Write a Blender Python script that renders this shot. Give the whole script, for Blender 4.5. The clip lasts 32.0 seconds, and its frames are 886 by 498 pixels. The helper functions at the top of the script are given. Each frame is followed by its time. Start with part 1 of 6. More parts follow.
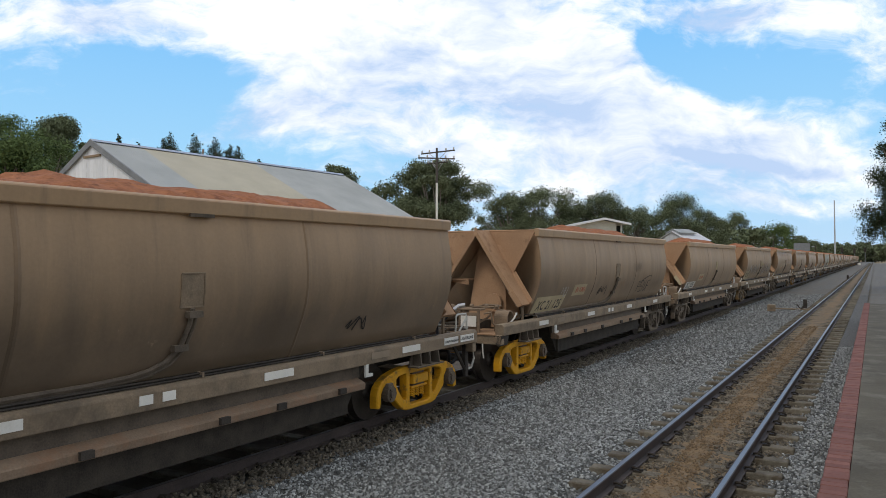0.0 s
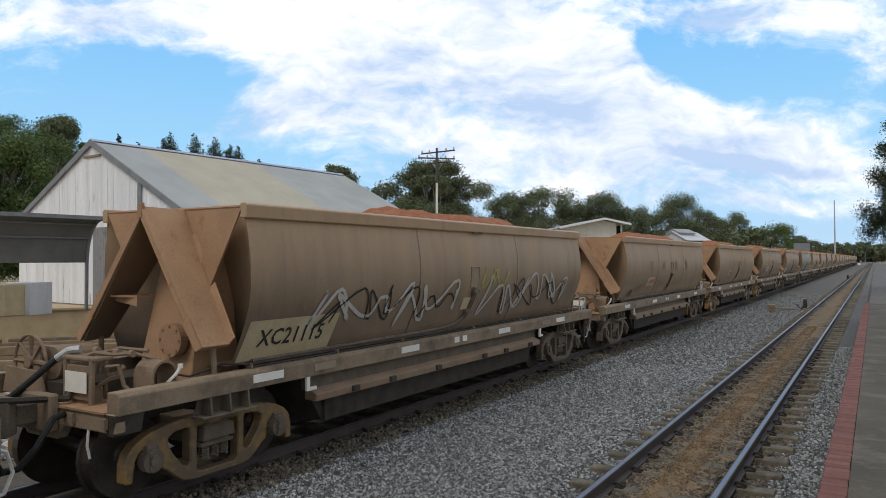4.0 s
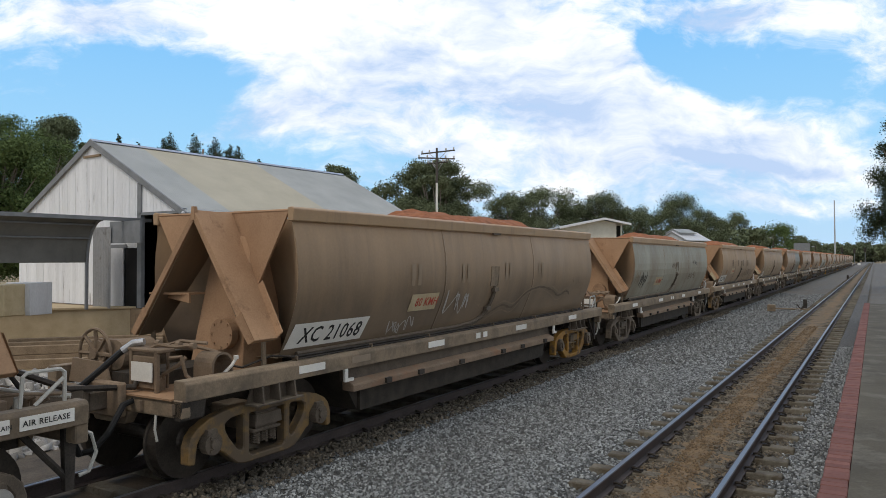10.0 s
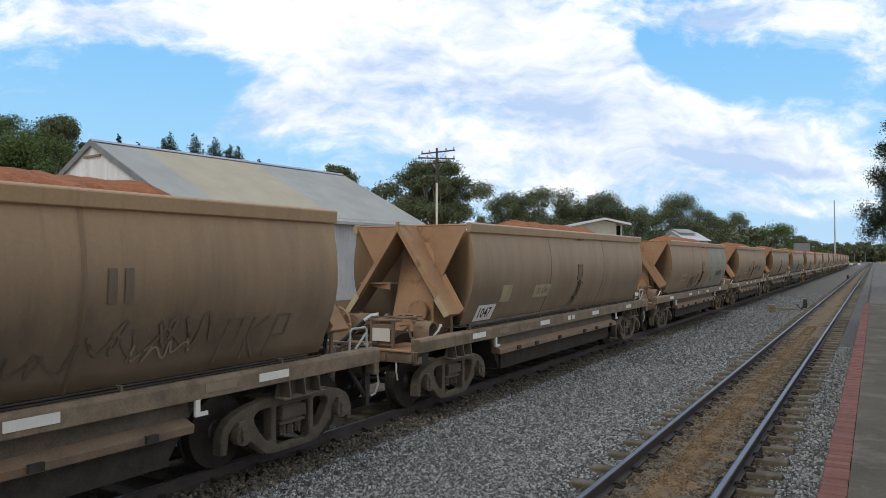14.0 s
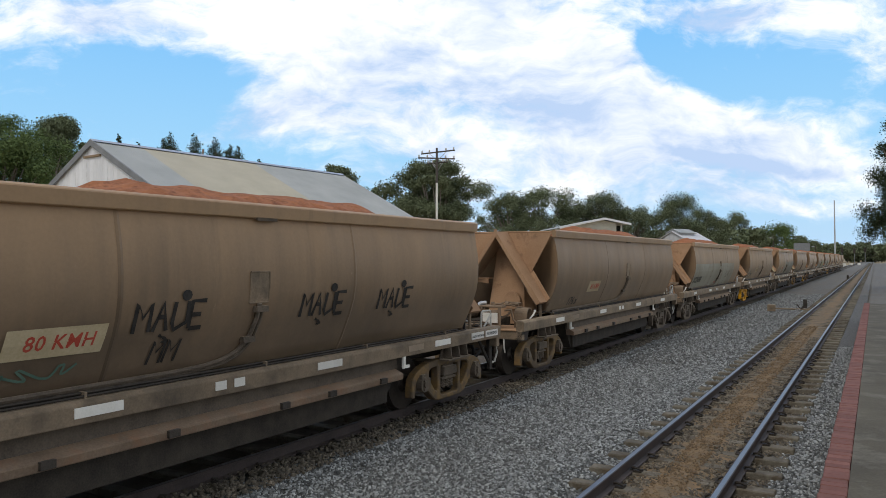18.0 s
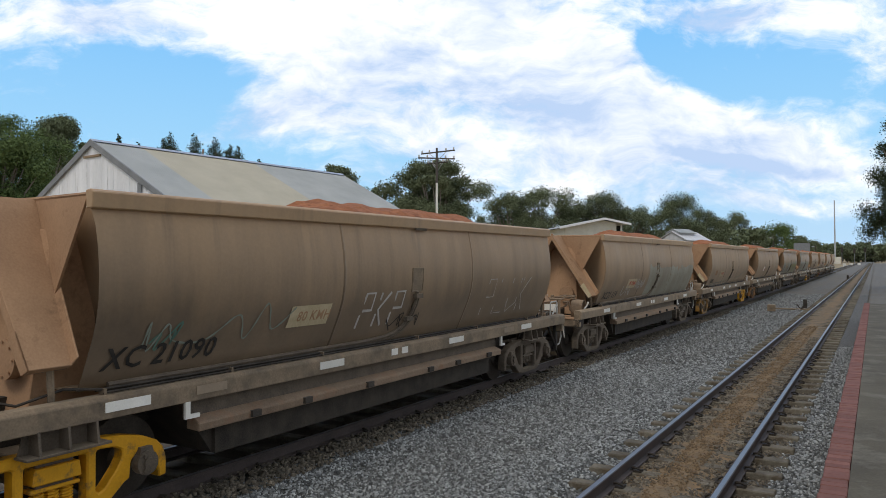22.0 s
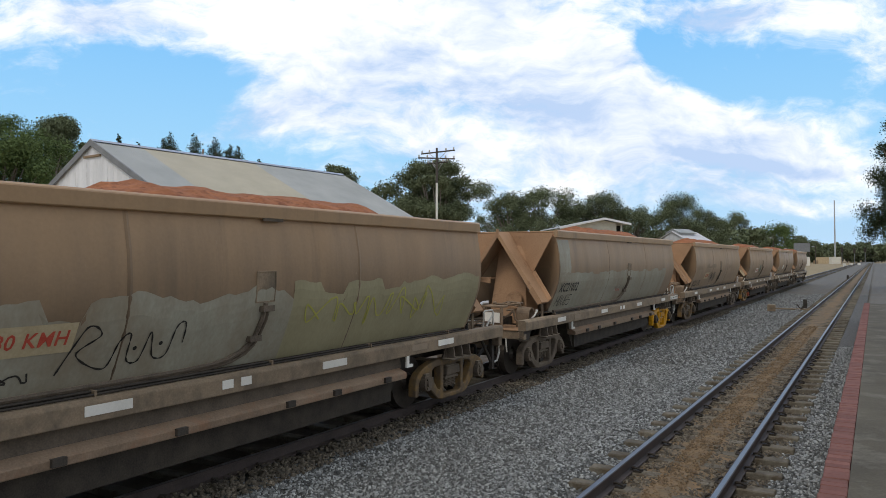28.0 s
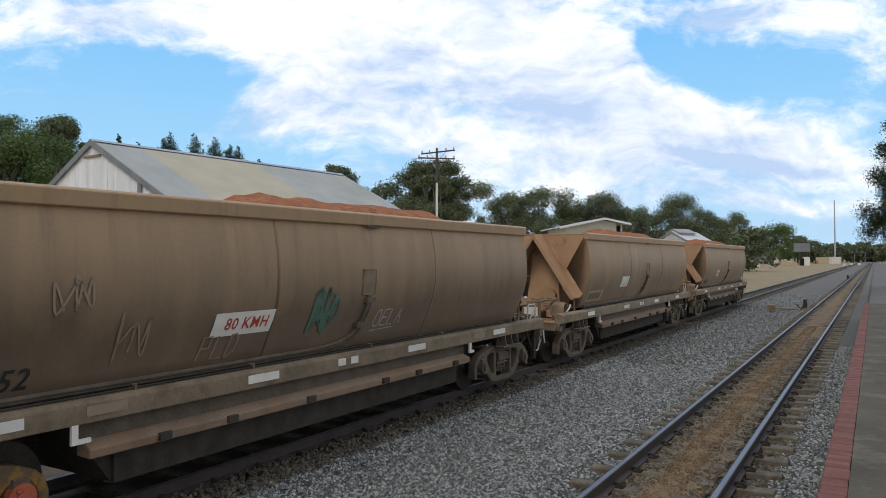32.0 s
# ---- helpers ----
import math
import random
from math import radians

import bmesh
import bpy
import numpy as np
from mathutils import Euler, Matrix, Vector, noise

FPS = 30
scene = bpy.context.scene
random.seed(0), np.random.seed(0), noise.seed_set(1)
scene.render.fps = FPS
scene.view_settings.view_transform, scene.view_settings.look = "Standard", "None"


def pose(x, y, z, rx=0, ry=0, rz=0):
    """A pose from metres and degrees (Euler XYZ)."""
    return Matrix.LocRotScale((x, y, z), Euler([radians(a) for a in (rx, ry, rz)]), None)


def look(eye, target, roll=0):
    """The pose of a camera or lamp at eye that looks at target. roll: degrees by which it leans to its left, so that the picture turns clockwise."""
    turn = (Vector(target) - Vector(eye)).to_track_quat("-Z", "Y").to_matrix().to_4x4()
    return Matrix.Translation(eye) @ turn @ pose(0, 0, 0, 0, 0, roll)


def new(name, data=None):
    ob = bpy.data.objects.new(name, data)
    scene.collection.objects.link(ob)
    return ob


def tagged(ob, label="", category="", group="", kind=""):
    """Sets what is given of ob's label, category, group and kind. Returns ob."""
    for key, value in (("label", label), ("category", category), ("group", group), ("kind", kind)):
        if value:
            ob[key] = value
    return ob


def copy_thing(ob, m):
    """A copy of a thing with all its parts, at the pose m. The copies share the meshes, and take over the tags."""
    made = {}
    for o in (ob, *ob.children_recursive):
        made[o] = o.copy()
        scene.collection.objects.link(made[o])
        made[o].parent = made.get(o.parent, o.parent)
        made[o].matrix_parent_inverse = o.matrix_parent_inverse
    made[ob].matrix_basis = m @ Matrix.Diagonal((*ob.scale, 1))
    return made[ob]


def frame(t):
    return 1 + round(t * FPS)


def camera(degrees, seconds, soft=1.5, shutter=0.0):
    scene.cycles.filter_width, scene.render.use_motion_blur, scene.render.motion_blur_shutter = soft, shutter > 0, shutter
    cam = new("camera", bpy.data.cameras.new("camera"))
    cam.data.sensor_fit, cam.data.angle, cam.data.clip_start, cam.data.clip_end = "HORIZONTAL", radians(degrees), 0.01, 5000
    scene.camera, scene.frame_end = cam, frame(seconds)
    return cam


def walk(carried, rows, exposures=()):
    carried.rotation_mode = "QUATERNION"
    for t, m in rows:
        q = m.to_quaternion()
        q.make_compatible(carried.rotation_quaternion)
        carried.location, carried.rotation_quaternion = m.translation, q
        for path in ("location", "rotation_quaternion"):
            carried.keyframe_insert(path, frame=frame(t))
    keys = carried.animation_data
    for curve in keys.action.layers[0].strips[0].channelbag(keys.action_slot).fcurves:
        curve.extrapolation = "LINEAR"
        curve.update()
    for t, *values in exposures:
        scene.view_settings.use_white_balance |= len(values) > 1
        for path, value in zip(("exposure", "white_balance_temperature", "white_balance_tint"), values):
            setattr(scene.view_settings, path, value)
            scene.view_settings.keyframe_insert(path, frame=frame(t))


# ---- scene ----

# ---------------------------------------------------------------- camera
TURN = 30.47                      # degrees that the view is turned left of the track
EYE = (0.0, 0.0, 2.35)            # metres; z = 0 is the top of the rails
cam = camera(62.18, 32.0, soft=0.8)
VIEW = pose(*EYE, 90.705, 0, TURN)
walk(cam, [(0, VIEW), (32, VIEW)])

# ---------------------------------------------------------------- plan
NEAR_X, FAR_X = -1.955, -7.0      # track centres
GAUGE = 1.137                     # between the centres of the rail heads
PITCH = 13.786                    # coupled length of one wagon
PLAT_Z = 0.70


def place(px, depth):
    """Plan position at a sideways share px of the view and a depth along the view."""
    s, c = math.sin(radians(TURN)), math.cos(radians(TURN))
    side = px * depth
    return Vector((-s * depth + c * side, c * depth + s * side, 0))


def at(col, depth):
    return place((col - 784) / 1300.0, depth)


def lift(row, depth):
    """Height at a share of the view's height above the eye level."""
    return EYE[2] + (457 - row) * depth / 1300.0


def travel(t):
    return 0.1788 + 8.7866 * t + 0.020804 * t * t - 0.0000638 * t * t * t


# ---------------------------------------------------------------- world and sun
world = bpy.data.worlds.new("sky")
scene.world = world
world.use_nodes = True
SUN_EL, SUN_AZ = 55.0, 188.0      # degrees; azimuth clockwise from +Y


def build_sky():
    nt = world.node_tree
    nt.nodes.clear()
    n, l = nt.nodes.new, nt.links.new
    out, bg = n("ShaderNodeOutputWorld"), n("ShaderNodeBackground")
    sky = n("ShaderNodeTexSky")
    sky.sky_type, sky.sun_disc = "NISHITA", False
    sky.sun_elevation, sky.sun_rotation = radians(SUN_EL), radians(SUN_AZ)
    sky.air_density, sky.dust_density, sky.ozone_density = 1.0, 0.3, 1.6
    gain = n("ShaderNodeMix"); gain.data_type, gain.blend_type = "RGBA", "MULTIPLY"
    gain.inputs[0].default_value = 1
    gain.inputs[7].default_value = (0.200, 0.215, 0.275, 1)
    l(sky.outputs[0], gain.inputs[6])
    pale = n("ShaderNodeMix"); pale.data_type, pale.blend_type = "RGBA", "DARKEN"
    pale.inputs[0].default_value = 1
    l(gain.outputs[2], pale.inputs[6])
    # tangent coordinates of a direction: u to the right, v up
    tc = n("ShaderNodeTexCoord")
    s, c = math.sin(radians(TURN)), math.cos(radians(TURN))

    def dot(vec):
        d = n("ShaderNodeVectorMath"); d.operation = "DOT_PRODUCT"
        l(tc.outputs["Generated"], d.inputs[0]); d.inputs[1].default_value = vec
        return d.outputs["Value"]

    def math_(op, a, b):
        m = n("ShaderNodeMath"); m.operation = op
        for k, v in enumerate((a, b)):
            if isinstance(v, (int, float)):
                m.inputs[k].default_value = v
            else:
                l(v, m.inputs[k])
        return m.outputs[0]
    ahead = math_("MAXIMUM", math_("ABSOLUTE", dot((-s, c, 0)), 0), 0.12)
    u, v = math_("DIVIDE", dot((c, s, 0)), ahead), math_("DIVIDE", dot((0, 0, 1)), ahead)
    uv = n("ShaderNodeCombineXYZ"); l(u, uv.inputs[0]); l(v, uv.inputs[1])
    depth_of_blue = n("ShaderNodeValToRGB")
    depth_of_blue.color_ramp.elements[0].position, depth_of_blue.color_ramp.elements[0].color = 0.0, (0.50, 0.70, 0.90, 1)
    depth_of_blue.color_ramp.elements[1].position, depth_of_blue.color_ramp.elements[1].color = 0.36, (0.16, 0.48, 0.91, 1)
    for pos, c3 in ((0.07, (0.42, 0.67, 0.91, 1)), (0.14, (0.34, 0.64, 0.92, 1)), (0.22, (0.275, 0.585, 0.92, 1))):
        e = depth_of_blue.color_ramp.elements.new(pos); e.color = c3
    l(dot((0, 0, 1)), depth_of_blue.inputs[0]); l(depth_of_blue.outputs[0], pale.inputs[7])
    # billows
    warp = n("ShaderNodeTexNoise"); warp.inputs["Scale"].default_value, warp.inputs["Detail"].default_value = 5, 4
    l(uv.outputs[0], warp.inputs["Vector"])
    add = n("ShaderNodeVectorMath"); add.operation = "MULTIPLY_ADD"
    l(warp.outputs["Color"], add.inputs[0]); add.inputs[1].default_value = (0.16, 0.10, 0); l(uv.outputs[0], add.inputs[2])
    mp = n("ShaderNodeMapping"); mp.inputs["Scale"].default_value = (1, 2.1, 1)
    mp.inputs["Rotation"].default_value = (0, 0, radians(14))
    l(add.outputs[0], mp.inputs["Vector"])
    bil = n("ShaderNodeTexNoise")
    bil.inputs["Scale"].default_value, bil.inputs["Detail"].default_value, bil.inputs["Roughness"].default_value = 4.2, 9, 0.58
    l(mp.outputs[0], bil.inputs["Vector"])
    wisp = n("ShaderNodeTexNoise")
    wisp.inputs["Scale"].default_value, wisp.inputs["Detail"].default_value, wisp.inputs["Roughness"].default_value = 19, 9, 0.64
    l(mp.outputs[0], wisp.inputs["Vector"])
    cover = math_("ADD", math_("MULTIPLY", math_("SUBTRACT", bil.outputs[0], 0.5), 2.6), math_("MULTIPLY", math_("SUBTRACT", wisp.outputs[0], 0.5), 1.9))
    # big banks (+) and clear gaps (-): centre u, v, half sizes, turn, weight
    banks = ((-0.488, 0.325, 0.20, 0.032, 3, 0.95), (-0.17, 0.22, 0.22, 0.08, -8, 0.50), (-0.37, 0.225, 0.10, 0.06, 0, -0.55), (-0.12, 0.185, 0.20, 0.05, -5, 0.50), (-0.36, 0.30, 0.12, 0.03, 0, 0.45), (-0.018, 0.315, 0.27, 0.090, -6, 1.25),
             (0.150, 0.236, 0.18, 0.07, -20, 1.0), (0.358, 0.182, 0.20, 0.036, -13, 1.0), (0.21, 0.128, 0.21, 0.055, -4, 0.95),
             (0.49, 0.138, 0.17, 0.030, -4, 0.7), (0.42, 0.335, 0.20, 0.028, -4, 0.75), (0.58, 0.262, 0.05, 0.05, 20, 0.6),
             (-0.475, 0.213, 0.21, 0.060, 4, -0.85), (0.44, 0.245, 0.16, 0.042, -14, -0.95), (0.50, 0.195, 0.15, 0.030, -10, 0.45), (-0.20, 0.29, 0.16, 0.05, 0, 0.35), (0.274, 0.287, 0.045, 0.026, -30, -0.75),
             (-0.28, 0.135, 0.22, 0.028, 0, -0.25), (0.52, 0.040, 0.20, 0.030, 0, -1.1), (0.47, 0.082, 0.13, 0.012, -2, 0.30))
    total = cover
    for bu, bv, ru, rv, turn, weight in banks:
        m = n("ShaderNodeMapping"); m.vector_type = "TEXTURE"
        m.inputs["Location"].default_value = (bu + 0.08, bv + 0.05, 0)
        m.inputs["Rotation"].default_value = (0, 0, radians(turn))
        m.inputs["Scale"].default_value = (ru, rv, 1)
        l(add.outputs[0], m.inputs["Vector"])
        ln = n("ShaderNodeVectorMath"); ln.operation = "LENGTH"; l(m.outputs[0], ln.inputs[0])
        r = n("ShaderNodeMapRange"); r.interpolation_type = "SMOOTHSTEP"
        r.inputs[1].default_value, r.inputs[2].default_value, r.inputs[3].default_value, r.inputs[4].default_value = 1.5, 0.2, 0, weight
        l(ln.outputs["Value"], r.inputs[0])
        total = math_("ADD", total, r.outputs[0])
    # unseen cloud deck overhead and behind, added to make the fill light neutral
    deck = n("ShaderNodeMapRange"); deck.interpolation_type = "SMOOTHSTEP"
    deck.inputs[1].default_value, deck.inputs[2].default_value, deck.inputs[3].default_value, deck.inputs[4].default_value = 0.78, 0.35, 0, 1.1
    l(dot((-s, c, 0)), deck.inputs[0])
    total = math_("ADD", total, deck.outputs[0])
    mask = n("ShaderNodeMapRange"); mask.interpolation_type = "SMOOTHSTEP"
    mask.inputs[1].default_value, mask.inputs[2].default_value = -0.30, 0.98
    l(total, mask.inputs[0])
    # cloud tone: bright tops, blue-grey bellies
    tone = n("ShaderNodeTexNoise"); tone.inputs["Scale"].default_value, tone.inputs["Detail"].default_value = 3.3, 5
    l(mp.outputs[0], tone.inputs["Vector"])
    belly = math_("ADD", tone.outputs[0], math_("MULTIPLY", math_("SUBTRACT", wisp.outputs[0], 0.5), 0.35))
    for bu, bv, ru, rv, turn, weight in ((0.06, 0.205, 0.15, 0.035, -8, -0.17), (0.46, 0.130, 0.18, 0.010, -3, -0.14), (0.40, 0.335, 0.12, 0.02, 0, -0.16), (0.03, 0.14, 0.14, 0.02, 0, -0.12)):
        m = n("ShaderNodeMapping"); m.vector_type = "TEXTURE"
        m.inputs["Location"].default_value = (bu + 0.08, bv + 0.05, 0)
        m.inputs["Rotation"].default_value = (0, 0, radians(turn))
        m.inputs["Scale"].default_value = (ru, rv, 1)
        l(add.outputs[0], m.inputs["Vector"])
        ln = n("ShaderNodeVectorMath"); ln.operation = "LENGTH"; l(m.outputs[0], ln.inputs[0])
        r = n("ShaderNodeMapRange"); r.interpolation_type = "SMOOTHSTEP"
        r.inputs[1].default_value, r.inputs[2].default_value, r.inputs[3].default_value, r.inputs[4].default_value = 1.5, 0.2, 0, weight
        l(ln.outputs["Value"], r.inputs[0])
        belly = math_("ADD", belly, r.outputs[0])
    ramp = n("ShaderNodeValToRGB")
    ramp.color_ramp.elements[0].position, ramp.color_ramp.elements[0].color = 0.33, (0.50, 0.645, 0.89, 1)
    ramp.color_ramp.elements[1].position, ramp.color_ramp.elements[1].color = 0.545, (1.02, 1.04, 1.06, 1)
    l(belly, ramp.inputs[0])
    # dims the unseen deck to lower its light on the ground
    dull = n("ShaderNodeMapRange")
    dull.inputs[1].default_value, dull.inputs[2].default_value, dull.inputs[3].default_value, dull.inputs[4].default_value = 0, 1.1, 1.0, 0.66
    l(deck.outputs[0], dull.inputs[0])
    shade = n("ShaderNodeVectorMath"); shade.operation = "SCALE"
    l(ramp.outputs[0], shade.inputs[0]); l(dull.outputs[0], shade.inputs["Scale"])
    mix = n("ShaderNodeMix"); mix.data_type = "RGBA"
    l(mask.outputs[0], mix.inputs[0]); l(pale.outputs[2], mix.inputs[6]); l(shade.outputs[0], mix.inputs[7])
    l(mix.outputs[2], bg.inputs[0])
    bg.inputs[1].default_value = 1.0
    l(bg.outputs[0], out.inputs[0])


build_sky()
sun = new("sun", bpy.data.lights.new("sun", "SUN"))
sun.data.energy, sun.data.angle, sun.data.color = 0.9, radians(18), (1.0, 0.90, 0.78)
_a, _e = radians(SUN_AZ), radians(SUN_EL)
sun.matrix_world = look((math.sin(_a) * math.cos(_e) * 50, math.cos(_a) * math.cos(_e) * 50, math.sin(_e) * 50), (0, 0, 0))
scene.view_settings.exposure = 0.09

# ---------------------------------------------------------------- materials
def material(name, dark, light, rough=0.8, scale=3.0, fine=40.0, bump=0.15, metal=0.0, stretch=(1, 1, 1),
             spot=None, spot_at=0.62, spot_scale=1.5, random_by=0.0, island=False, rough_var=0.1, soft_spot=0.06,
             spread=(0.5, 2.35), curve=2.0, dusty=0.0):
    """Two-scale noise between two colours, an optional stain colour, and a fine relief."""
    m = bpy.data.materials.new(name)
    m.use_nodes = True
    nt = m.node_tree
    n, l = nt.nodes.new, nt.links.new
    bsdf = nt.nodes["Principled BSDF"]
    tc = n("ShaderNodeTexCoord")
    mp = n("ShaderNodeMapping"); mp.inputs["Scale"].default_value = stretch
    l(tc.outputs["Object"], mp.inputs["Vector"])
    vec = mp.outputs[0]
    if random_by:
        info = n("ShaderNodeObjectInfo")
        off = n("ShaderNodeVectorMath"); off.operation = "MULTIPLY_ADD"
        l(info.outputs["Random"], off.inputs[0]); off.inputs[1].default_value = (37, 53, 71); l(vec, off.inputs[2])
        vec = off.outputs[0]
    big = n("ShaderNodeTexNoise"); big.inputs["Scale"].default_value, big.inputs["Detail"].default_value = scale, 6
    big.inputs["Roughness"].default_value = 0.62
    l(vec, big.inputs["Vector"])
    tiny = n("ShaderNodeTexNoise"); tiny.inputs["Scale"].default_value, tiny.inputs["Detail"].default_value = fine, 4
    l(vec, tiny.inputs["Vector"])
    av = n("ShaderNodeMath"); av.operation = "MULTIPLY_ADD"
    l(tiny.outputs[0], av.inputs[0]); av.inputs[1].default_value = 0.35
    sc = n("ShaderNodeMath"); sc.operation = "MULTIPLY"; sc.inputs[1].default_value = 0.65
    l(big.outputs[0], sc.inputs[0]); l(sc.outputs[0], av.inputs[2])
    ramp = n("ShaderNodeValToRGB")
    ramp.color_ramp.elements[0].position, ramp.color_ramp.elements[0].color = 0.34, (*dark, 1)
    ramp.color_ramp.elements[1].position, ramp.color_ramp.elements[1].color = 0.66, (*light, 1)
    l(av.outputs[0], ramp.inputs[0])
    col = ramp.outputs[0]
    if spot:
        sp = n("ShaderNodeTexNoise"); sp.inputs["Scale"].default_value, sp.inputs["Detail"].default_value = spot_scale, 8
        sp.inputs["Roughness"].default_value = 0.7
        l(vec, sp.inputs["Vector"])
        mr = n("ShaderNodeMapRange"); mr.inputs[1].default_value, mr.inputs[2].default_value = spot_at - soft_spot, spot_at + soft_spot
        l(sp.outputs[0], mr.inputs[0])
        mx = n("ShaderNodeMix"); mx.data_type = "RGBA"
        l(mr.outputs[0], mx.inputs[0]); l(col, mx.inputs[6]); mx.inputs[7].default_value = (*spot, 1)
        col = mx.outputs[2]
    if random_by or island:
        src = n("ShaderNodeObjectInfo").outputs["Random"] if not island else n("ShaderNodeNewGeometry").outputs["Random Per Island"]
        hs = n("ShaderNodeHueSaturation")
        r = n("ShaderNodeMapRange"); r.inputs[3].default_value, r.inputs[4].default_value = 1 - random_by if random_by else spread[0], 1 + random_by if random_by else spread[1]
        if island:
            sq = n("ShaderNodeMath"); sq.operation = "POWER"; sq.inputs[1].default_value = curve
            l(src, sq.inputs[0])
            src = sq.outputs[0]
        l(src, r.inputs[0]); l(r.outputs[0], hs.inputs["Value"]); l(col, hs.inputs["Color"])
        col = hs.outputs[0]
    l(col, bsdf.inputs["Base Color"])
    rr = n("ShaderNodeMapRange"); rr.inputs[3].default_value, rr.inputs[4].default_value = max(rough - rough_var, 0.02), min(rough + rough_var, 1)
    l(big.outputs[0], rr.inputs[0]); l(rr.outputs[0], bsdf.inputs["Roughness"])
    bsdf.inputs["Metallic"].default_value = metal
    bsdf.inputs["Sheen Weight"].default_value, bsdf.inputs["Sheen Roughness"].default_value = dusty, 0.45
    bsdf.inputs["Sheen Tint"].default_value = (0.85, 0.67, 0.46, 1)
    bsdf.inputs["Specular IOR Level"].default_value = 0.3
    if bump:
        b = n("ShaderNodeBump"); b.inputs["Strength"].default_value, b.inputs["Distance"].default_value = bump, 0.02
        l(av.outputs[0], b.inputs["Height"]); l(b.outputs[0], bsdf.inputs["Normal"])
    return m


M = {}
def wagon_paint(k, r, seed):
    """Dirty brown sheet steel: streaks, blotches and dents, with ore dust thinning out downwards from the rim and
    painted shade below.
    """
    m = bpy.data.materials.new("dusty_shaded_wagon_paint")
    m.use_nodes = True
    nt = m.node_tree
    n, l = nt.nodes.new, nt.links.new
    bsdf = nt.nodes["Principled BSDF"]
    tc = n("ShaderNodeTexCoord")
    off = n("ShaderNodeVectorMath"); off.operation = "ADD"
    l(tc.outputs["Object"], off.inputs[0]); off.inputs[1].default_value = (3 * seed, 41 * seed, 0)

    def noise_at(stretch, scale, detail, rough=0.6):
        mp = n("ShaderNodeMapping"); mp.inputs["Scale"].default_value = stretch
        mp.inputs["Rotation"].default_value = (0.61 + scale, 0.43 * scale, 0.29)
        l(off.outputs[0], mp.inputs["Vector"])
        t = n("ShaderNodeTexNoise")
        t.inputs["Scale"].default_value, t.inputs["Detail"].default_value, t.inputs["Roughness"].default_value = scale, detail, rough
        l(mp.outputs[0], t.inputs["Vector"])
        return t.outputs[0]

    def span(src, a, b, c=0.0, d=1.0):
        q = n("ShaderNodeMapRange")
        for j, v in zip((1, 2, 3, 4), (a, b, c, d)):
            q.inputs[j].default_value = v
        l(src, q.inputs[0])
        return q.outputs[0]

    def blend(fac, ca, cb):
        q = n("ShaderNodeMix"); q.data_type = "RGBA"
        l(fac, q.inputs[0])
        for j, c in ((6, ca), (7, cb)):
            if isinstance(c, tuple):
                q.inputs[j].default_value = (c[0] * k * r, c[1] * k, c[2] * k / r, 1)
            else:
                l(c, q.inputs[j])
        return q.outputs[2]

    def total(op, a, b):
        q = n("ShaderNodeMath"); q.operation = op
        for j, v in enumerate((a, b)):
            if isinstance(v, (int, float)):
                q.inputs[j].default_value = v
            else:
                l(v, q.inputs[j])
        return q.outputs[0]
    sep = n("ShaderNodeSeparateXYZ"); l(tc.outputs["Object"], sep.inputs[0])
    blotch, streak, grain = noise_at((1, 0.9, 0.7), 0.9, 7), noise_at((1, 1.9, 0.22), 1.5, 6), noise_at((1, 1, 1), 26, 4)
    base = blend(span(blotch, 0.36, 0.66), (0.080, 0.061, 0.043), (0.152, 0.112, 0.075))
    # Height mix: dust above, the tucked-under side's shade put into the colour below.
    cover = total("ADD", span(sep.outputs[2], 1.25, 2.75, -0.30, 0.84), total("MULTIPLY", total("SUBTRACT", streak, 0.5), 0.9))
    dusty = blend(span(cover, 0.0, 0.85), base, (0.290, 0.196, 0.112))
    dirty = blend(span(noise_at((1, 2.6, 0.16), 1.1, 7, 0.68), 0.56, 0.76, 0, 0.55), dusty, (0.092, 0.074, 0.056))
    worn = blend(span(noise_at((1, 1, 0.8), 5.5, 8, 0.75), 0.64, 0.72, 0, 0.45), dirty, (0.30, 0.225, 0.155))
    hs = n("ShaderNodeHueSaturation")
    l(span(grain, 0.3, 0.7, 0.95, 1.05), hs.inputs["Value"]); l(worn, hs.inputs["Color"])
    l(hs.outputs[0], bsdf.inputs["Base Color"])
    l(span(blotch, 0.3, 0.7, 0.40, 0.56), bsdf.inputs["Roughness"])
    bsdf.inputs["Specular IOR Level"].default_value = 0.36
    bsdf.inputs["Sheen Weight"].default_value, bsdf.inputs["Sheen Roughness"].default_value = 0.45, 0.45
    bsdf.inputs["Sheen Tint"].default_value = (0.90, 0.66, 0.44, 1)
    dent = n("ShaderNodeBump"); dent.inputs["Strength"].default_value, dent.inputs["Distance"].default_value = 0.35, 0.10
    l(noise_at((1, 0.8, 0.6), 1.3, 2, 0.4), dent.inputs["Height"])
    fine = n("ShaderNodeBump"); fine.inputs["Strength"].default_value, fine.inputs["Distance"].default_value = 0.08, 0.01
    l(grain, fine.inputs["Height"]); l(dent.outputs[0], fine.inputs["Normal"]); l(fine.outputs[0], bsdf.inputs["Normal"])
    return m


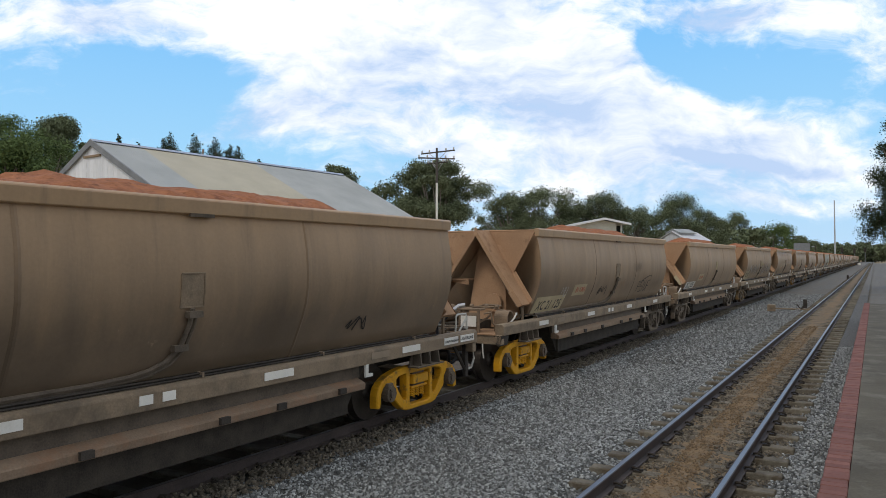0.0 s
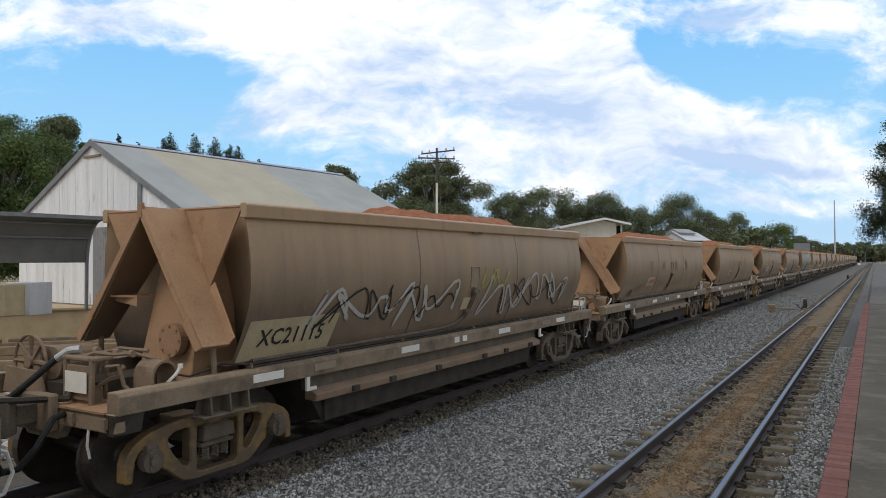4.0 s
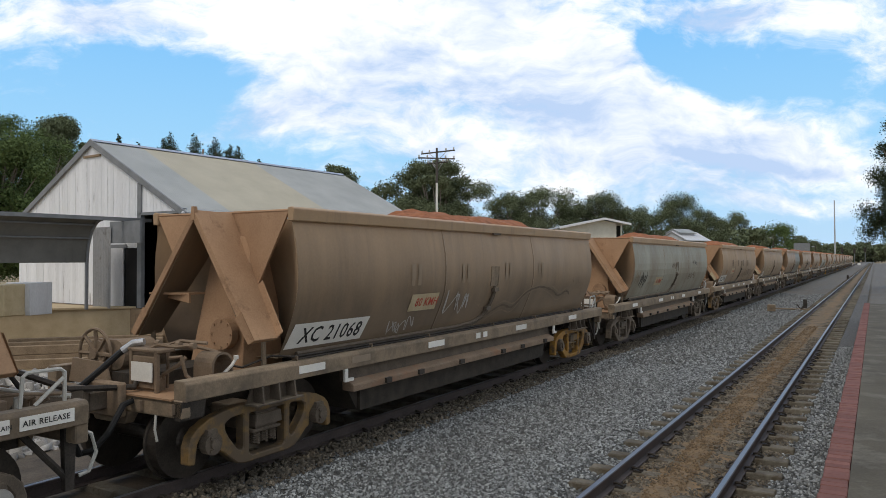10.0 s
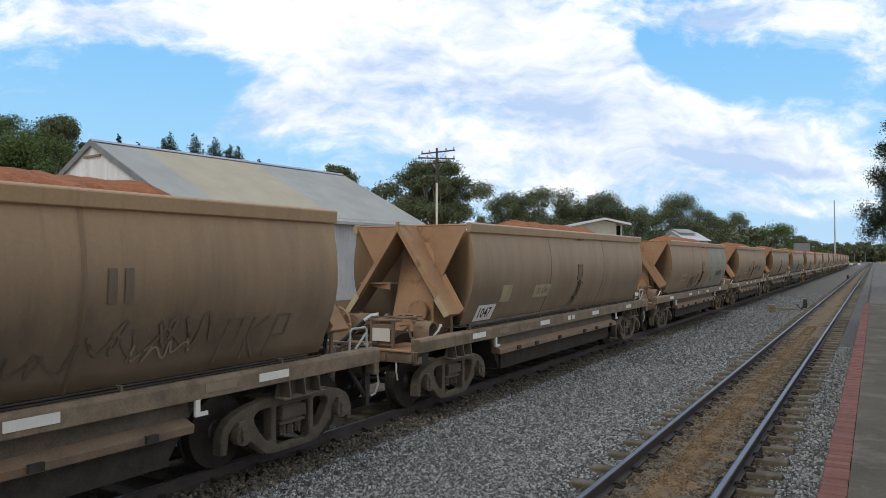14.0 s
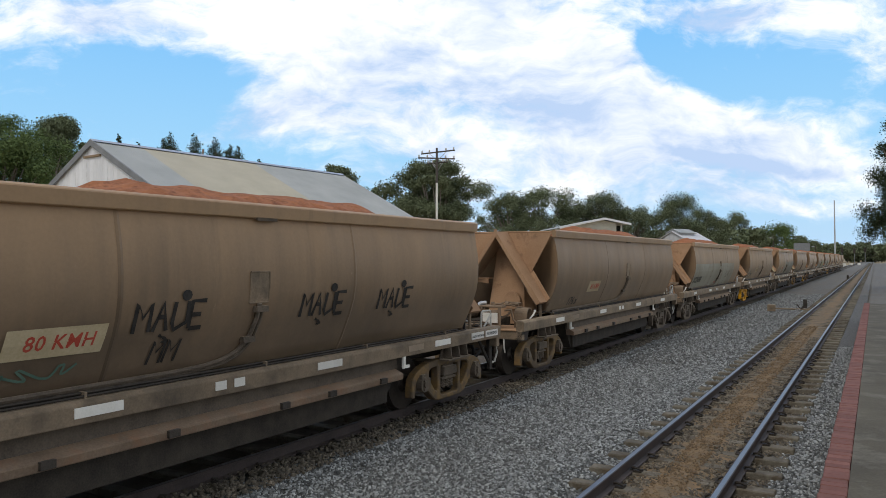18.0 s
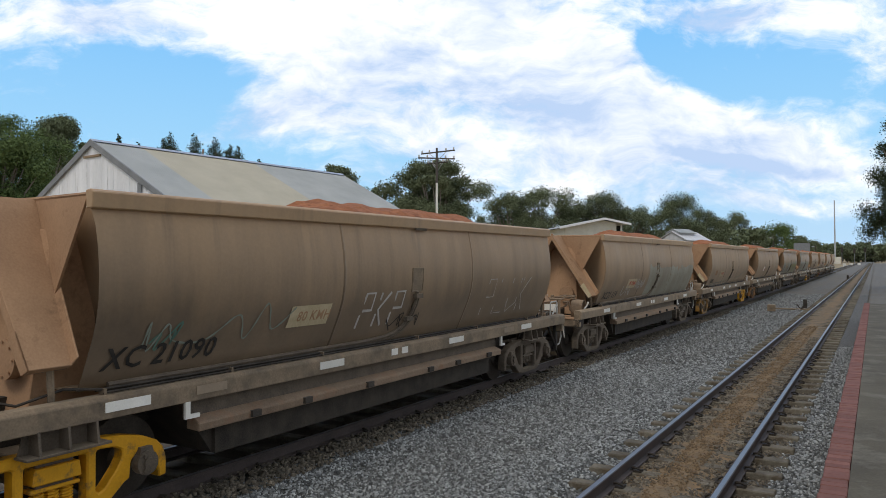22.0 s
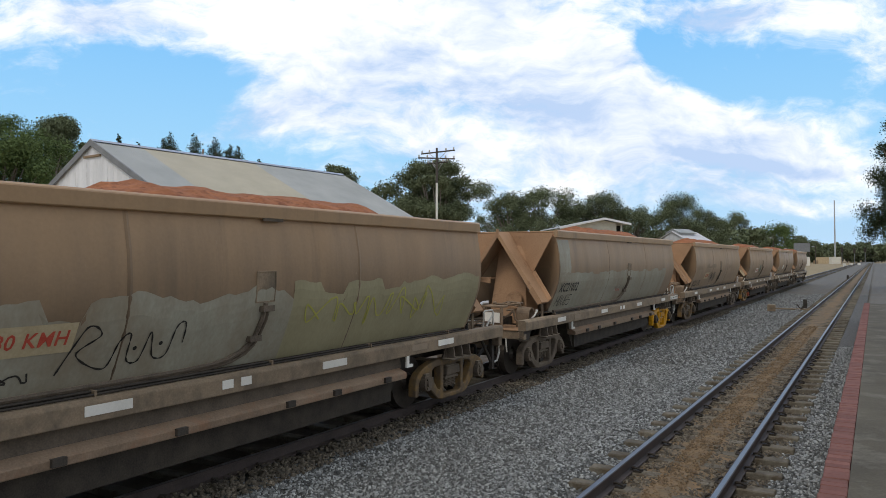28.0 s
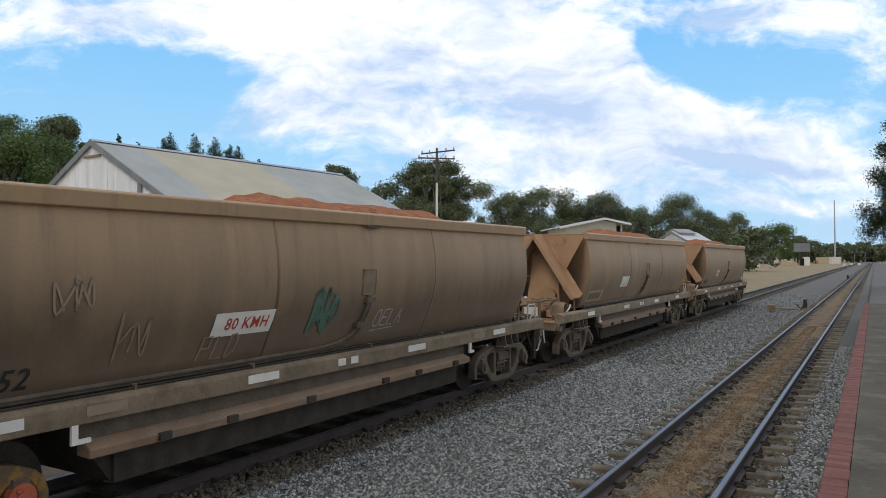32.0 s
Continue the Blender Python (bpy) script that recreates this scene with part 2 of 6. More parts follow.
COATS = [wagon_paint(k, r, j + 1) for j, (k, r) in enumerate(((1.30, 1.02), (1.22, 1.04), (1.38, 1.01), (1.33, 1.02), (1.20, 1.02), (1.26, 1.05), (1.42, 1.02)))]
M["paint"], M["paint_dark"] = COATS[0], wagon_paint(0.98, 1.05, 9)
M["dust"] = material("ore_dust_on_steel", (0.31, 0.186, 0.106), (0.44, 0.272, 0.158), 0.85, 1.6, 45, 0.1,
                     spot=(0.22, 0.13, 0.075), spot_at=0.63, spot_scale=2.2, random_by=0.08)
M["gear"] = material("dusty_deck_gear", (0.175, 0.125, 0.082), (0.29, 0.215, 0.148), 0.85, 3, 50, 0.15, random_by=0.1)
M["frame_paint"] = material("dusty_underframe", (0.165, 0.124, 0.083), (0.310, 0.233, 0.156), 0.75, 2.5, 50, 0.15, dusty=0.35, random_by=0.12, spot=(0.095, 0.076, 0.056), spot_at=0.58, spot_scale=2.2, soft_spot=0.12)
M["rusty"] = material("rusty_brown_skirt", (0.145, 0.100, 0.067), (0.285, 0.203, 0.138), 0.8, 2.0, 50, 0.2, random_by=0.12, dusty=0.35, spot=(0.26, 0.135, 0.075), spot_at=0.60, spot_scale=1.8, soft_spot=0.10)
M["grime"] = material("oily_grime", (0.022, 0.019, 0.016), (0.075, 0.062, 0.05), 0.75, 4, 60, 0.2)
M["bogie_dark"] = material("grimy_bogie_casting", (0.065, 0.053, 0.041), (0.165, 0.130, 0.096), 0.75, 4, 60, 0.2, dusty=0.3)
M["bogie_yellow"] = material("yellow_bogie_paint", (0.60, 0.285, 0.012), (0.76, 0.385, 0.018), 0.5, 3, 40, 0.08,
                             spot=(0.16, 0.10, 0.045), spot_at=0.60, spot_scale=4)
M["bogie_mid"] = material("dusty_yellow_bogie_paint", (0.30, 0.155, 0.035), (0.44, 0.235, 0.05), 0.6, 3, 40, 0.08,
                           spot=(0.13, 0.09, 0.055), spot_at=0.53, spot_scale=3.5)
M["bogie_worn"] = material("worn_yellow_bogie_paint", (0.20, 0.125, 0.052), (0.29, 0.180, 0.065), 0.65, 3, 40, 0.1,
                           spot=(0.13, 0.095, 0.06), spot_at=0.47, spot_scale=3)
M["bogie_rust"] = material("rust_orange_bogie", (0.24, 0.115, 0.04), (0.34, 0.17, 0.06), 0.7, 3, 40, 0.1, spot=(0.12, 0.085, 0.055), spot_at=0.55, spot_scale=3)
M["wheel"] = material("brown_wheel_steel", (0.045, 0.038, 0.032), (0.10, 0.085, 0.07), 0.45, 5, 50, 0.05, metal=0.5)
M["steel"] = material("polished_wheel_steel", (0.32, 0.31, 0.30), (0.50, 0.49, 0.48), 0.3, 6, 80, 0.02, metal=0.9)
M["cap_grey"] = material("light_grey_axle_cap", (0.32, 0.31, 0.28), (0.46, 0.44, 0.40), 0.5, 8, 80, 0.05)
M["cap_red"] = material("red_axle_cap", (0.40, 0.10, 0.05), (0.52, 0.16, 0.09), 0.55, 8, 80, 0.05)
M["ore"] = material("red_bauxite_ore", (0.22, 0.085, 0.040), (0.40, 0.165, 0.078), 0.95, 5, 30, 0.6, spot=(0.15, 0.06, 0.03), spot_at=0.6, spot_scale=9)
M["white"] = material("dusty_white_marker", (0.72, 0.69, 0.62), (0.86, 0.83, 0.76), 0.5, 4, 60, 0.03, random_by=0.12)
# Dark tone puts the shade under the hopper into the colour.
M["under"] = material("shade_dark_gear", (0.026, 0.022, 0.018), (0.080, 0.066, 0.051), 0.8, 4, 60, 0.2)
M["worn_ink"] = material("worn_dark_lettering", (0.060, 0.050, 0.038), (0.115, 0.094, 0.070), 0.6, 9, 60, 0)
M["cream"] = material("stained_cream_sign", (0.43, 0.345, 0.205), (0.57, 0.475, 0.31), 0.6, 4, 40, 0.03, random_by=0.1)
M["sign_red"] = material("faded_red_lettering", (0.42, 0.055, 0.035), (0.52, 0.10, 0.06), 0.6, 9, 60, 0)
M["ink"] = material("black_lettering", (0.015, 0.014, 0.013), (0.05, 0.045, 0.04), 0.6, 9, 60, 0)
M["chalk"] = material("chalky_white_spray", (0.40, 0.37, 0.33), (0.55, 0.52, 0.48), 0.7, 6, 60, 0)
M["faded"] = material("faded_chalk_letter", (0.27, 0.208, 0.145), (0.34, 0.265, 0.19), 0.7, 6, 60, 0)
M["ghost"] = material("ghost_of_a_letter", (0.285, 0.212, 0.142), (0.330, 0.248, 0.168), 0.7, 6, 60, 0)
M["ghost_dark"] = material("dark_ghost_of_a_letter", (0.150, 0.115, 0.082), (0.200, 0.152, 0.108), 0.7, 6, 60, 0)
M["teal"] = material("faded_teal_spray", (0.08, 0.16, 0.125), (0.13, 0.21, 0.16), 0.7, 6, 60, 0)
M["lime"] = material("lime_yellow_spray", (0.40, 0.38, 0.07), (0.50, 0.47, 0.12), 0.7, 6, 60, 0)
M["lime_dull"] = material("faint_lime_spray", (0.24, 0.22, 0.07), (0.30, 0.27, 0.10), 0.7, 6, 60, 0)
M["mint"] = material("pale_teal_spray", (0.20, 0.235, 0.19), (0.26, 0.29, 0.24), 0.7, 6, 60, 0)
M["grey_patch"] = material("grey_overpaint", (0.30, 0.288, 0.222), (0.43, 0.415, 0.335), 0.5, 1.2, 30, 0.04, stretch=(1, 1, 0.6),
                           spot=(0.25, 0.195, 0.128), spot_at=0.58, spot_scale=0.9, random_by=0.06, soft_spot=0.16)
M["olive_patch"] = material("olive_overpaint", (0.29, 0.26, 0.155), (0.375, 0.34, 0.21), 0.6, 2, 30, 0.04, stretch=(1, 1, 0.4))
M["rubber"] = material("black_rubber_hose", (0.012, 0.012, 0.012), (0.03, 0.03, 0.03), 0.6, 6, 60, 0.05)
M["hose_white"] = material("dirty_white_hose", (0.45, 0.43, 0.38), (0.62, 0.60, 0.54), 0.6, 6, 60, 0.05)
M["rail"] = material("rail_side_rust", (0.055, 0.044, 0.042), (0.10, 0.080, 0.074), 0.65, 3, 50, 0.1)
M["rail_top"] = material("polished_rail_head", (0.17, 0.17, 0.175), (0.29, 0.29, 0.295), 0.40, 2, 60, 0.02, metal=0.8)
M["sleeper"] = material("weathered_concrete_sleeper", (0.105, 0.093, 0.070), (0.21, 0.188, 0.148), 0.9, 5, 60, 0.4, random_by=0.2, spot=(0.10, 0.080, 0.055), spot_at=0.56, spot_scale=4)
M["stone"] = material("grey_ballast_stone", (0.130, 0.137, 0.136), (0.300, 0.314, 0.312), 0.85, 10, 90, 0.2, island=True, spread=(0.30, 1.85), curve=1.6)
# Dark tone paints the shade in the gaps between the loose stones.
M["ballast"] = material("ballast_bed", (0.030, 0.030, 0.029), (0.20, 0.198, 0.188), 0.95, 30, 60, 1.0)
M["ballast_far"] = material("far_ballast_bed", (0.070, 0.067, 0.061), (0.235, 0.226, 0.208), 0.95, 14, 45, 0.9, spot=(0.15, 0.125, 0.09), spot_at=0.62, spot_scale=0.4, soft_spot=0.12)
M["dirt"] = material("rusty_track_dirt", (0.088, 0.070, 0.048), (0.20, 0.152, 0.096), 0.95, 9, 70, 1.0, spot=(0.265, 0.172, 0.088), spot_at=0.56, spot_scale=3.0, soft_spot=0.14)
M["fines"] = material("brown_track_grit", (0.085, 0.074, 0.058), (0.170, 0.143, 0.106), 0.95, 9, 70, 0.4, island=True, spread=(0.6, 1.7))
M["rust_fines"] = material("orange_rust_grit", (0.130, 0.092, 0.055), (0.205, 0.140, 0.080), 0.95, 9, 70, 0.4, island=True, spread=(0.7, 1.45), curve=1.4)
# Dirt whose dark tone also holds the train's shade.
M["cinder"] = material("dark_dirt_and_shade", (0.055, 0.045, 0.035), (0.140, 0.112, 0.082), 0.95, 3, 40, 0.8)
M["asphalt"] = material("worn_platform_asphalt", (0.068, 0.059, 0.042), (0.122, 0.107, 0.078), 0.95, 1.1, 60, 0.35, spot=(0.175, 0.158, 0.128), spot_at=0.60, spot_scale=1.6, soft_spot=0.10)
M["brick"] = material("red_painted_coping_brick", (0.148, 0.064, 0.050), (0.212, 0.093, 0.074), 0.85, 5, 70, 0.2, random_by=0.18)
M["earth"] = material("dry_yard_ground", (0.23, 0.175, 0.098), (0.37, 0.295, 0.175), 0.95, 0.5, 18, 0.4, spot=(0.20, 0.18, 0.09), spot_at=0.62, spot_scale=0.25)
M["bank"] = material("tan_concrete_bank", (0.40, 0.31, 0.19), (0.58, 0.47, 0.31), 0.9, 1.5, 40, 0.3)
M["timber"] = material("old_brown_timber", (0.19, 0.135, 0.088), (0.37, 0.275, 0.18), 0.9, 3, 50, 0.3, stretch=(1, 0.2, 1))
M["rubble"] = material("white_rubble", (0.25, 0.235, 0.21), (0.45, 0.43, 0.40), 0.9, 6, 60, 0.3, island=True, spread=(0.5, 1.7))
M["roof"] = material("galvanised_roof_sheet", (0.335, 0.35, 0.34), (0.45, 0.465, 0.452), 0.5, 0.8, 30, 0.04, metal=0.25)
M["roof_tan"] = material("tan_weathered_roof_sheet", (0.40, 0.375, 0.30), (0.50, 0.47, 0.38), 0.6, 0.8, 30, 0.04, metal=0.1)
M["board"] = material("flaking_white_boards", (0.72, 0.73, 0.745), (0.86, 0.87, 0.885), 0.8, 2.5, 40, 0.1, stretch=(1, 1, 0.15),
                      spot=(0.30, 0.28, 0.265), spot_at=0.66, spot_scale=4, random_by=0.06)
M["grey_trim"] = material("grey_painted_trim", (0.17, 0.18, 0.19), (0.27, 0.28, 0.29), 0.7, 3, 50, 0.1)
M["sheet_white"] = material("white_corrugated_sheet", (0.50, 0.51, 0.53), (0.68, 0.69, 0.71), 0.5, 2, 30, 0.05, stretch=(1, 1, 0.3))
# Near black, standing for shade in openings and recesses, and the hut's dark side.
M["dark"] = material("near_black", (0.008, 0.008, 0.008), (0.018, 0.017, 0.016), 0.95, 3, 30, 0)
M["canopy"] = material("grey_green_canopy_sheet", (0.13, 0.13, 0.12), (0.20, 0.20, 0.185), 0.55, 2, 30, 0.05)
M["canopy_end"] = material("dull_grey_iron", (0.22, 0.22, 0.22), (0.36, 0.36, 0.355), 0.6, 2, 30, 0.05, spot=(0.16, 0.15, 0.14), spot_at=0.6, spot_scale=2)
M["bark"] = material("eucalypt_bark", (0.13, 0.105, 0.085), (0.30, 0.26, 0.22), 0.9, 3, 40, 0.4, stretch=(1, 1, 0.2))
M["pole"] = material("weathered_pole_wood", (0.06, 0.052, 0.045), (0.125, 0.11, 0.095), 0.9, 4, 50, 0.3, stretch=(1, 1, 0.1))
M["galv"] = material("galvanised_steel", (0.42, 0.43, 0.44), (0.58, 0.59, 0.60), 0.45, 5, 60, 0.03, metal=0.6)
M["house"] = material("pale_cream_wall", (0.60, 0.58, 0.50), (0.74, 0.72, 0.64), 0.8, 2, 40, 0.05)
M["glass"] = material("dark_window_glass", (0.02, 0.025, 0.03), (0.05, 0.055, 0.06), 0.1, 2, 30, 0)


def leaf_material(name, dark, light):
    m = bpy.data.materials.new(name)
    m.use_nodes = True
    nt = m.node_tree
    n, l = nt.nodes.new, nt.links.new
    bsdf = nt.nodes["Principled BSDF"]
    g = n("ShaderNodeNewGeometry")
    ramp = n("ShaderNodeValToRGB")
    ramp.color_ramp.elements[0].color, ramp.color_ramp.elements[1].color = (*dark, 1), (*light, 1)
    tc, big = n("ShaderNodeTexCoord"), n("ShaderNodeTexNoise")
    big.inputs["Scale"].default_value = 0.6
    l(tc.outputs["Object"], big.inputs["Vector"])
    av = n("ShaderNodeMath"); av.operation = "MULTIPLY_ADD"; av.inputs[1].default_value = 0.55
    sc = n("ShaderNodeMath"); sc.operation = "MULTIPLY"; sc.inputs[1].default_value = 0.45
    l(big.outputs[0], sc.inputs[0]); l(g.outputs["Random Per Island"], av.inputs[0]); l(sc.outputs[0], av.inputs[2])
    l(av.outputs[0], ramp.inputs[0]); l(ramp.outputs[0], bsdf.inputs["Base Color"])
    bsdf.inputs["Roughness"].default_value = 0.7
    bsdf.inputs["Specular IOR Level"].default_value = 0.15
    return m


M["leaf_gum"] = leaf_material("gum_leaves", (0.100, 0.122, 0.068), (0.165, 0.192, 0.105))
M["leaf_bush"] = leaf_material("bright_bush_leaves", (0.050, 0.085, 0.030), (0.185, 0.250, 0.092))
M["leaf_dark"] = leaf_material("dark_leaves", (0.022, 0.034, 0.017), (0.075, 0.095, 0.045))


# ---------------------------------------------------------------- mesh helpers
def box(bm, x0, x1, y0, y1, z0, z1):
    v = [bm.verts.new((x, y, z)) for x in (x0, x1) for y in (y0, y1) for z in (z0, z1)]
    for f in ((0, 1, 3, 2), (4, 6, 7, 5), (0, 4, 5, 1), (2, 3, 7, 6), (0, 2, 6, 4), (1, 5, 7, 3)):
        bm.faces.new([v[k] for k in f])
    return v


def prism(bm, poly, axis, a, b):
    """Extrude a polygon of 2D points along an axis (0 x, 1 y, 2 z) from a to b."""
    def at3(p, w):
        q = list(p)
        q.insert(axis, w)
        return q
    lo, hi = [bm.verts.new(at3(p, a)) for p in poly], [bm.verts.new(at3(p, b)) for p in poly]
    bm.faces.new(lo), bm.faces.new(hi[::-1])
    k = len(poly)
    for i in range(k):
        bm.faces.new((lo[i], hi[i], hi[(i + 1) % k], lo[(i + 1) % k]))


def tube(bm, pts, r, sides=8, closed=False):
    """A round bar along points; r is one radius or one for each point."""
    pts = [Vector(p) for p in pts]
    rings, k = [], len(pts)
    for i, p in enumerate(pts):
        a = pts[(i - 1) % k] if closed or i else pts[0]
        b = pts[(i + 1) % k] if closed or i < k - 1 else pts[-1]
        q = (b - a).to_track_quat("Z", "Y")
        rad = r[i] if isinstance(r, (list, tuple)) else r
        rings.append([bm.verts.new(p + q @ Vector((rad * math.cos(6.2832 * j / sides), rad * math.sin(6.2832 * j / sides), 0))) for j in range(sides)])
    for i in range(k if closed else k - 1):
        a, b = rings[i], rings[(i + 1) % k]
        for j in range(sides):
            bm.faces.new((a[j], a[(j + 1) % sides], b[(j + 1) % sides], b[j]))
    if not closed:
        bm.faces.new(rings[0][::-1]), bm.faces.new(rings[-1])


def disc(bm, centre, axis, r, depth, sides=20):
    d = [0, 0, 0]
    d[axis] = depth / 2
    c = Vector(centre)
    tube(bm, (c - Vector(d), c + Vector(d)), r, sides)


def strip(bm, pts, w, x0, x1):
    """Flat bar of width w along (y, z) points, from x0 to x1."""
    for (ya, za), (yb, zb) in zip(pts, pts[1:]):
        d = Vector((yb - ya, zb - za)).normalized()
        nrm = Vector((-d.y, d.x)) * w / 2
        e = d * w * 0.2
        poly = [(ya + nrm.x - e.x, za + nrm.y - e.y), (ya - nrm.x - e.x, za - nrm.y - e.y),
                (yb - nrm.x + e.x, zb - nrm.y + e.y), (yb + nrm.x + e.x, zb + nrm.y + e.y)]
        prism(bm, poly, 0, x0, x1)


def finish(name, bm, mat, bevel=0.0, smooth=False):
    bmesh.ops.recalc_face_normals(bm, faces=bm.faces)
    if bevel:
        edges = [e for e in bm.edges if len(e.link_faces) == 2 and e.calc_face_angle(0) > 0.5]
        bmesh.ops.bevel(bm, geom=edges, offset=bevel, segments=1, affect="EDGES", clamp_overlap=True)
    me = bpy.data.meshes.new(name)
    bm.to_mesh(me)
    bm.free()
    if smooth:
        for p in me.polygons:
            p.use_smooth = True
    if mat:
        me.materials.append(M[mat])
    return me


def part(name, bm, mat, parent, label="", bevel=0.0, smooth=False, own=False):
    """One mesh object under a thing or a part. own: its material belongs to the object, not the mesh."""
    ob = new(name, finish(name, bm, mat, bevel, smooth))
    ob.parent = parent
    if own:
        ob.material_slots[0].link = "OBJECT"
        ob.material_slots[0].material = M[mat]
    return tagged(ob, label)


def thing(name, label, category, m=None, group="", kind=""):
    ob = new(name)
    ob.empty_display_size = 0.2
    if m is not None:
        ob.matrix_basis = m
    return tagged(ob, label, category, group, kind)


def solid(name, bm, mat, label="", category="", kind="", group="", bevel=0.0, smooth=False, m=None):
    ob = new(name, finish(name, bm, mat, bevel, smooth))
    if m is not None:
        ob.matrix_basis = m
    return tagged(ob, label, category, group, kind)


def raw_mesh(name, verts, faces, mat):
    me = bpy.data.meshes.new(name)
    me.from_pydata(verts, [], faces)
    me.materials.append(M[mat])
    return me


# ---------------------------------------------------------------- ground, ballast, platform
def sheet(name, x0, x1, y0, y1, z, mat, nx=2, ny=2, rough=0.0, label="", category="", kind="structure", seed=0):
    verts, faces = [], []
    for j in range(ny + 1):
        for i in range(nx + 1):
            x, y = x0 + (x1 - x0) * i / nx, y0 + (y1 - y0) * j / ny
            dz = rough * noise.noise((x * 1.3 + seed, y * 1.3, seed)) if rough else 0
            verts.append((x, y, z + dz))
    for j in range(ny):
        for i in range(nx):
            a = j * (nx + 1) + i
            faces.append((a, a + 1, a + nx + 2, a + nx + 1))
    return tagged(new(name, raw_mesh(name, verts, faces, mat)), label, category, "", kind)


def stones(name, count, area, mat, size=(0.022, 0.045), height=None, seed=1, label="", kind="stuff", near=None):
    """Angular stones scattered over area (x0, x1, y0, y1), denser towards small y."""
    rng = np.random.default_rng(seed)
    x0, x1, y0, y1 = area
    xs = rng.uniform(x0, x1, count)
    ys = y0 + (y1 - y0) * rng.uniform(0, 1, count) ** (near or 1)
    base = np.array([(-1, -1, -.6), (1, -.8, -.6), (.9, 1, -.6), (-.8, .9, -.6), (-.7, -.6, .5), (.6, -.7, .6), (.7, .5, .45), (-.5, .7, .6)])
    tris = np.array([(4, 5, 6), (4, 6, 7), (0, 1, 5), (0, 5, 4), (1, 2, 6), (1, 6, 5), (2, 3, 7), (2, 7, 6), (3, 0, 4), (3, 4, 7)])
    jit = base[None] + rng.uniform(-.35, .35, (count, 8, 3))
    s = rng.uniform(size[0], size[1], (count, 1, 1)) * rng.uniform(.7, 1.3, (count, 1, 3))
    jit = jit * s
    a = rng.uniform(0, 6.28, count)
    ca, sa = np.cos(a)[:, None], np.sin(a)[:, None]
    b = rng.uniform(-.6, .6, count)
    cb, sb = np.cos(b)[:, None], np.sin(b)[:, None]
    X, Y, Z = jit[..., 0], jit[..., 1], jit[..., 2]
    Y, Z = Y * cb - Z * sb, Y * sb + Z * cb
    X, Y = X * ca - Y * sa, X * sa + Y * ca
    zb = np.array([height(px, py) for px, py in zip(xs, ys)])
    V = np.stack([X + xs[:, None], Y + ys[:, None], Z + zb[:, None] + s[:, :, 2] * .3], -1).reshape(-1, 3)
    F = (tris[None] + 8 * np.arange(count)[:, None, None]).reshape(-1, 3)
    me = bpy.data.meshes.new(name)
    me.vertices.add(len(V)); me.vertices.foreach_set("co", V.ravel())
    me.loops.add(F.size); me.loops.foreach_set("vertex_index", F.ravel().astype(np.int32))
    me.polygons.add(len(F))
    me.polygons.foreach_set("loop_start", np.arange(0, F.size, 3, dtype=np.int32))
    me.update(calc_edges=True)
    me.materials.append(M[mat])
    return tagged(new(name, me), label, "", "", kind)


def bed_height(x, y):
    """Top of the ballast across the formation."""
    h = -0.167
    for c in (NEAR_X, FAR_X):
        d = abs(x - c)
        if d < 0.95:
            h = -0.212
        elif d < 1.4:
            h = -0.212 + 0.045 * min(1, (d - 0.95) / 0.3)
    if -5.6 < x < -3.3:
        h = -0.167 - 0.12 * math.sin(math.pi * (x + 5.6) / 2.3)
    if x < FAR_X - 1.25:
        h = -0.165 - 0.36 * min(1, (FAR_X - 1.25 - x) / 1.0) - 0.30 * max(0, min(1, (-9.3 - x) / 1.0))
    return h + 0.025 * noise.noise((x * 1.7, y * 1.7, 3))


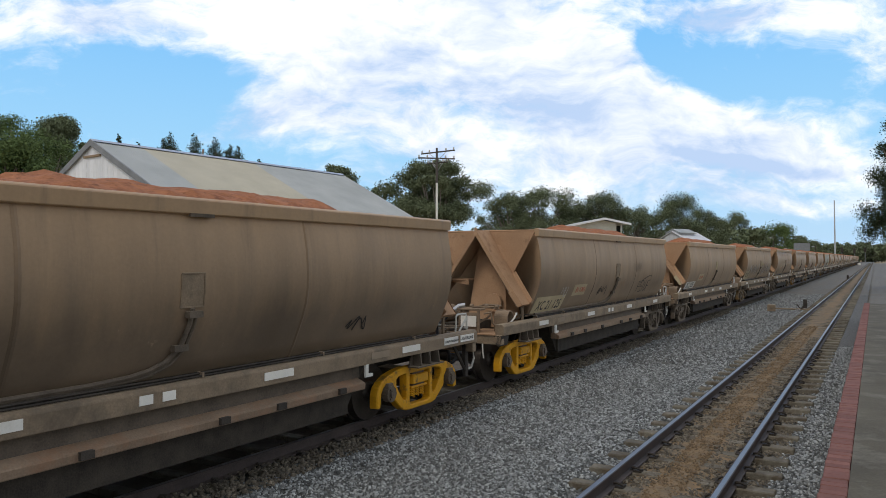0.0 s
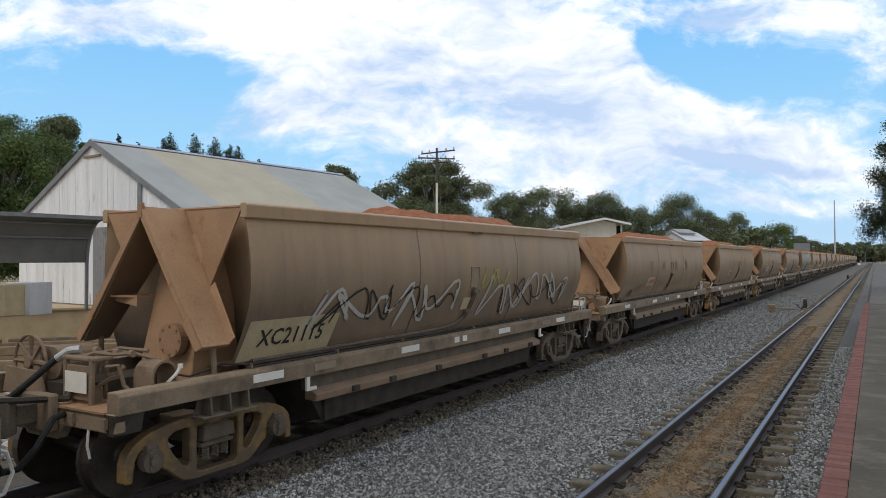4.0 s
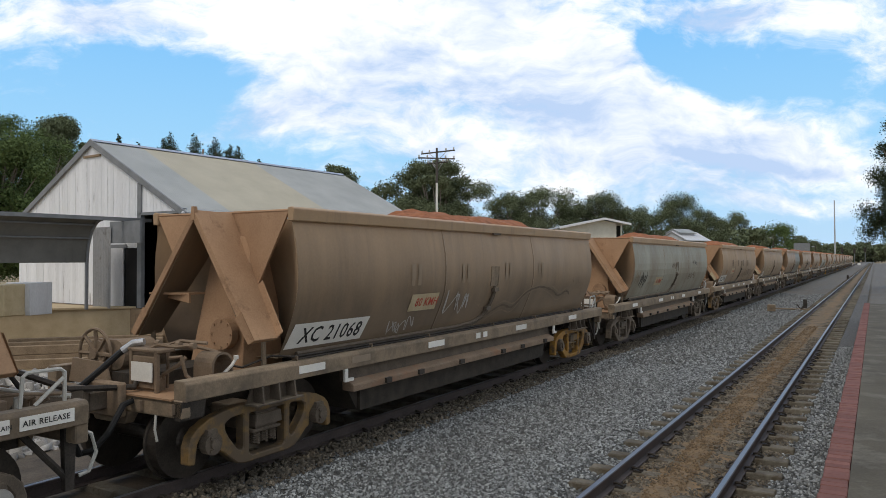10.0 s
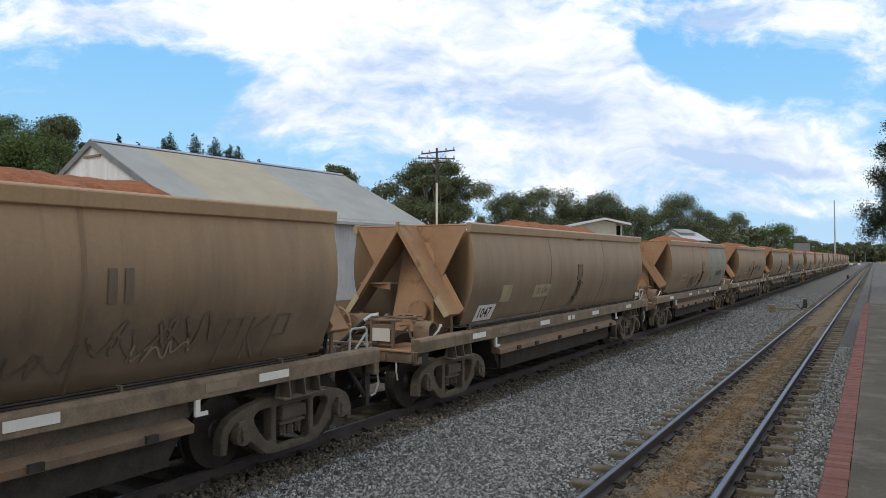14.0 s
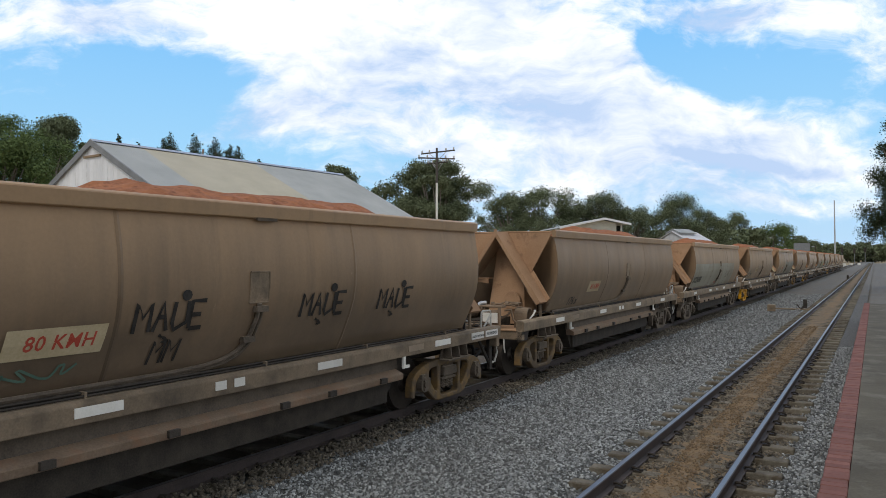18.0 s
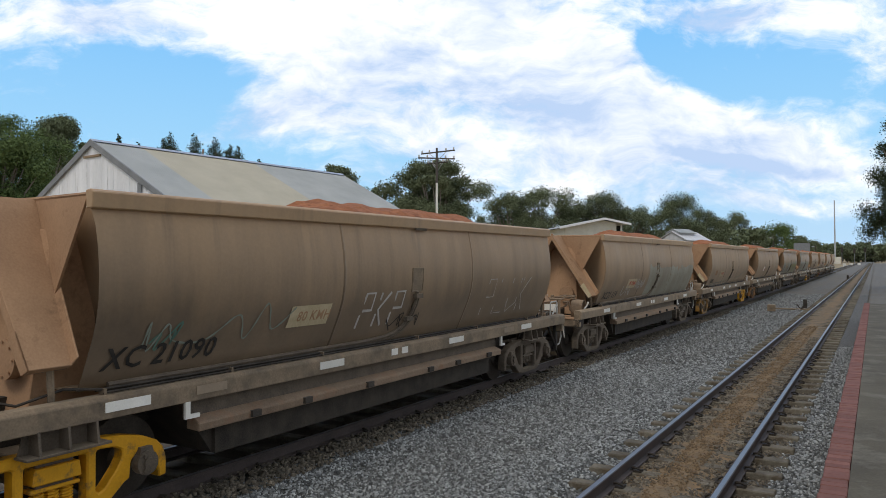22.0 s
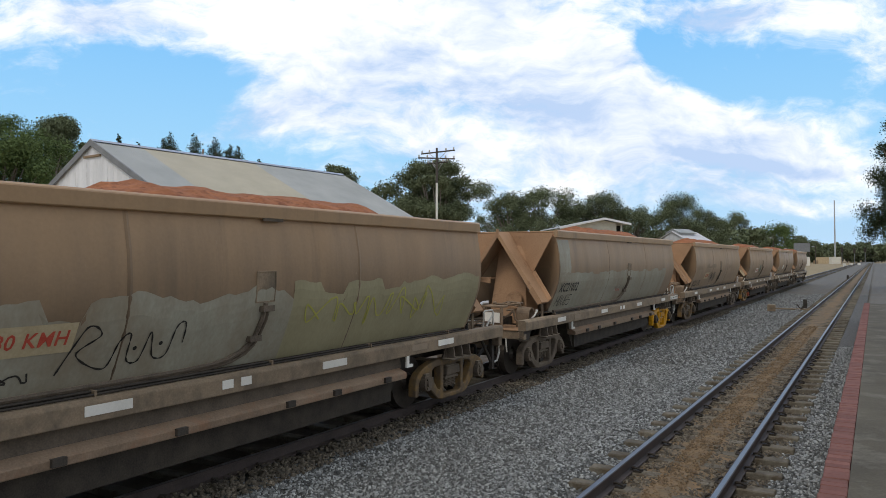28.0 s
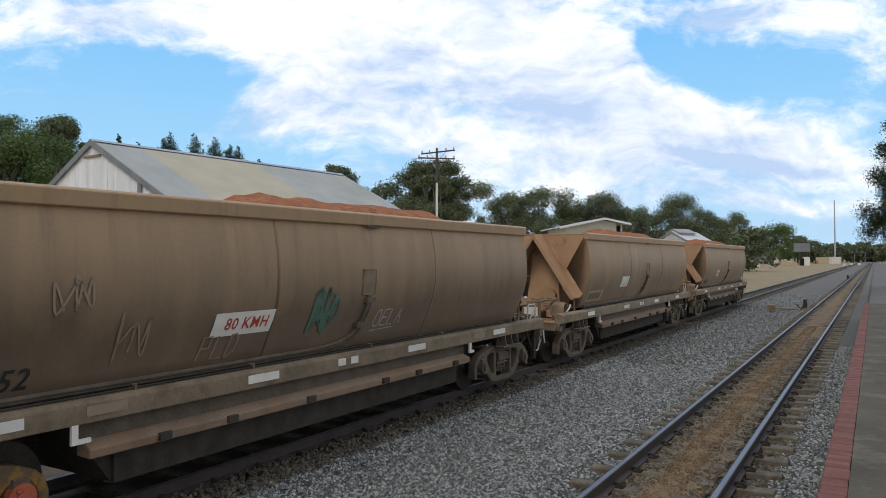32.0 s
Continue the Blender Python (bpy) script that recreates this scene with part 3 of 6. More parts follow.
def build_ground():
    # one sheet to the horizon
    sheet("ground", -2500, 2500, -600, 3500, -0.62, "earth", 2, 2, label="dry sandy yard ground with sparse grass")
    # formation of crushed stone
    xs = [-10.6, -10.0, -9.6, -9.4, -9.2, -8.8, -8.5, -8.2, -7.9, -7.5, -7.0, -6.5, -6.1, -5.8, -5.5, -5.0, -4.5, -4.0, -3.5, -3.205, -2.905, -2.5, -1.95, -1.4, -1.005, -0.705, -0.4]
    ys = [-6 + 0.5 * k for k in range(60)] + [24 + 2 * k for k in range(40)] + [104 + 30 * k for k in range(1, 31)]
    verts = [(x, y, bed_height(x, y) - 0.012) for y in ys for x in xs]
    n = len(xs)
    faces = [(j * n + i, j * n + i + 1, (j + 1) * n + i + 1, (j + 1) * n + i) for j in range(len(ys) - 1) for i in range(n - 1)]
    me = raw_mesh("ballast_bed", verts, faces, "ballast")
    me.materials.append(M["ballast_far"])
    me.materials.append(M["cinder"])
    for f in me.polygons:
        f.material_index = 1 if verts[f.vertices[0]][1] > 56 else 2 if verts[f.vertices[0]][0] < -7.4 else 0
    tagged(new("ballast_bed", me), "bed of grey crushed stone under both tracks", "", "", "structure")
    stones("ballast", 88000, (-6.2, -2.95, 1.5, 18), "stone", (0.008, 0.0185), bed_height, 1, "loose grey crushed ballast stones", near=1.7)
    stones("ballast", 26000, (-6.2, -2.95, 16, 58), "stone", (0.011, 0.025), bed_height, 2, "loose grey crushed ballast stones", near=1.5)
    stones("ballast", 17000, (-1.05, -0.40, 1.5, 24), "stone", (0.008, 0.020), bed_height, 3, "loose grey crushed ballast stones", near=1.7)
    stones("ballast", 8000, (-2.98, -2.5, 1.5, 22), "stone", (0.009, 0.021), bed_height, 5, "loose grey crushed ballast stones", near=1.7)
    stones("ballast", 7000, (-1.4, -1.0, 1.5, 22), "fines", (0.008, 0.019), bed_height, 6, "brown stained ballast stones beside the rail", near=1.7)
    stones("ballast", 16000, (-6.85, -5.75, 1.5, 36), "fines", (0.010, 0.024), lambda x, y: bed_height(x, y) + 0.062 * min(1, (-5.7 - x) / .2), 21, "brown oily stones beside the far rail", near=1.4)
    # Strip beyond the far track: dirt with the train's shade painted in.
    sheet("cinder_strip", -14.5, -9.3, -8, 34, -0.60, "cinder", 24, 80, 0.03, "dirt beside the far track, darkened for the train's shade", seed=5)
    stones("ballast", 12000, (-6.2, -2.95, -5, 1.6), "stone", (0.009, 0.020), bed_height, 11, "loose grey crushed ballast stones")
    stones("ballast", 3000, (-1.05, -0.40, -5, 1.6), "stone", (0.009, 0.020), bed_height, 12, "loose grey crushed ballast stones")
    # rusty fines between the near rails
    verts, faces = [], []
    cols = (-0.50, -0.36, -0.2, 0.0, 0.2, 0.36, 0.50)
    rows = [-5.79 + 0.17 * k for k in range(277)] + [42 + 3 * k for k in range(60)]
    for y in rows:
        for c in cols:
            verts.append((NEAR_X + c, y, -0.134 + 0.022 * noise.noise((c * 4, y * 2.2, 1)) - 0.046 * min(1, max(0, abs(c + 0.02) - .06) / 0.34)))
    n = len(cols)
    faces = [(j * n + i, j * n + i + 1, (j + 1) * n + i + 1, (j + 1) * n + i) for j in range(len(rows) - 1) for i in range(n - 1)]
    tagged(new("track_dirt", raw_mesh("track_dirt", verts, faces, "dirt")), "rust-brown fines and dirt between the rails", "", "", "structure")
    stones("gravel_fines", 17000, (NEAR_X - 0.5, NEAR_X + 0.5, 1.5, 26), "fines", (0.007, 0.019), lambda x, y: -0.160 + 0.02 * noise.noise((x * 3, y * 3, 4)), 7, "small rust-stained stones between the rails", near=1.6)
    stones("gravel_fines", 9000, (NEAR_X - 0.20, NEAR_X + 0.16, 1.5, 30), "rust_fines", (0.005, 0.014), lambda x, y: -0.136 + 0.020 * noise.noise((x * 3, y * 2.2, 1)), 8, "orange rusty grit along the middle of the track", near=1.6)


def rail_pair(centre, y0, y1, name):
    half = GAUGE / 2
    prof = [(-.07, -.155), (.07, -.155), (.07, -.14), (.014, -.125), (.010, -.045), (.035, -.035), (.036, -.006), (.028, -.003), (-.028, -.003), (-.036, -.006), (-.035, -.035), (-.010, -.045), (-.014, -.125), (-.07, -.14)]
    for side in (-1, 1):
        t = thing(name, "steel rail, rust-brown web with a polished head", "rail", pose(centre + side * half, 0, 0), kind="structure")
        bm = bmesh.new(); prism(bm, prof, 1, y0, y1)
        part("web", bm, "rail", t)
        bm = bmesh.new(); prism(bm, [(-.027, -.004), (.027, -.004), (.022, 0), (-.022, 0)], 1, y0, y1)
        part("head", bm, "rail_top", t, "shiny worn running surface")


def sleeper_mesh():
    bm = bmesh.new()
    v = box(bm, -1.03, 1.03, -.125, .125, -.36, -.15)
    for q in v:
        if q.co.z > -.2:
            q.co.y *= .72
            q.co.x *= .99
    return finish("sleeper", bm, "sleeper", 0.012)


def clip_mesh():
    bm = bmesh.new()
    tube(bm, [(-.05, -.05, 0), (-.05, .04, .02), (0, .06, .045), (.045, .03, .03), (.05, -.05, .01)], .014, 5)
    box(bm, -.06, .03, -.06, .06, -.02, .008)
    return finish("rail_clip", bm, "grime")


def build_tracks():
    rail_pair(NEAR_X, -8, 900, "near_rail")
    rail_pair(FAR_X, -8, 900, "far_rail")
    sm, cm = sleeper_mesh(), clip_mesh()
    for centre, name, step in ((NEAR_X, "near_sleepers", 0.70), (FAR_X, "far_sleepers", 0.70)):
        root = thing(name, "row of weathered concrete sleepers under a track", "sleepers", kind="structure")
        last = 70 if centre == NEAR_X else 45
        y = -4.7
        while y < last:
            s = new("sleeper", sm)
            s.parent, s.location = root, (centre, y + random.uniform(-.012, .012), random.uniform(-.012, .006))
            s.rotation_euler = (0, 0, random.uniform(-.006, .006))
            if y < 22:
                for dx, turn in ((-GAUGE / 2 - .10, 0), (-GAUGE / 2 + .10, math.pi), (GAUGE / 2 - .10, 0), (GAUGE / 2 + .10, math.pi)):
                    if centre == FAR_X and dx < 0:
                        continue
                    c = new("rail_clip", cm)
                    c.parent, c.location, c.rotation_euler = s, (dx, 0, -.135), (0, 0, turn)
            y += step
        verts, faces = [], []
        while y < 420:
            b = len(verts)
            verts += [(centre + sx * 1.02, y + sy * .1, z) for z in (-.3, -.155) for sy in (-1, 1) for sx in (-1, 1)]
            faces += [(b + 4, b + 5, b + 7, b + 6), (b, b + 1, b + 5, b + 4), (b + 2, b + 6, b + 7, b + 3), (b, b + 4, b + 6, b + 2), (b + 1, b + 3, b + 7, b + 5)]
            y += step
        o = new("distant_sleepers", raw_mesh("distant_sleepers", verts, faces, "sleeper"))
        o.parent = root
        tagged(o, kind="stuff")


PLAT_END = 31.0


def build_platform():
    edge = -0.358
    p = thing("platform", "station platform with worn asphalt and a red brick edge", "platform", kind="structure")
    bm = bmesh.new()
    box(bm, edge + .182, 6.5, -8, PLAT_END, -.6, PLAT_Z - .004)
    prism(bm, [(PLAT_END, -.6), (PLAT_END, PLAT_Z - .004), (PLAT_END + 5, -.25), (PLAT_END + 5, -.6)], 0, edge + .02, 6.5)
    part("deck", bm, "asphalt", p)
    bm = bmesh.new()
    box(bm, edge + .03, edge + .18, -8, PLAT_END, -.6, PLAT_Z - .08)
    part("edge_wall", bm, "bank", p, "low concrete platform wall")
    bm = bmesh.new()
    box(bm, 0, .178, 0, .106, -.075, 0)
    me = finish("coping_brick", bm, "brick", 0.007)
    y = -5.952
    while y < PLAT_END:
        b = new("coping_brick", me)
        b.parent = p
        b.location = (edge + random.uniform(-.004, .004), y, PLAT_Z + random.uniform(-.003, .004))
        b.rotation_euler = (random.uniform(-.01, .01), random.uniform(-.01, .01), random.uniform(-.012, .012))
        y += .108
    # path beyond the platform
    sheet("side_path", -0.4, 7, PLAT_END + 3, 420, -.30, "ballast_far", 6, 60, 0.06, "grey gravel strip beside the line")
    sheet("yard_verge", -0.4, 40, -8, 420, -.45, "earth", 8, 60, 0.05, "dry verge behind the platform")


# ---------------------------------------------------------------- the hopper wagon
PROFILE = ((1.16, 2.82), (1.20, 2.62), (1.235, 2.42), (1.25, 2.20), (1.245, 2.00), (1.215, 1.82), (1.16, 1.65), (1.095, 1.50), (1.02, 1.33), (0.94, 1.17))
LONG = 10.25                      # length of the hopper body


def shell_x(z):
    for (xa, za), (xb, zb) in zip(PROFILE, PROFILE[1:]):
        if za >= z >= zb:
            return xa + (xb - xa) * (za - z) / (za - zb)
    return PROFILE[0][0] if z > PROFILE[0][1] else PROFILE[-1][0]


def cast_frame(bm, y, x0, x1):
    """Cast bogie side frame: one plate with a spring window and two triangular windows, its ends forked over the axle boxes."""
    half = [(.45, .70), (.66, .675), (.86, .63), (1.01, .56), (1.09, .48), (1.125, .37), (1.125, .20), (1.04, .19), (1.01, .40), (.95, .485), (.80, .49),
            (.73, .42), (.715, .26), (.66, .235), (.56, .15), (.46, .075), (.34, .05)]
    outline = half + [(-d, z) for d, z in reversed(half)]
    window = [(.37, .585), (.40, .60), (.56, .585), (.635, .545), (.635, .47), (.58, .38), (.46, .235), (.40, .205), (.37, .23)]
    middle = [(-.28, .59), (.28, .59), (.28, .15), (.23, .12), (-.23, .12), (-.28, .15)]
    edges = []
    for loop in (outline, window, [(-d, z) for d, z in window], middle):
        vs = [bm.verts.new((x0, y + d, z)) for d, z in loop]
        edges += [bm.edges.new((vs[k], vs[(k + 1) % len(vs)])) for k in range(len(vs))]
    bmesh.ops.triangle_fill(bm, edges=edges, use_beauty=True, use_dissolve=True)
    out = bmesh.ops.extrude_face_region(bm, geom=list(bm.faces))
    for v in out["geom"]:
        if isinstance(v, bmesh.types.BMVert):
            v.co.x = x1


def build_wagon():
    w = thing("hopper_wagon", "brown dusty bauxite hopper wagon on two bogies", "hopper wagon", group="wagons of the ore train")
    # shell: two side sheets and the floor of the hopper
    bm = bmesh.new()
    section = list(PROFILE) + [(-x, z) for x, z in reversed(PROFILE)]
    ys = [0, 1.75, 3.43, 5.1, 6.83, 8.5, LONG]
    loops = []
    for y in ys:
        inset = .03 if y == 0 else -.03 if y == LONG else 0
        loops.append([bm.verts.new((x, y + (inset if z < 2.7 else 0), z)) for x, z in section])
    k = len(section)
    for a, b in zip(loops, loops[1:]):
        for i in range(k - 1):
            bm.faces.new((a[i], b[i], b[i + 1], a[i + 1]))
    part("body", bm, "paint", w, "brown dust-coated side sheets", smooth=True)
    # welded seams, slightly proud
    for y in (3.43, 6.83):
        for sx in (1, -1):
            bm = bmesh.new()
            pts = [(sx * (x + .002), z) for x, z in PROFILE]
            a = [bm.verts.new((x, y - .028, z)) for x, z in pts]
            b = [bm.verts.new((x + sx * .006, y, z)) for x, z in pts]
            c = [bm.verts.new((x, y + .028, z)) for x, z in pts]
            for i in range(len(pts) - 1):
                bm.faces.new((a[i], b[i], b[i + 1], a[i + 1])), bm.faces.new((b[i], c[i], c[i + 1], b[i + 1]))
            part("seam", bm, "paint_dark", w, "dark stained weld seam")
    # top rim
    for sx in (1, -1):
        bm = bmesh.new()
        prism(bm, [(sx * 1.135, 2.78), (sx * 1.222, 2.785), (sx * 1.232, 2.925), (sx * 1.195, 2.95), (sx * 1.125, 2.94)], 1, -.02, LONG - .01)
        part("top_rim", bm, "paint", w, "folded steel top rim", bevel=0.008)
    for y in (0, LONG):
        s = -1 if y == 0 else 1
        # end sheet: leaves the side sheets in a rounded corner and dishes inwards
        bm = bmesh.new()
        rows_ = []
        for x, z in PROFILE:
            row = []
            for u, inset in ((1, .032), (.985, .045), (.95, .085), (.88, .15), (.75, .22), (.5, .28), (0, .31), (-.5, .28), (-.75, .22), (-.88, .15), (-.95, .085), (-.985, .045), (-1, .032)):
                slope = .34 * (2.82 - z) / 1.65 * min(1, (1 - abs(u)) * 3)
                row.append(bm.verts.new(((x - .004) * u, y - s * (inset + slope), z)))
            rows_.append(row)
        for ra, rb in zip(rows_, rows_[1:]):
            for k in range(len(ra) - 1):
                bm.faces.new((ra[k], ra[k + 1], rb[k + 1], rb[k]))
        part("end_sheet", bm, "paint", w, "dusty sloping end sheet", smooth=True)
        bm = bmesh.new()
        prism(bm, [(-.035, 2.80), (.035, 2.80), (.022, 2.965), (-.022, 2.965)], 1, *sorted((y + s * .37, y + s * .42)))
        tube(bm, [(-1.15, y, 2.905), (0, y - s * .21, 2.92), (1.15, y, 2.905)], .020, 6)
        part("end_rim", bm, "dust", w)
        for sx in (1, -1):
            # leg of the end prow: a folded plate
            def P(x, yy, z):
                return (sx * x, y + s * yy, z)
            bm = bmesh.new()
            top = [P(0, .41, 2.93), P(0, -.23, 2.92), P(1.05, .07, 1.43), P(1.05, .46, 1.43)]
            low = [P(0, .41, 2.79), P(0, -.23, 2.86), P(1.00, .07, 1.40), P(.97, .47, 1.385)]
            a, b = [bm.verts.new(p) for p in top], [bm.verts.new(p) for p in low]
            bm.faces.new(a), bm.faces.new(b[::-1])
            for i in range(4):
                bm.faces.new((a[i], a[(i + 1) % 4], b[(i + 1) % 4], b[i]))
            # outer flange on the lower half
            q = [P(.62, -.03, 2.02), P(1.04, .07, 1.43), P(1.105, .05, 1.50), P(.685, -.05, 2.09)]
            r = [P(.62, -.01, 2.02), P(1.04, .09, 1.43), P(1.105, .07, 1.50), P(.685, -.03, 2.09)]
            a, b = [bm.verts.new(p) for p in q], [bm.verts.new(p) for p in r]
            bm.faces.new(a), bm.faces.new(b[::-1])
            for i in range(4):
                bm.faces.new((a[i], a[(i + 1) % 4], b[(i + 1) % 4], b[i]))
            part("end_leg", bm, "dust", w, "folded plate leg coated in orange dust", bevel=0.006)
            # Dark plate paints the shade inside the prow onto the leg's underside.
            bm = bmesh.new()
            shade_pts = [P(.03, .385, 2.775), P(.03, -.22, 2.84), P(.985, .085, 1.40), P(.945, .445, 1.39)]
            a = [bm.verts.new(p) for p in shade_pts]
            b = [bm.verts.new((p[0] - sx * .012, p[1], p[2] - .010)) for p in shade_pts]
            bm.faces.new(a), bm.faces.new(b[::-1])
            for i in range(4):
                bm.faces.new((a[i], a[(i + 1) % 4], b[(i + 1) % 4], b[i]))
            part("leg_lining", bm, "paint_dark", w, "dark plate that paints the shade under the leg")
            # web between leg and top corner
            bm = bmesh.new()
            tri = [P(.01, -.20, 2.915), P(1.15, .01, 2.915), P(.64, -.01, 2.03)]
            tri2 = [P(.01, -.225, 2.915), P(1.15, -.015, 2.915), P(.64, -.035, 2.03)]
            a, b = [bm.verts.new(p) for p in tri], [bm.verts.new(p) for p in tri2]
            bm.faces.new(a), bm.faces.new(b[::-1])
            for i in range(3):
                bm.faces.new((a[i], a[(i + 1) % 3], b[(i + 1) % 3], b[i]))
            part("corner_web", bm, "dust", w)
            # white edge mark at the foot
            bm = bmesh.new()
            m1 = [P(.84, .462, 1.745), P(1.055, .472, 1.43), P(.972, .480, 1.383), P(.76, .470, 1.66)]
            bm.faces.new([bm.verts.new(p) for p in m1])
            bm.faces.new([bm.verts.new((p[0], p[1] - s * .012, p[2])) for p in reversed(m1)])
            part("foot_mark", bm, "dust", w, "worn mark on the leg's foot", own=True)
        # shelf brace across the prow
        bm = bmesh.new()
        prism(bm, [(-.78, y + s * .42), (-.24, y + s * .25), (-.24, y + s * .0), (-.73, y + s * .0)], 2, 1.90, 1.925)
        prism(bm, [(-.76, 1.925), (-.24, 1.925), (-.24, 1.80), (-.70, 1.86)], 1, y + s * .25 - .012, y + s * .25 + .012)
        part("brace_shelf", bm, "dust", w)
        # central column with round cover
        bm = bmesh.new()
        lo = [bm.verts.new((x, yy, .94)) for x, yy in ((-.30, y + s * .22), (.60, y + s * .22), (.60, y - s * .5), (-.30, y - s * .5))]
        hi = [bm.verts.new((x, yy, 2.62)) for x, yy in ((-.20, y - s * .12), (.42, y - s * .12), (.42, y - s * .5), (-.20, y - s * .5))]
        bm.faces.new(lo[::-1]), bm.faces.new(hi)
        for k in range(4):
            bm.faces.new((lo[k], lo[(k + 1) % 4], hi[(k + 1) % 4], hi[k]))
        col = part("end_column", bm, "dust", w, bevel=0.01)
        bm = bmesh.new()
        disc(bm, (.32, y + s * .22, 1.45), 1, .185, .10, 24)
        for j in range(8):
            disc(bm, (.32 + .155 * math.cos(j * .785), y + s * .275, 1.45 + .155 * math.sin(j * .785)), 1, .014, .02, 6)
        part("round_cover", bm, "dust", col)
        for sx in (1, -1):
            bm = bmesh.new()
            tube(bm, [(sx * .95, y + s * .22, 1.42), (sx * .95, y + s * .20, .94)], .03, 6)
            part("stay", bm, "frame_paint", w)
    # load of ore
    bm = bmesh.new()
    nx, ny = 16, 64
    grid = []
    rng = random.Random(4)
    for j in range(ny + 1):
        row = []
        for i in range(nx + 1):
            x, y = -1.12 + 2.24 * i / nx, .40 + (LONG - .80) * j / ny
            h = min(1, max(0, (y - 2.7) / 1.7)) * min(1, max(0, (9.3 - y) / 1.2))
            h = h * h * (3 - 2 * h)
            z = 2.60 + .58 * h * (1 - .80 * abs(x / 1.2) ** 1.7) + .055 * noise.fractal((x * 2.2, y * 2.2, 2), 1, 2, 4) + rng.uniform(-.012, .012)
            row.append(bm.verts.new((x, y, z)))
        grid.append(row)
    for j in range(ny):
        for i in range(nx):
            bm.faces.new((grid[j][i], grid[j][i + 1], grid[j + 1][i + 1], grid[j + 1][i]))
    part("ore_load", bm, "ore", w, "heaped load of red bauxite ore")
    # hatch plate, pipe and cables on each side
    for sx in (1,):
        bm = bmesh.new()
        zs = (1.87, 2.03, 2.20)
        pts = [(shell_x(z) + .006, z) for z in zs]
        a = [bm.verts.new((x, 5.00, z)) for x, z in pts]
        b = [bm.verts.new((x, 5.28, z)) for x, z in pts]
        for i in range(2):
            bm.faces.new((a[i], b[i], b[i + 1], a[i + 1]))
        for u in (5.00, 5.28):
            tube(bm, [(x, u, z) for x, z in pts], .010, 5)
        for i in (0, 2):
            tube(bm, [(pts[i][0], 5.00, pts[i][1]), (pts[i][0], 5.28, pts[i][1])], .010, 5)
        part("hatch", bm, "frame_paint", w, "small framed inspection plate", own=True)
        bm = bmesh.new()
        line = [(5.13, 1.86), (5.13, 1.70), (5.10, 1.52), (5.06, 1.43), (4.97, 1.34), (4.80, 1.27), (4.60, 1.235), (4.2, 1.215), (2.0, 1.205), (.3, 1.20)]
        for dy, dz, rr in ((0, 0, .026), (.055, -.035, .020)):
            tube(bm, [(shell_x(z + dz) + .03, y + dy, z + dz) for y, z in line], rr, 6)
        for y, z in ((5.13, 1.80), (5.06, 1.47)):
            box(bm, shell_x(z), shell_x(z) + .07, y - .06, y + .11, z - .035, z + .03)
        part("brake_pipe", bm, "bogie_dark", w, "dark brake pipe down the side")
        bm = bmesh.new()
        tube(bm, [(1.03, .15, 1.175), (1.03, 4, 1.17), (1.03, 9.9, 1.17)], .014, 6)
        tube(bm, [(1.07, .2, 1.15), (1.07, 5, 1.148), (1.07, 10.1, 1.15)], .012, 6)
        tube(bm, [(1.05, .2, 1.18), (.98, -.12, 1.22), (.85, -.45, 1.12), (.62, -.7, 1.20)], .013, 6)
        part("cable", bm, "grime", w)
        for y in (.2, 1.7, 3.2, 5.4, 7.3, 9.4):
            bm = bmesh.new()
            box(bm, 1.0, 1.085, y, y + .025, 1.13, 1.185)
            part("cable_clip", bm, "frame_paint", w)
    # underframe
    for sx in (1, -1):
        bm = bmesh.new()
        prism(bm, [(sx * .98, .92), (sx * 1.15, .925), (sx * 1.155, 1.095), (sx * 1.12, 1.13), (sx * .98, 1.13)], 1, -1.49, LONG + 1.02)
        part("side_sill", bm, "frame_paint", w, "long dusty side sill", bevel=0.008)
        bm = bmesh.new()
        poly = [(sx * .97, .745), (sx * 1.03, .755), (sx * 1.165, .695), (sx * 1.16, .61), (sx * .97, .62)]
        prism(bm, poly, 1, 1.20, 8.08)
        part("side_skirt", bm, "rusty", w, "rusty slanted lower skirt", bevel=0.01)
        # Web plate in dark colour: paints the shade of the recess behind the skirt.
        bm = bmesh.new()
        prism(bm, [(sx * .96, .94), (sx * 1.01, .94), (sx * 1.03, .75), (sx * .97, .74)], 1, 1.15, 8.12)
        part("skirt_web", bm, "bogie_dark", w, "plate behind the skirt, darkened for the recess's shade")
        for y in (1.9, 2.75, 4.0, 5.55, 6.4, 7.5):
            bm = bmesh.new()
            box(bm, *sorted((sx * 1.12, sx * 1.20)), y, y + .13, .63, .70)
            part("hinge_block", bm, "grime", w)
    # Gear block, dark to stand for the shaded void under the wagon.
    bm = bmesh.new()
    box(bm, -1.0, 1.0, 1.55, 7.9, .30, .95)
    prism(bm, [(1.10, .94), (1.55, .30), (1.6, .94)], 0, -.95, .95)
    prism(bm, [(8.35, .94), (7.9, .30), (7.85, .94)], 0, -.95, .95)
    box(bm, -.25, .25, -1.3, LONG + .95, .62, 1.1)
    part("discharge_gear", bm, "under", w, "discharge gear, its dark colour holding the shade under the hopper")
    for y in (0, LONG):
        s = -1 if y == 0 else 1
        E = 1.51 if y == 0 else 1.04          # from the hopper end to the headstock
        bm = bmesh.new()
        y0, y1 = sorted((y + s * E, y + s * (E - .12)))
        box(bm, -1.12, 1.12, y0, y1, .76, .94)
        prism(bm, [(-.35, .76), (.35, .76), (.25, .62), (-.25, .62)], 1, y0, y1)
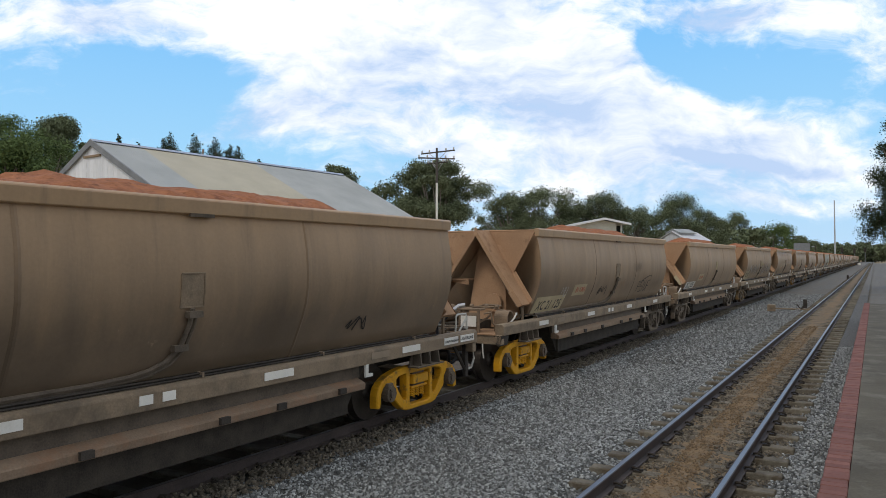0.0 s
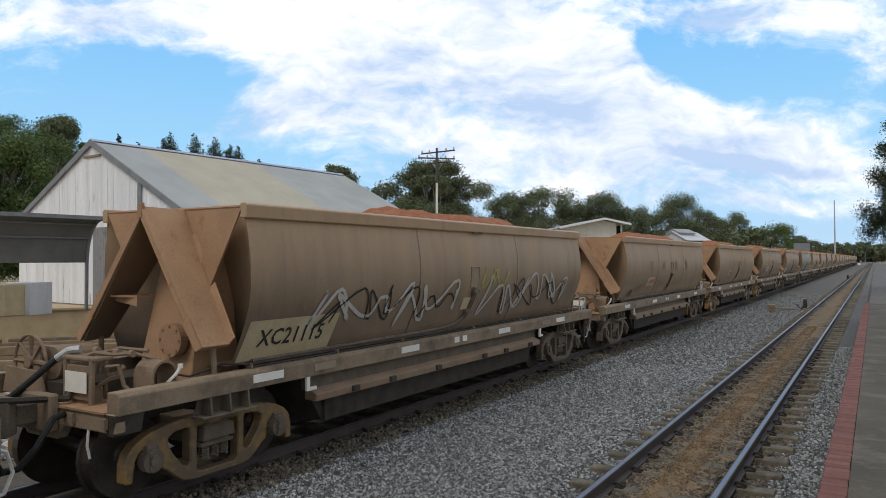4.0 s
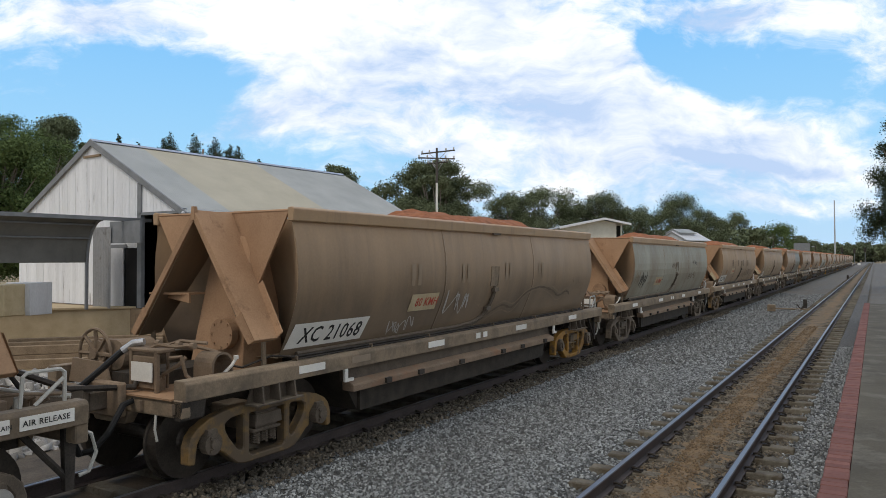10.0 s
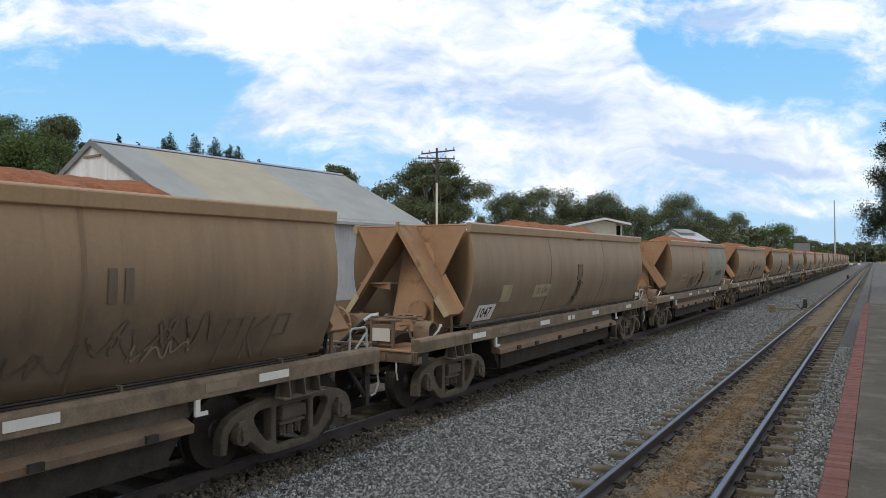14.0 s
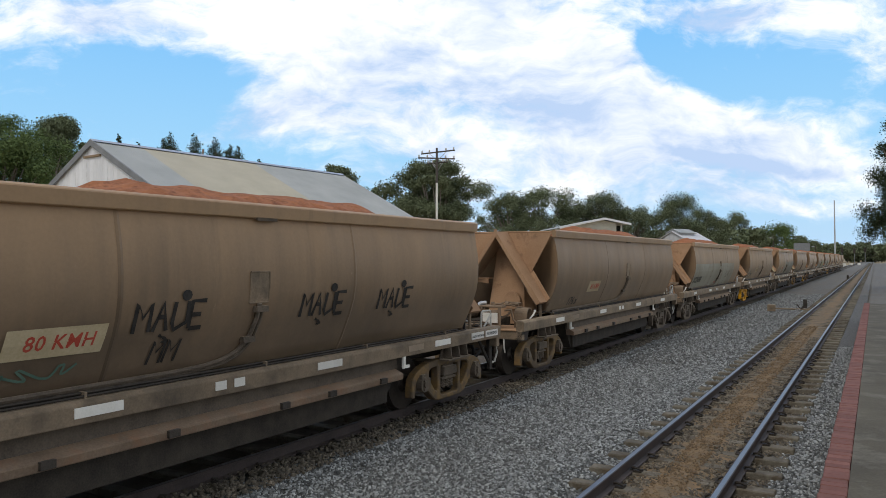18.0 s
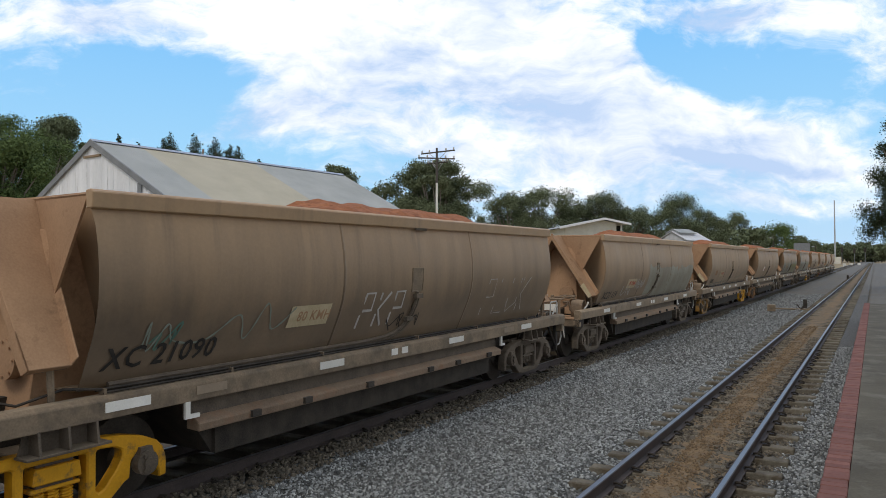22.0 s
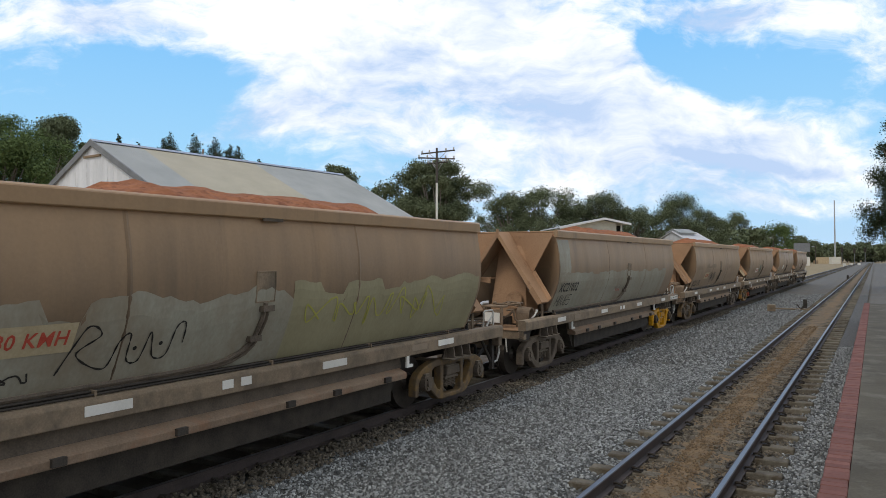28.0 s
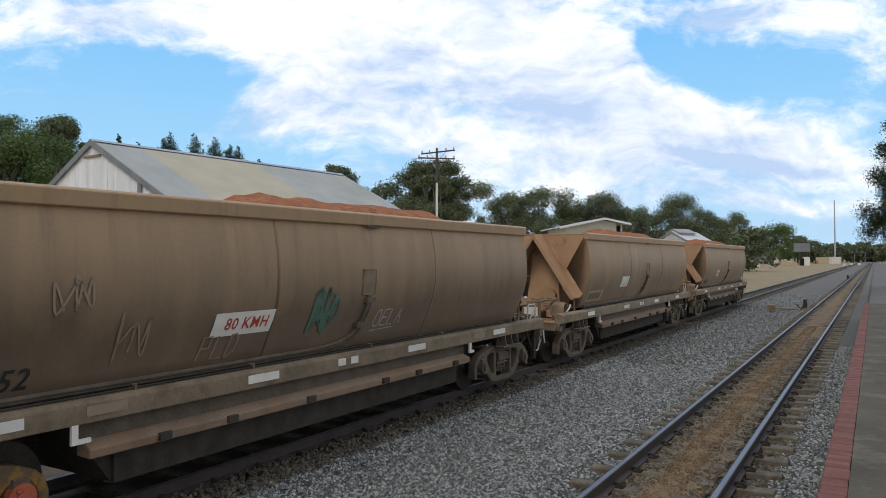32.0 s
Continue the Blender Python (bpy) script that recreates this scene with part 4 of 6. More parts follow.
        part("headstock", bm, "frame_paint", w, bevel=0.012)
        bm = bmesh.new()
        y0, y1 = sorted((y + s * (E + .02), y + s * .55))
        box(bm, -.30, .99, y0, y1, .93, .95)
        part("end_deck", bm, "dust" if y == 0 else "gear", w)
        # coupler
        bm = bmesh.new()
        y0, y1 = sorted((y + s * (E - .05), y + s * (E + .30)))
        box(bm, -.10, .10, y0, y1, .78, .98)
        y0, y1 = sorted((y + s * (E + .26), y + s * (E + .56)))
        prism(bm, [(-.16, y0), (.10, y0), (.17, (y0 + y1) / 2), (.06, y1), (-.18, y1)], 2, .70, 1.04)
        part("coupler", bm, "bogie_dark", w, "cast knuckle coupler", bevel=0.015)
        bm = bmesh.new()
        box(bm, -.30, .30, *sorted((y + s * E, y + s * (E + .10))), .70, 1.06)
        part("draw_pocket", bm, "gear", w, bevel=0.02)
        bm = bmesh.new()
        tube(bm, [(.36, y + s * (E - .05), .88), (.42, y + s * (E + .14), .86), (.42, y + s * (E + .30), .62), (.34, y + s * (E + .42), .45), (.22, y + s * (E + .50), .42)], .032, 8)
        part("air_hose", bm, "rubber", w)
        bm = bmesh.new()
        if y == 0:
            tube(bm, [(.72, y - 1.49, .80), (.74, y - 1.52, .62), (.75, y - 1.50, .50)], .014, 6)
        else:
            tube(bm, [(.98, y + E + .02, .84), (1.0, y + E + .10, .80), (.99, y + E + .16, .62), (.97, y + E + .10, .46), (.95, y + E + .02, .44)], .018, 6)
        part("hand_lever", bm, "hose_white", w, "bent pale uncoupling lever")
        for x in (.50, .98):
            bm = bmesh.new()
            box(bm, x, x + .05, *sorted((y + s * E, y + s * (E + .04))), .80, .90)
            part("step_bracket", bm, "gear", w)
        bm = bmesh.new()
        if y == 0:
            prism(bm, [(.96, .93), (1.13, .93), (1.10, .74), (1.02, .74)], 1, y - E, y - E + .3)
        else:
            prism(bm, [(y + E - .14, .94), (y + E - .02, .94), (y + E - .04, .34), (y + E - .12, .34)], 0, .92, .98)
            tube(bm, [(.95, y + .55, .90), (.95, y + E - .1, .45)], .03, 6)
        part("corner_bracket", bm, "grime", w)
    # front deck gear: hand wheel, cylinder, valve box
    bm = bmesh.new()
    circle = [(-.60 + .28 * math.cos(j * .2618), -1.12, 1.27 + .28 * math.sin(j * .2618)) for j in range(24)]
    tube(bm, circle, .019, 6, True)
    for j in range(8):
        a = j * .785
        c, sn = math.cos(a), math.sin(a)
        tube(bm, [(-.60 + .06 * c, -1.10, 1.27 + .06 * sn), (-.60 + .27 * c, -1.12, 1.27 + .27 * sn)], [.028, .022], 5)
    disc(bm, (-.60, -1.13, 1.27), 1, .06, .05, 14)
    disc(bm, (-.60, -1.10, 1.27), 1, .155, .02, 20)
    hw = part("hand_wheel", bm, "cream", w, "cast spoked hand-brake wheel", own=True)
    bm = bmesh.new()
    disc(bm, (-.60, -1.02, 1.26), 1, .03, .2, 8)
    box(bm, -.75, -.45, -.98, -.90, .94, 1.42)
    disc(bm, (-.38, -.80, 1.26), 1, .17, .45, 18)
    part("brake_cylinder", bm, "gear", w, "dusty brake cylinder")
    bm = bmesh.new()
    for x in (.15, .55):
        box(bm, x, x + .045, -1.24, -1.19, .94, 1.40)
    box(bm, .17, .58, -1.225, -1.205, .98, 1.32)
    box(bm, .12, .62, -1.24, -1.02, 1.36, 1.40)
    box(bm, .22, .50, -1.20, -1.04, .94, 1.10)
    vb = part("valve_box", bm, "gear", w, bevel=0.01)
    bm = bmesh.new()
    box(bm, .21, .54, -1.255, -1.244, 1.06, 1.26)
    part("notice_plate", bm, "white", vb, "pale notice plate", own=True)
    bm = bmesh.new()
    tube(bm, [(.62, -1.1, 1.3), (.74, -1.05, 1.32), (.76, -1.0, 1.12), (.83, -.95, 1.04), (.85, -.9, .95)], .022, 6)
    tube(bm, [(.40, -.95, .95), (.42, -.95, 1.42), (.55, -.9, 1.46), (.85, -.8, 1.44)], .020, 6)
    tube(bm, [(.30, -1.12, 1.38), (.45, -1.1, 1.43), (.62, -1.02, 1.41), (.8, -.95, 1.43)], .020, 6)
    tube(bm, [(.45, -1.05, .95), (.50, -1.08, 1.12), (.66, -1.02, 1.22), (.70, -.95, 1.30)], .024, 6)
    for x in (.30, .62, .84):
        disc(bm, (x, -.98, 1.43), 0, .035, .06, 8)
    tube(bm, [(.0, -.8, .95), (.02, -.8, 1.38), (.5, -.75, 1.40), (.9, -.7, 1.34)], .018, 6)
    part("brake_rigging", bm, "gear", w, "tangle of dusty brake pipes and levers")
    bm = bmesh.new()
    tube(bm, [(-.42, -1.62, .93), (-.24, -1.52, 1.00), (-.10, -1.40, 1.16), (.02, -1.26, 1.33), (.12, -1.16, 1.43)], .034, 8)
    hose = part("gooseneck_hose", bm, "rubber", w, "thick black brake hose")
    bm = bmesh.new()
    tube(bm, [(.04, -1.235, 1.355), (.12, -1.16, 1.435), (.22, -1.10, 1.45)], .040, 8)
    part("hose_cuff", bm, "galv", hose, "bright metal hose cuff")
    bm = bmesh.new()
    prism(bm, [(-.95, .95), (-.20, .95), (-.30, 1.20), (-.88, 1.22)], 1, -1.36, -1.33)
    part("wheel_guard", bm, "gear", w, "bent guard plate below the hand wheel")
    bm = bmesh.new()
    outer_r, inner_r = .15, .125
    ro, ri = [], []
    for j in range(11):
        t = math.pi * j / 10
        ro.append((-.72 - outer_r * math.cos(t), 1.20 + outer_r * math.sin(t)))
        ri.append((-.72 - inner_r * math.cos(t), 1.20 + inner_r * math.sin(t)))
    poly = [(-.72 - outer_r, .95)] + ro + [(-.72 + outer_r, .95), (-.72 + inner_r, .95)] + ri[::-1] + [(-.72 - inner_r, .95)]
    prism(bm, poly, 0, .72, 1.0)
    part("guard_hoop", bm, "gear", w)
    bm = bmesh.new()
    tube(bm, [(.98, -.68, 1.12), (1.03, -.62, 1.20), (1.05, -.58, 1.27)], .018, 6)
    disc(bm, (1.05, -.58, 1.28), 2, .026, .04, 8)
    part("release_handle", bm, "white", w)
    # rear deck gear: pipe rail and hoses
    L = LONG
    bm = bmesh.new()
    tube(bm, [(1.02, L + .50, 1.13), (1.02, L + .52, 1.38), (1.02, L + .56, 1.41), (1.02, L + .84, 1.41), (1.02, L + .88, 1.38), (1.02, L + .88, 1.13)], .017, 6)
    tube(bm, [(1.02, L + .62, 1.13), (1.02, L + .87, 1.33)], .017, 6)
    part("grab_rail", bm, "hose_white", w, "white tubular grab rail")
    for pts, r, mat, nm in (([(.2, L + .35, .97), (.4, L + .50, 1.26), (.75, L + .70, 1.20), (1.0, L + .95, 1.16)], .02, "hose_white", "white_hose"),
                            ([(-.4, L + .25, .98), (0, L + .45, 1.30), (.5, L + .7, 1.34), (.2, L + 1.0, 1.1)], .026, "rubber", "rubber_hose"),
                            ([(.9, L + .12, 1.0), (.75, L + .35, 1.36), (.4, L + .45, 1.42), (.1, L + .5, 1.3)], .026, "rubber", "rubber_hose"),
                            ([(-.6, L + .9, .96), (-.3, L + 1.1, 1.28), (.1, L + 1.5, 1.05), (.3, L + 2.1, 1.0), (.1, L + 2.4, 1.25)], .034, "grime", "jumper_hose"),
                            ([(.6, L + .2, .96), (.62, L + .3, 1.2), (.9, L + .6, 1.22), (.95, L + .9, 1.18)], .016, "gear", "brake_rod")):
        bm = bmesh.new(); tube(bm, pts, r, 6)
        part(nm, bm, mat, w)
    bm = bmesh.new()
    box(bm, .35, .75, L + .30, L + .55, .95, 1.16)
    part("valve_block", bm, "gear", w, bevel=0.01)
    bm = bmesh.new(); disc(bm, (.1, L + .7, 1.10), 0, .13, .5, 14)
    part("air_tank", bm, "gear", w)
    for k in range(3):
        bm = bmesh.new(); tube(bm, [(.5 + .18 * k, L + .75, .95), (.5 + .18 * k, L + .76, 1.12), (.56 + .18 * k, L + .8, 1.16)], .022, 6)
        part("valve_handle", bm, "gear" if k else "hose_white", w)
    for o in w.children:
        if o.name.split(".")[0] in ("hand_wheel", "brake_cylinder", "valve_box", "brake_rigging", "guard_hoop", "release_handle", "gooseneck_hose"):
            o.location.y -= .15
    # white markers along the sill
    for y, ln in ((.16, .47), (3.06, .47), (6.21, .47), (8.97, .47)):
        bm = bmesh.new(); box(bm, 1.146, 1.162, y, y + ln, .985, 1.075)
        part("marker", bm, "white", w, "white reflective marker", own=True)
    for y in (4.60, 4.86):
        bm = bmesh.new(); box(bm, 1.146, 1.162, y, y + .15, .985, 1.075)
        part("marker", bm, "white", w, "white reflective marker", own=True)
    for y, ln in ((1.17, .40), (8.22, .42)):
        bm = bmesh.new(); box(bm, 1.146, 1.160, y, y + ln, .985, 1.07)
        part("old_marker", bm, "faded", w, "dirty worn-out marker", own=True)
    # lapped joint under the rim
    bm = bmesh.new()
    prism(bm, [(1.20, 2.785), (1.238, 2.79), (1.232, 2.755), (1.20, 2.765)], 1, 5.12, 5.42)
    part("rim_joint", bm, "bogie_dark", w)
    bm = bmesh.new()
    prism(bm, [(1.04, .93), (1.10, .93), (1.10, .80), (1.22, .80), (1.22, .76), (1.04, .76)], 0, 1.12, 1.15)
    part("hook_bracket", bm, "white", w)
    bm = bmesh.new()
    prism(bm, [(8.10, .93), (8.16, .93), (8.16, .80), (8.26, .80), (8.26, .76), (8.10, .76)], 0, 1.12, 1.15)
    part("hook_bracket", bm, "white", w)
    # bogies
    UP = .03                          # axle centres stand at .41
    for y in (-.17, LONG - .53):
        bm = bmesh.new()
        box(bm, -.95, .95, y - .17, y + .17, .36, .62)
        b = part("bogie", bm, "bogie_dark", w, "three-piece cast steel bogie", bevel=0.01)
        for sx in (1, -1):
            x0, x1 = sorted((sx * .84, sx * .98))
            bm = bmesh.new()
            cast_frame(bm, y, x0, x1)
            part("side_frame", bm, "bogie_dark", b, "cast side frame", bevel=0.014, own=True)
            bm = bmesh.new()
            prism(bm, [(y - .22, .42), (y + .22, .42), (y + .20, .56), (y - .20, .56)], 0, *sorted((sx * .84, sx * 1.0)))
            box(bm, *sorted((sx * .84, sx * .97)), y - .225, y + .225, .35, .385)
            part("bolster_end", bm, "bogie_dark", b, bevel=0.01, own=True)
            for q in (-.13, 0, .13):
                bm = bmesh.new()
                tube(bm, [(sx * .90 + .05 * math.cos(j * 1.05), y + q + .05 * math.sin(j * 1.05), .215 + .13 * j / 30) for j in range(31)], .012, 5)
                part("spring", bm, "bogie_dark", b, own=True)
            for q in (-.86, .86):
                bm = bmesh.new()
                disc(bm, (sx * 1.00, y + q, .38), 0, .115, .10, 18)
                disc(bm, (sx * 1.06, y + q, .38), 0, .055, .04, 12)
                for j in range(3):
                    disc(bm, (sx * 1.055, y + q + .075 * math.cos(j * 2.09), .38 + .075 * math.sin(j * 2.09)), 0, .02, .03, 6)
                part("axle_cap", bm, "bogie_dark", b, "bolted axle cap", own=True)
                bm = bmesh.new()
                prism(bm, [(y + q - .085, .44), (y + q + .085, .44), (y + q + .06, .53), (y + q - .06, .53)], 0, *sorted((sx * .82, sx * 1.03)))
                part("bearing_adapter", bm, "bogie_dark", b, own=True)
        for q in (-.86, .86):
            bm = bmesh.new()
            disc(bm, (0, 0, 0), 0, .075, 1.9, 12)
            for sx in (1, -1):
                tube(bm, [(sx * .485, 0, 0), (sx * .515, 0, 0), (sx * .52, 0, 0), (sx * .60, 0, 0), (sx * .64, 0, 0)], [.438, .438, .414, .41, .405], 32)
                tube(bm, [(sx * .64, 0, 0), (sx * .66, 0, 0), (sx * .70, 0, 0)], [.15, .13, .11], 16)
            ws = part("wheelset", bm, "wheel", b, "worn steel wheels on an axle")
            ws.location = (0, y + q, .38)
        b.location.z = UP
        # gusset brackets over the bogie
        bm = bmesh.new()
        for sx in (1,):
            prism(bm, [(y - .30, .94), (y + .30, .94), (y + .36, .74), (y - .36, .74)], 0, sx * 1.0, sx * 1.02)
            for q in (-.26, 0, .26):
                prism(bm, [(sx * 1.02, .94), (sx * 1.15, .94), (sx * 1.18, .74), (sx * 1.02, .74)], 1, y + q - .012, y + q + .012)
            box(bm, 1.0, 1.19, y - .38, y + .38, .72, .74)
        part("side_bearer", bm, "bogie_dark", w, bevel=0.003)
    return w


# ---------------------------------------------------------------- markings on the wagons
SHIFT = .10                       # where lettering starts, behind the hopper's front edge


def on_shell(me, y, z, lift_by=0.006):
    """Lay a flat mesh (x along the wagon, y up) on the near side sheet."""
    for v in me.vertices:
        yy, zz = y + SHIFT + v.co.x, z + v.co.y
        v.co = (shell_x(zz) + lift_by, yy, zz)


def letters(w, text, size, y, z, mat, name="lettering", slant=0.0, lift_by=0.015, on_sill=False, label=""):
    cu = bpy.data.curves.new("letters", "FONT")
    cu.body, cu.size, cu.resolution_u, cu.shear, cu.offset, cu.space_character = text, size, 2, slant, size * .014, 1.07
    ob = bpy.data.objects.new("letters", cu)
    scene.collection.objects.link(ob)
    me = bpy.data.meshes.new_from_object(ob.evaluated_get(bpy.context.evaluated_depsgraph_get()))
    bpy.data.objects.remove(ob)
    bpy.data.curves.remove(cu)
    if on_sill:
        for v in me.vertices:
            v.co = (1.168, y + v.co.x, z + v.co.y)
    else:
        on_shell(me, y, z, lift_by)
    me.materials.clear()
    me.materials.append(M[mat])
    o = new(name, me)
    o.parent = w
    return tagged(o, label)


def panel(w, y0, y1, z0, z1, mat, name, label="", slant=0.0, lift_by=0.010, ragged=0.0, seed=0, ragged_ends=0.0):
    """A painted panel that follows the side sheet."""
    if mat in ("grey_patch", "olive_patch"):
        lift_by = .006
    y0, y1 = (y0 if y0 < .1 else y0 + SHIFT), min(y1 + SHIFT, LONG - .05)
    nz = max(2, int((z1 - z0) / .09))
    ny = max(2, int((y1 - y0) / (.09 if ragged else .5)))
    verts, faces = [], []
    for j in range(nz + 1):
        for i in range(ny + 1):
            f = j / nz
            yy = y0 + (y1 - y0) * i / ny
            top = z1 + ragged * noise.fractal((yy * 1.3 + seed, seed, 0), 1, 2, 4) if ragged else z1
            if ragged and noise.noise((int(yy * 2.3) * 3.1 + seed, 1, 1)) > .15:
                top -= ragged * .9
            zz = z0 + (top - z0) * f
            if ragged_ends and i in (0, ny):
                yy += ragged_ends * noise.noise((zz * 4, seed, i))
            verts.append((shell_x(zz) + lift_by, yy + slant * (zz - z0), zz))
    for j in range(nz):
        for i in range(ny):
            a = j * (ny + 1) + i
            faces.append((a, a + 1, a + ny + 2, a + ny + 1))
    o = new(name, raw_mesh(name, verts, faces, mat))
    o.parent = w
    return tagged(o, label)


def scribble(w, y, z, wid, high, mat, seed, strokes=5, thick=0.022, label="sprayed scribble"):
    """Loose sprayed strokes on the side sheet."""
    y += SHIFT
    rng = random.Random(seed)
    verts, faces, pts = [], [], []
    knots = []
    for j in range(strokes):
        for q in range(3):
            up = (j * 3 + q) % 2
            knots.append(Vector((y + wid * (j + rng.uniform(.1, .95)) / strokes, z + high * (rng.uniform(.62, 1.0) if up else rng.uniform(0, .36)))))
    for j in range(len(knots) - 1):
        k0, k1, k2, k3 = knots[max(j - 1, 0)], knots[j], knots[j + 1], knots[min(j + 2, len(knots) - 1)]
        for q in range(6):
            t = q / 6
            pts.append(.5 * (2 * k1 + (k2 - k0) * t * .8 + (2 * k0 - 5 * k1 + 4 * k2 - k3) * t * t + (3 * k1 - k0 - 3 * k2 + k3) * t ** 3))
    n = len(pts) - 1
    for i, p in enumerate(pts):
        d = (pts[min(i + 1, n)] - pts[max(i - 1, 0)]).normalized()
        q = Vector((-d.y, d.x)) * thick / 2
        for e in (p + q, p - q):
            zz = min(2.75, max(1.2, e.y))
            verts.append((shell_x(zz) + .013, e.x, zz))
        if i:
            b = len(verts)
            faces.append((b - 4, b - 3, b - 1, b - 2))
    o = new("graffiti", raw_mesh("graffiti", verts, faces, mat))
    o.parent = w
    return tagged(o, label)


def tag(w, text, y, z, size, mat, thick=.028, slant=.15, label="sprayed tag"):
    """Single-stroke sprayed letters on the side sheet."""
    y += SHIFT
    strokes = {"P": ("0004343202",), "K": ("0004", "340230"), "M": ("0004224440",), "H": ("0004", "4044", "0242"), "D": ("00042433311000",),
               "U": ("0401104144",), "B": ("0004343202", "02323000"), "S": ("440402424000",), "L": ("040040",), "E": ("440400", "0232", "0040"), "A": ("002440", "1232"),
               "O": ("1403011030413414",), "W": ("0410223044",), "R": ("0004343202", "0240"), "Y": ("0422", "4400"), "I": ("2024",), "F": ("440400", "0232")}
    verts, faces = [], []
    for k, ch in enumerate(text):
        for line in strokes[ch]:
            pts = [Vector((y + size * (.78 * k + int(line[j]) * .15 + slant * int(line[j + 1]) / 4 + .02 * math.sin(7 * k + j)), z + size * int(line[j + 1]) / 4)) for j in range(0, len(line), 2)]
            for i, p in enumerate(pts):
                d = (pts[min(i + 1, len(pts) - 1)] - pts[max(i - 1, 0)]).normalized()
                q = Vector((-d.y, d.x)) * thick / 2
                for e in (p + q, p - q):
                    verts.append((shell_x(e.y) + .013, e.x, e.y))
                if i:
                    b = len(verts)
                    faces.append((b - 4, b - 3, b - 1, b - 2))
    o = new("graffiti", raw_mesh("graffiti", verts, faces, mat))
    o.parent = w
    return tagged(o, label)


def stroke(w, pts, mat, thick=.03, label="long sprayed line"):
    """One flowing sprayed line through (y, z) points on the side sheet."""
    knots = [Vector((y + SHIFT, z)) for y, z in pts]
    line = []
    for j in range(len(knots) - 1):
        a, b, c, d = knots[max(j - 1, 0)], knots[j], knots[j + 1], knots[min(j + 2, len(knots) - 1)]
        for q in range(8):
            t = q / 8
            line.append(.5 * (2 * b + (c - a) * t + (2 * a - 5 * b + 4 * c - d) * t * t + (3 * b - a - 3 * c + d) * t ** 3))
    verts, faces = [], []
    for i, p in enumerate(line):
        d = (line[min(i + 1, len(line) - 1)] - line[max(i - 1, 0)]).normalized()
        q = Vector((-d.y, d.x)) * thick * (.7 + .3 * math.sin(i * 1.7)) / 2
        verts += [(shell_x(e.y) + .013, e.x, e.y) for e in (p + q, p - q)]
        if i:
            b = len(verts)
            faces.append((b - 4, b - 3, b - 1, b - 2))
    o = new("graffiti", raw_mesh("graffiti", verts, faces, mat))
    o.parent = w
    return tagged(o, label)


def ring(w, y, z, ry, rz, mat, thick=.02):
    stroke(w, [(y + ry * math.cos(k * .7), z + rz * math.sin(k * .7)) for k in range(10)], mat, thick, "sprayed loop")


def blot(w, y, z, r, mat):
    """A filled sprayed dot."""
    verts = [(shell_x(z + r * math.sin(k * .628)) + .013, y + SHIFT + r * 1.1 * math.cos(k * .628), z + r * math.sin(k * .628)) for k in range(10)]
    o = new("graffiti", raw_mesh("graffiti", verts, [tuple(range(10))], mat))
    o.parent = w
    return tagged(o, "sprayed dot")


def sign(w, y=2.3, z=1.53, wide=.82, mat="cream", ink="sign_red", high=.25):
    panel(w, y, y + wide - .04, z, z + high, mat, "speed_sign", "painted speed sign with red lettering", slant=.10, lift_by=.012)
    letters(w, "80 KMH", high * .70 * min(1, wide / .8), y + wide * .18, z + high * .27, ink, "sign_lettering", slant=.15)


def plate(w, text, mat="white", y=.05, z=1.27, wide=1.38, high=.30, size=.27):
    panel(w, y, y + wide, z, z + high, mat, "number_panel", "white painted panel with a stencilled number", slant=.22, lift_by=.012)
    letters(w, text, size, y + .10, z + .055, "ink", "number", slant=.2)


def number(w, text, y=.15, z=1.33, size=.25, mat="ink"):
    letters(w, text, size, y, z, mat, "number", slant=.15)


def bars(w, y, z, count, high=.16, mat="worn_ink"):
    """Writing too worn to read, as plain bars."""
    for k in range(count):
        panel(w, y + .15 * k, y + .15 * k + .09, z, z + high, mat, "worn_lettering", slant=.15, lift_by=.013)


def ghost_letters(w, mat="ghost", zs=(1.95, 2.26)):
    """Four old painted letters worn to plain ghosts."""
    for y in (2.35, 3.85, 5.45, 6.95):
        panel(w, y, y + .09, zs[0], zs[1], mat, "faded_letter", "worn ghost of an old painted letter")
        panel(w, y + .17, y + .26, zs[0], zs[1], mat, "faded_letter")


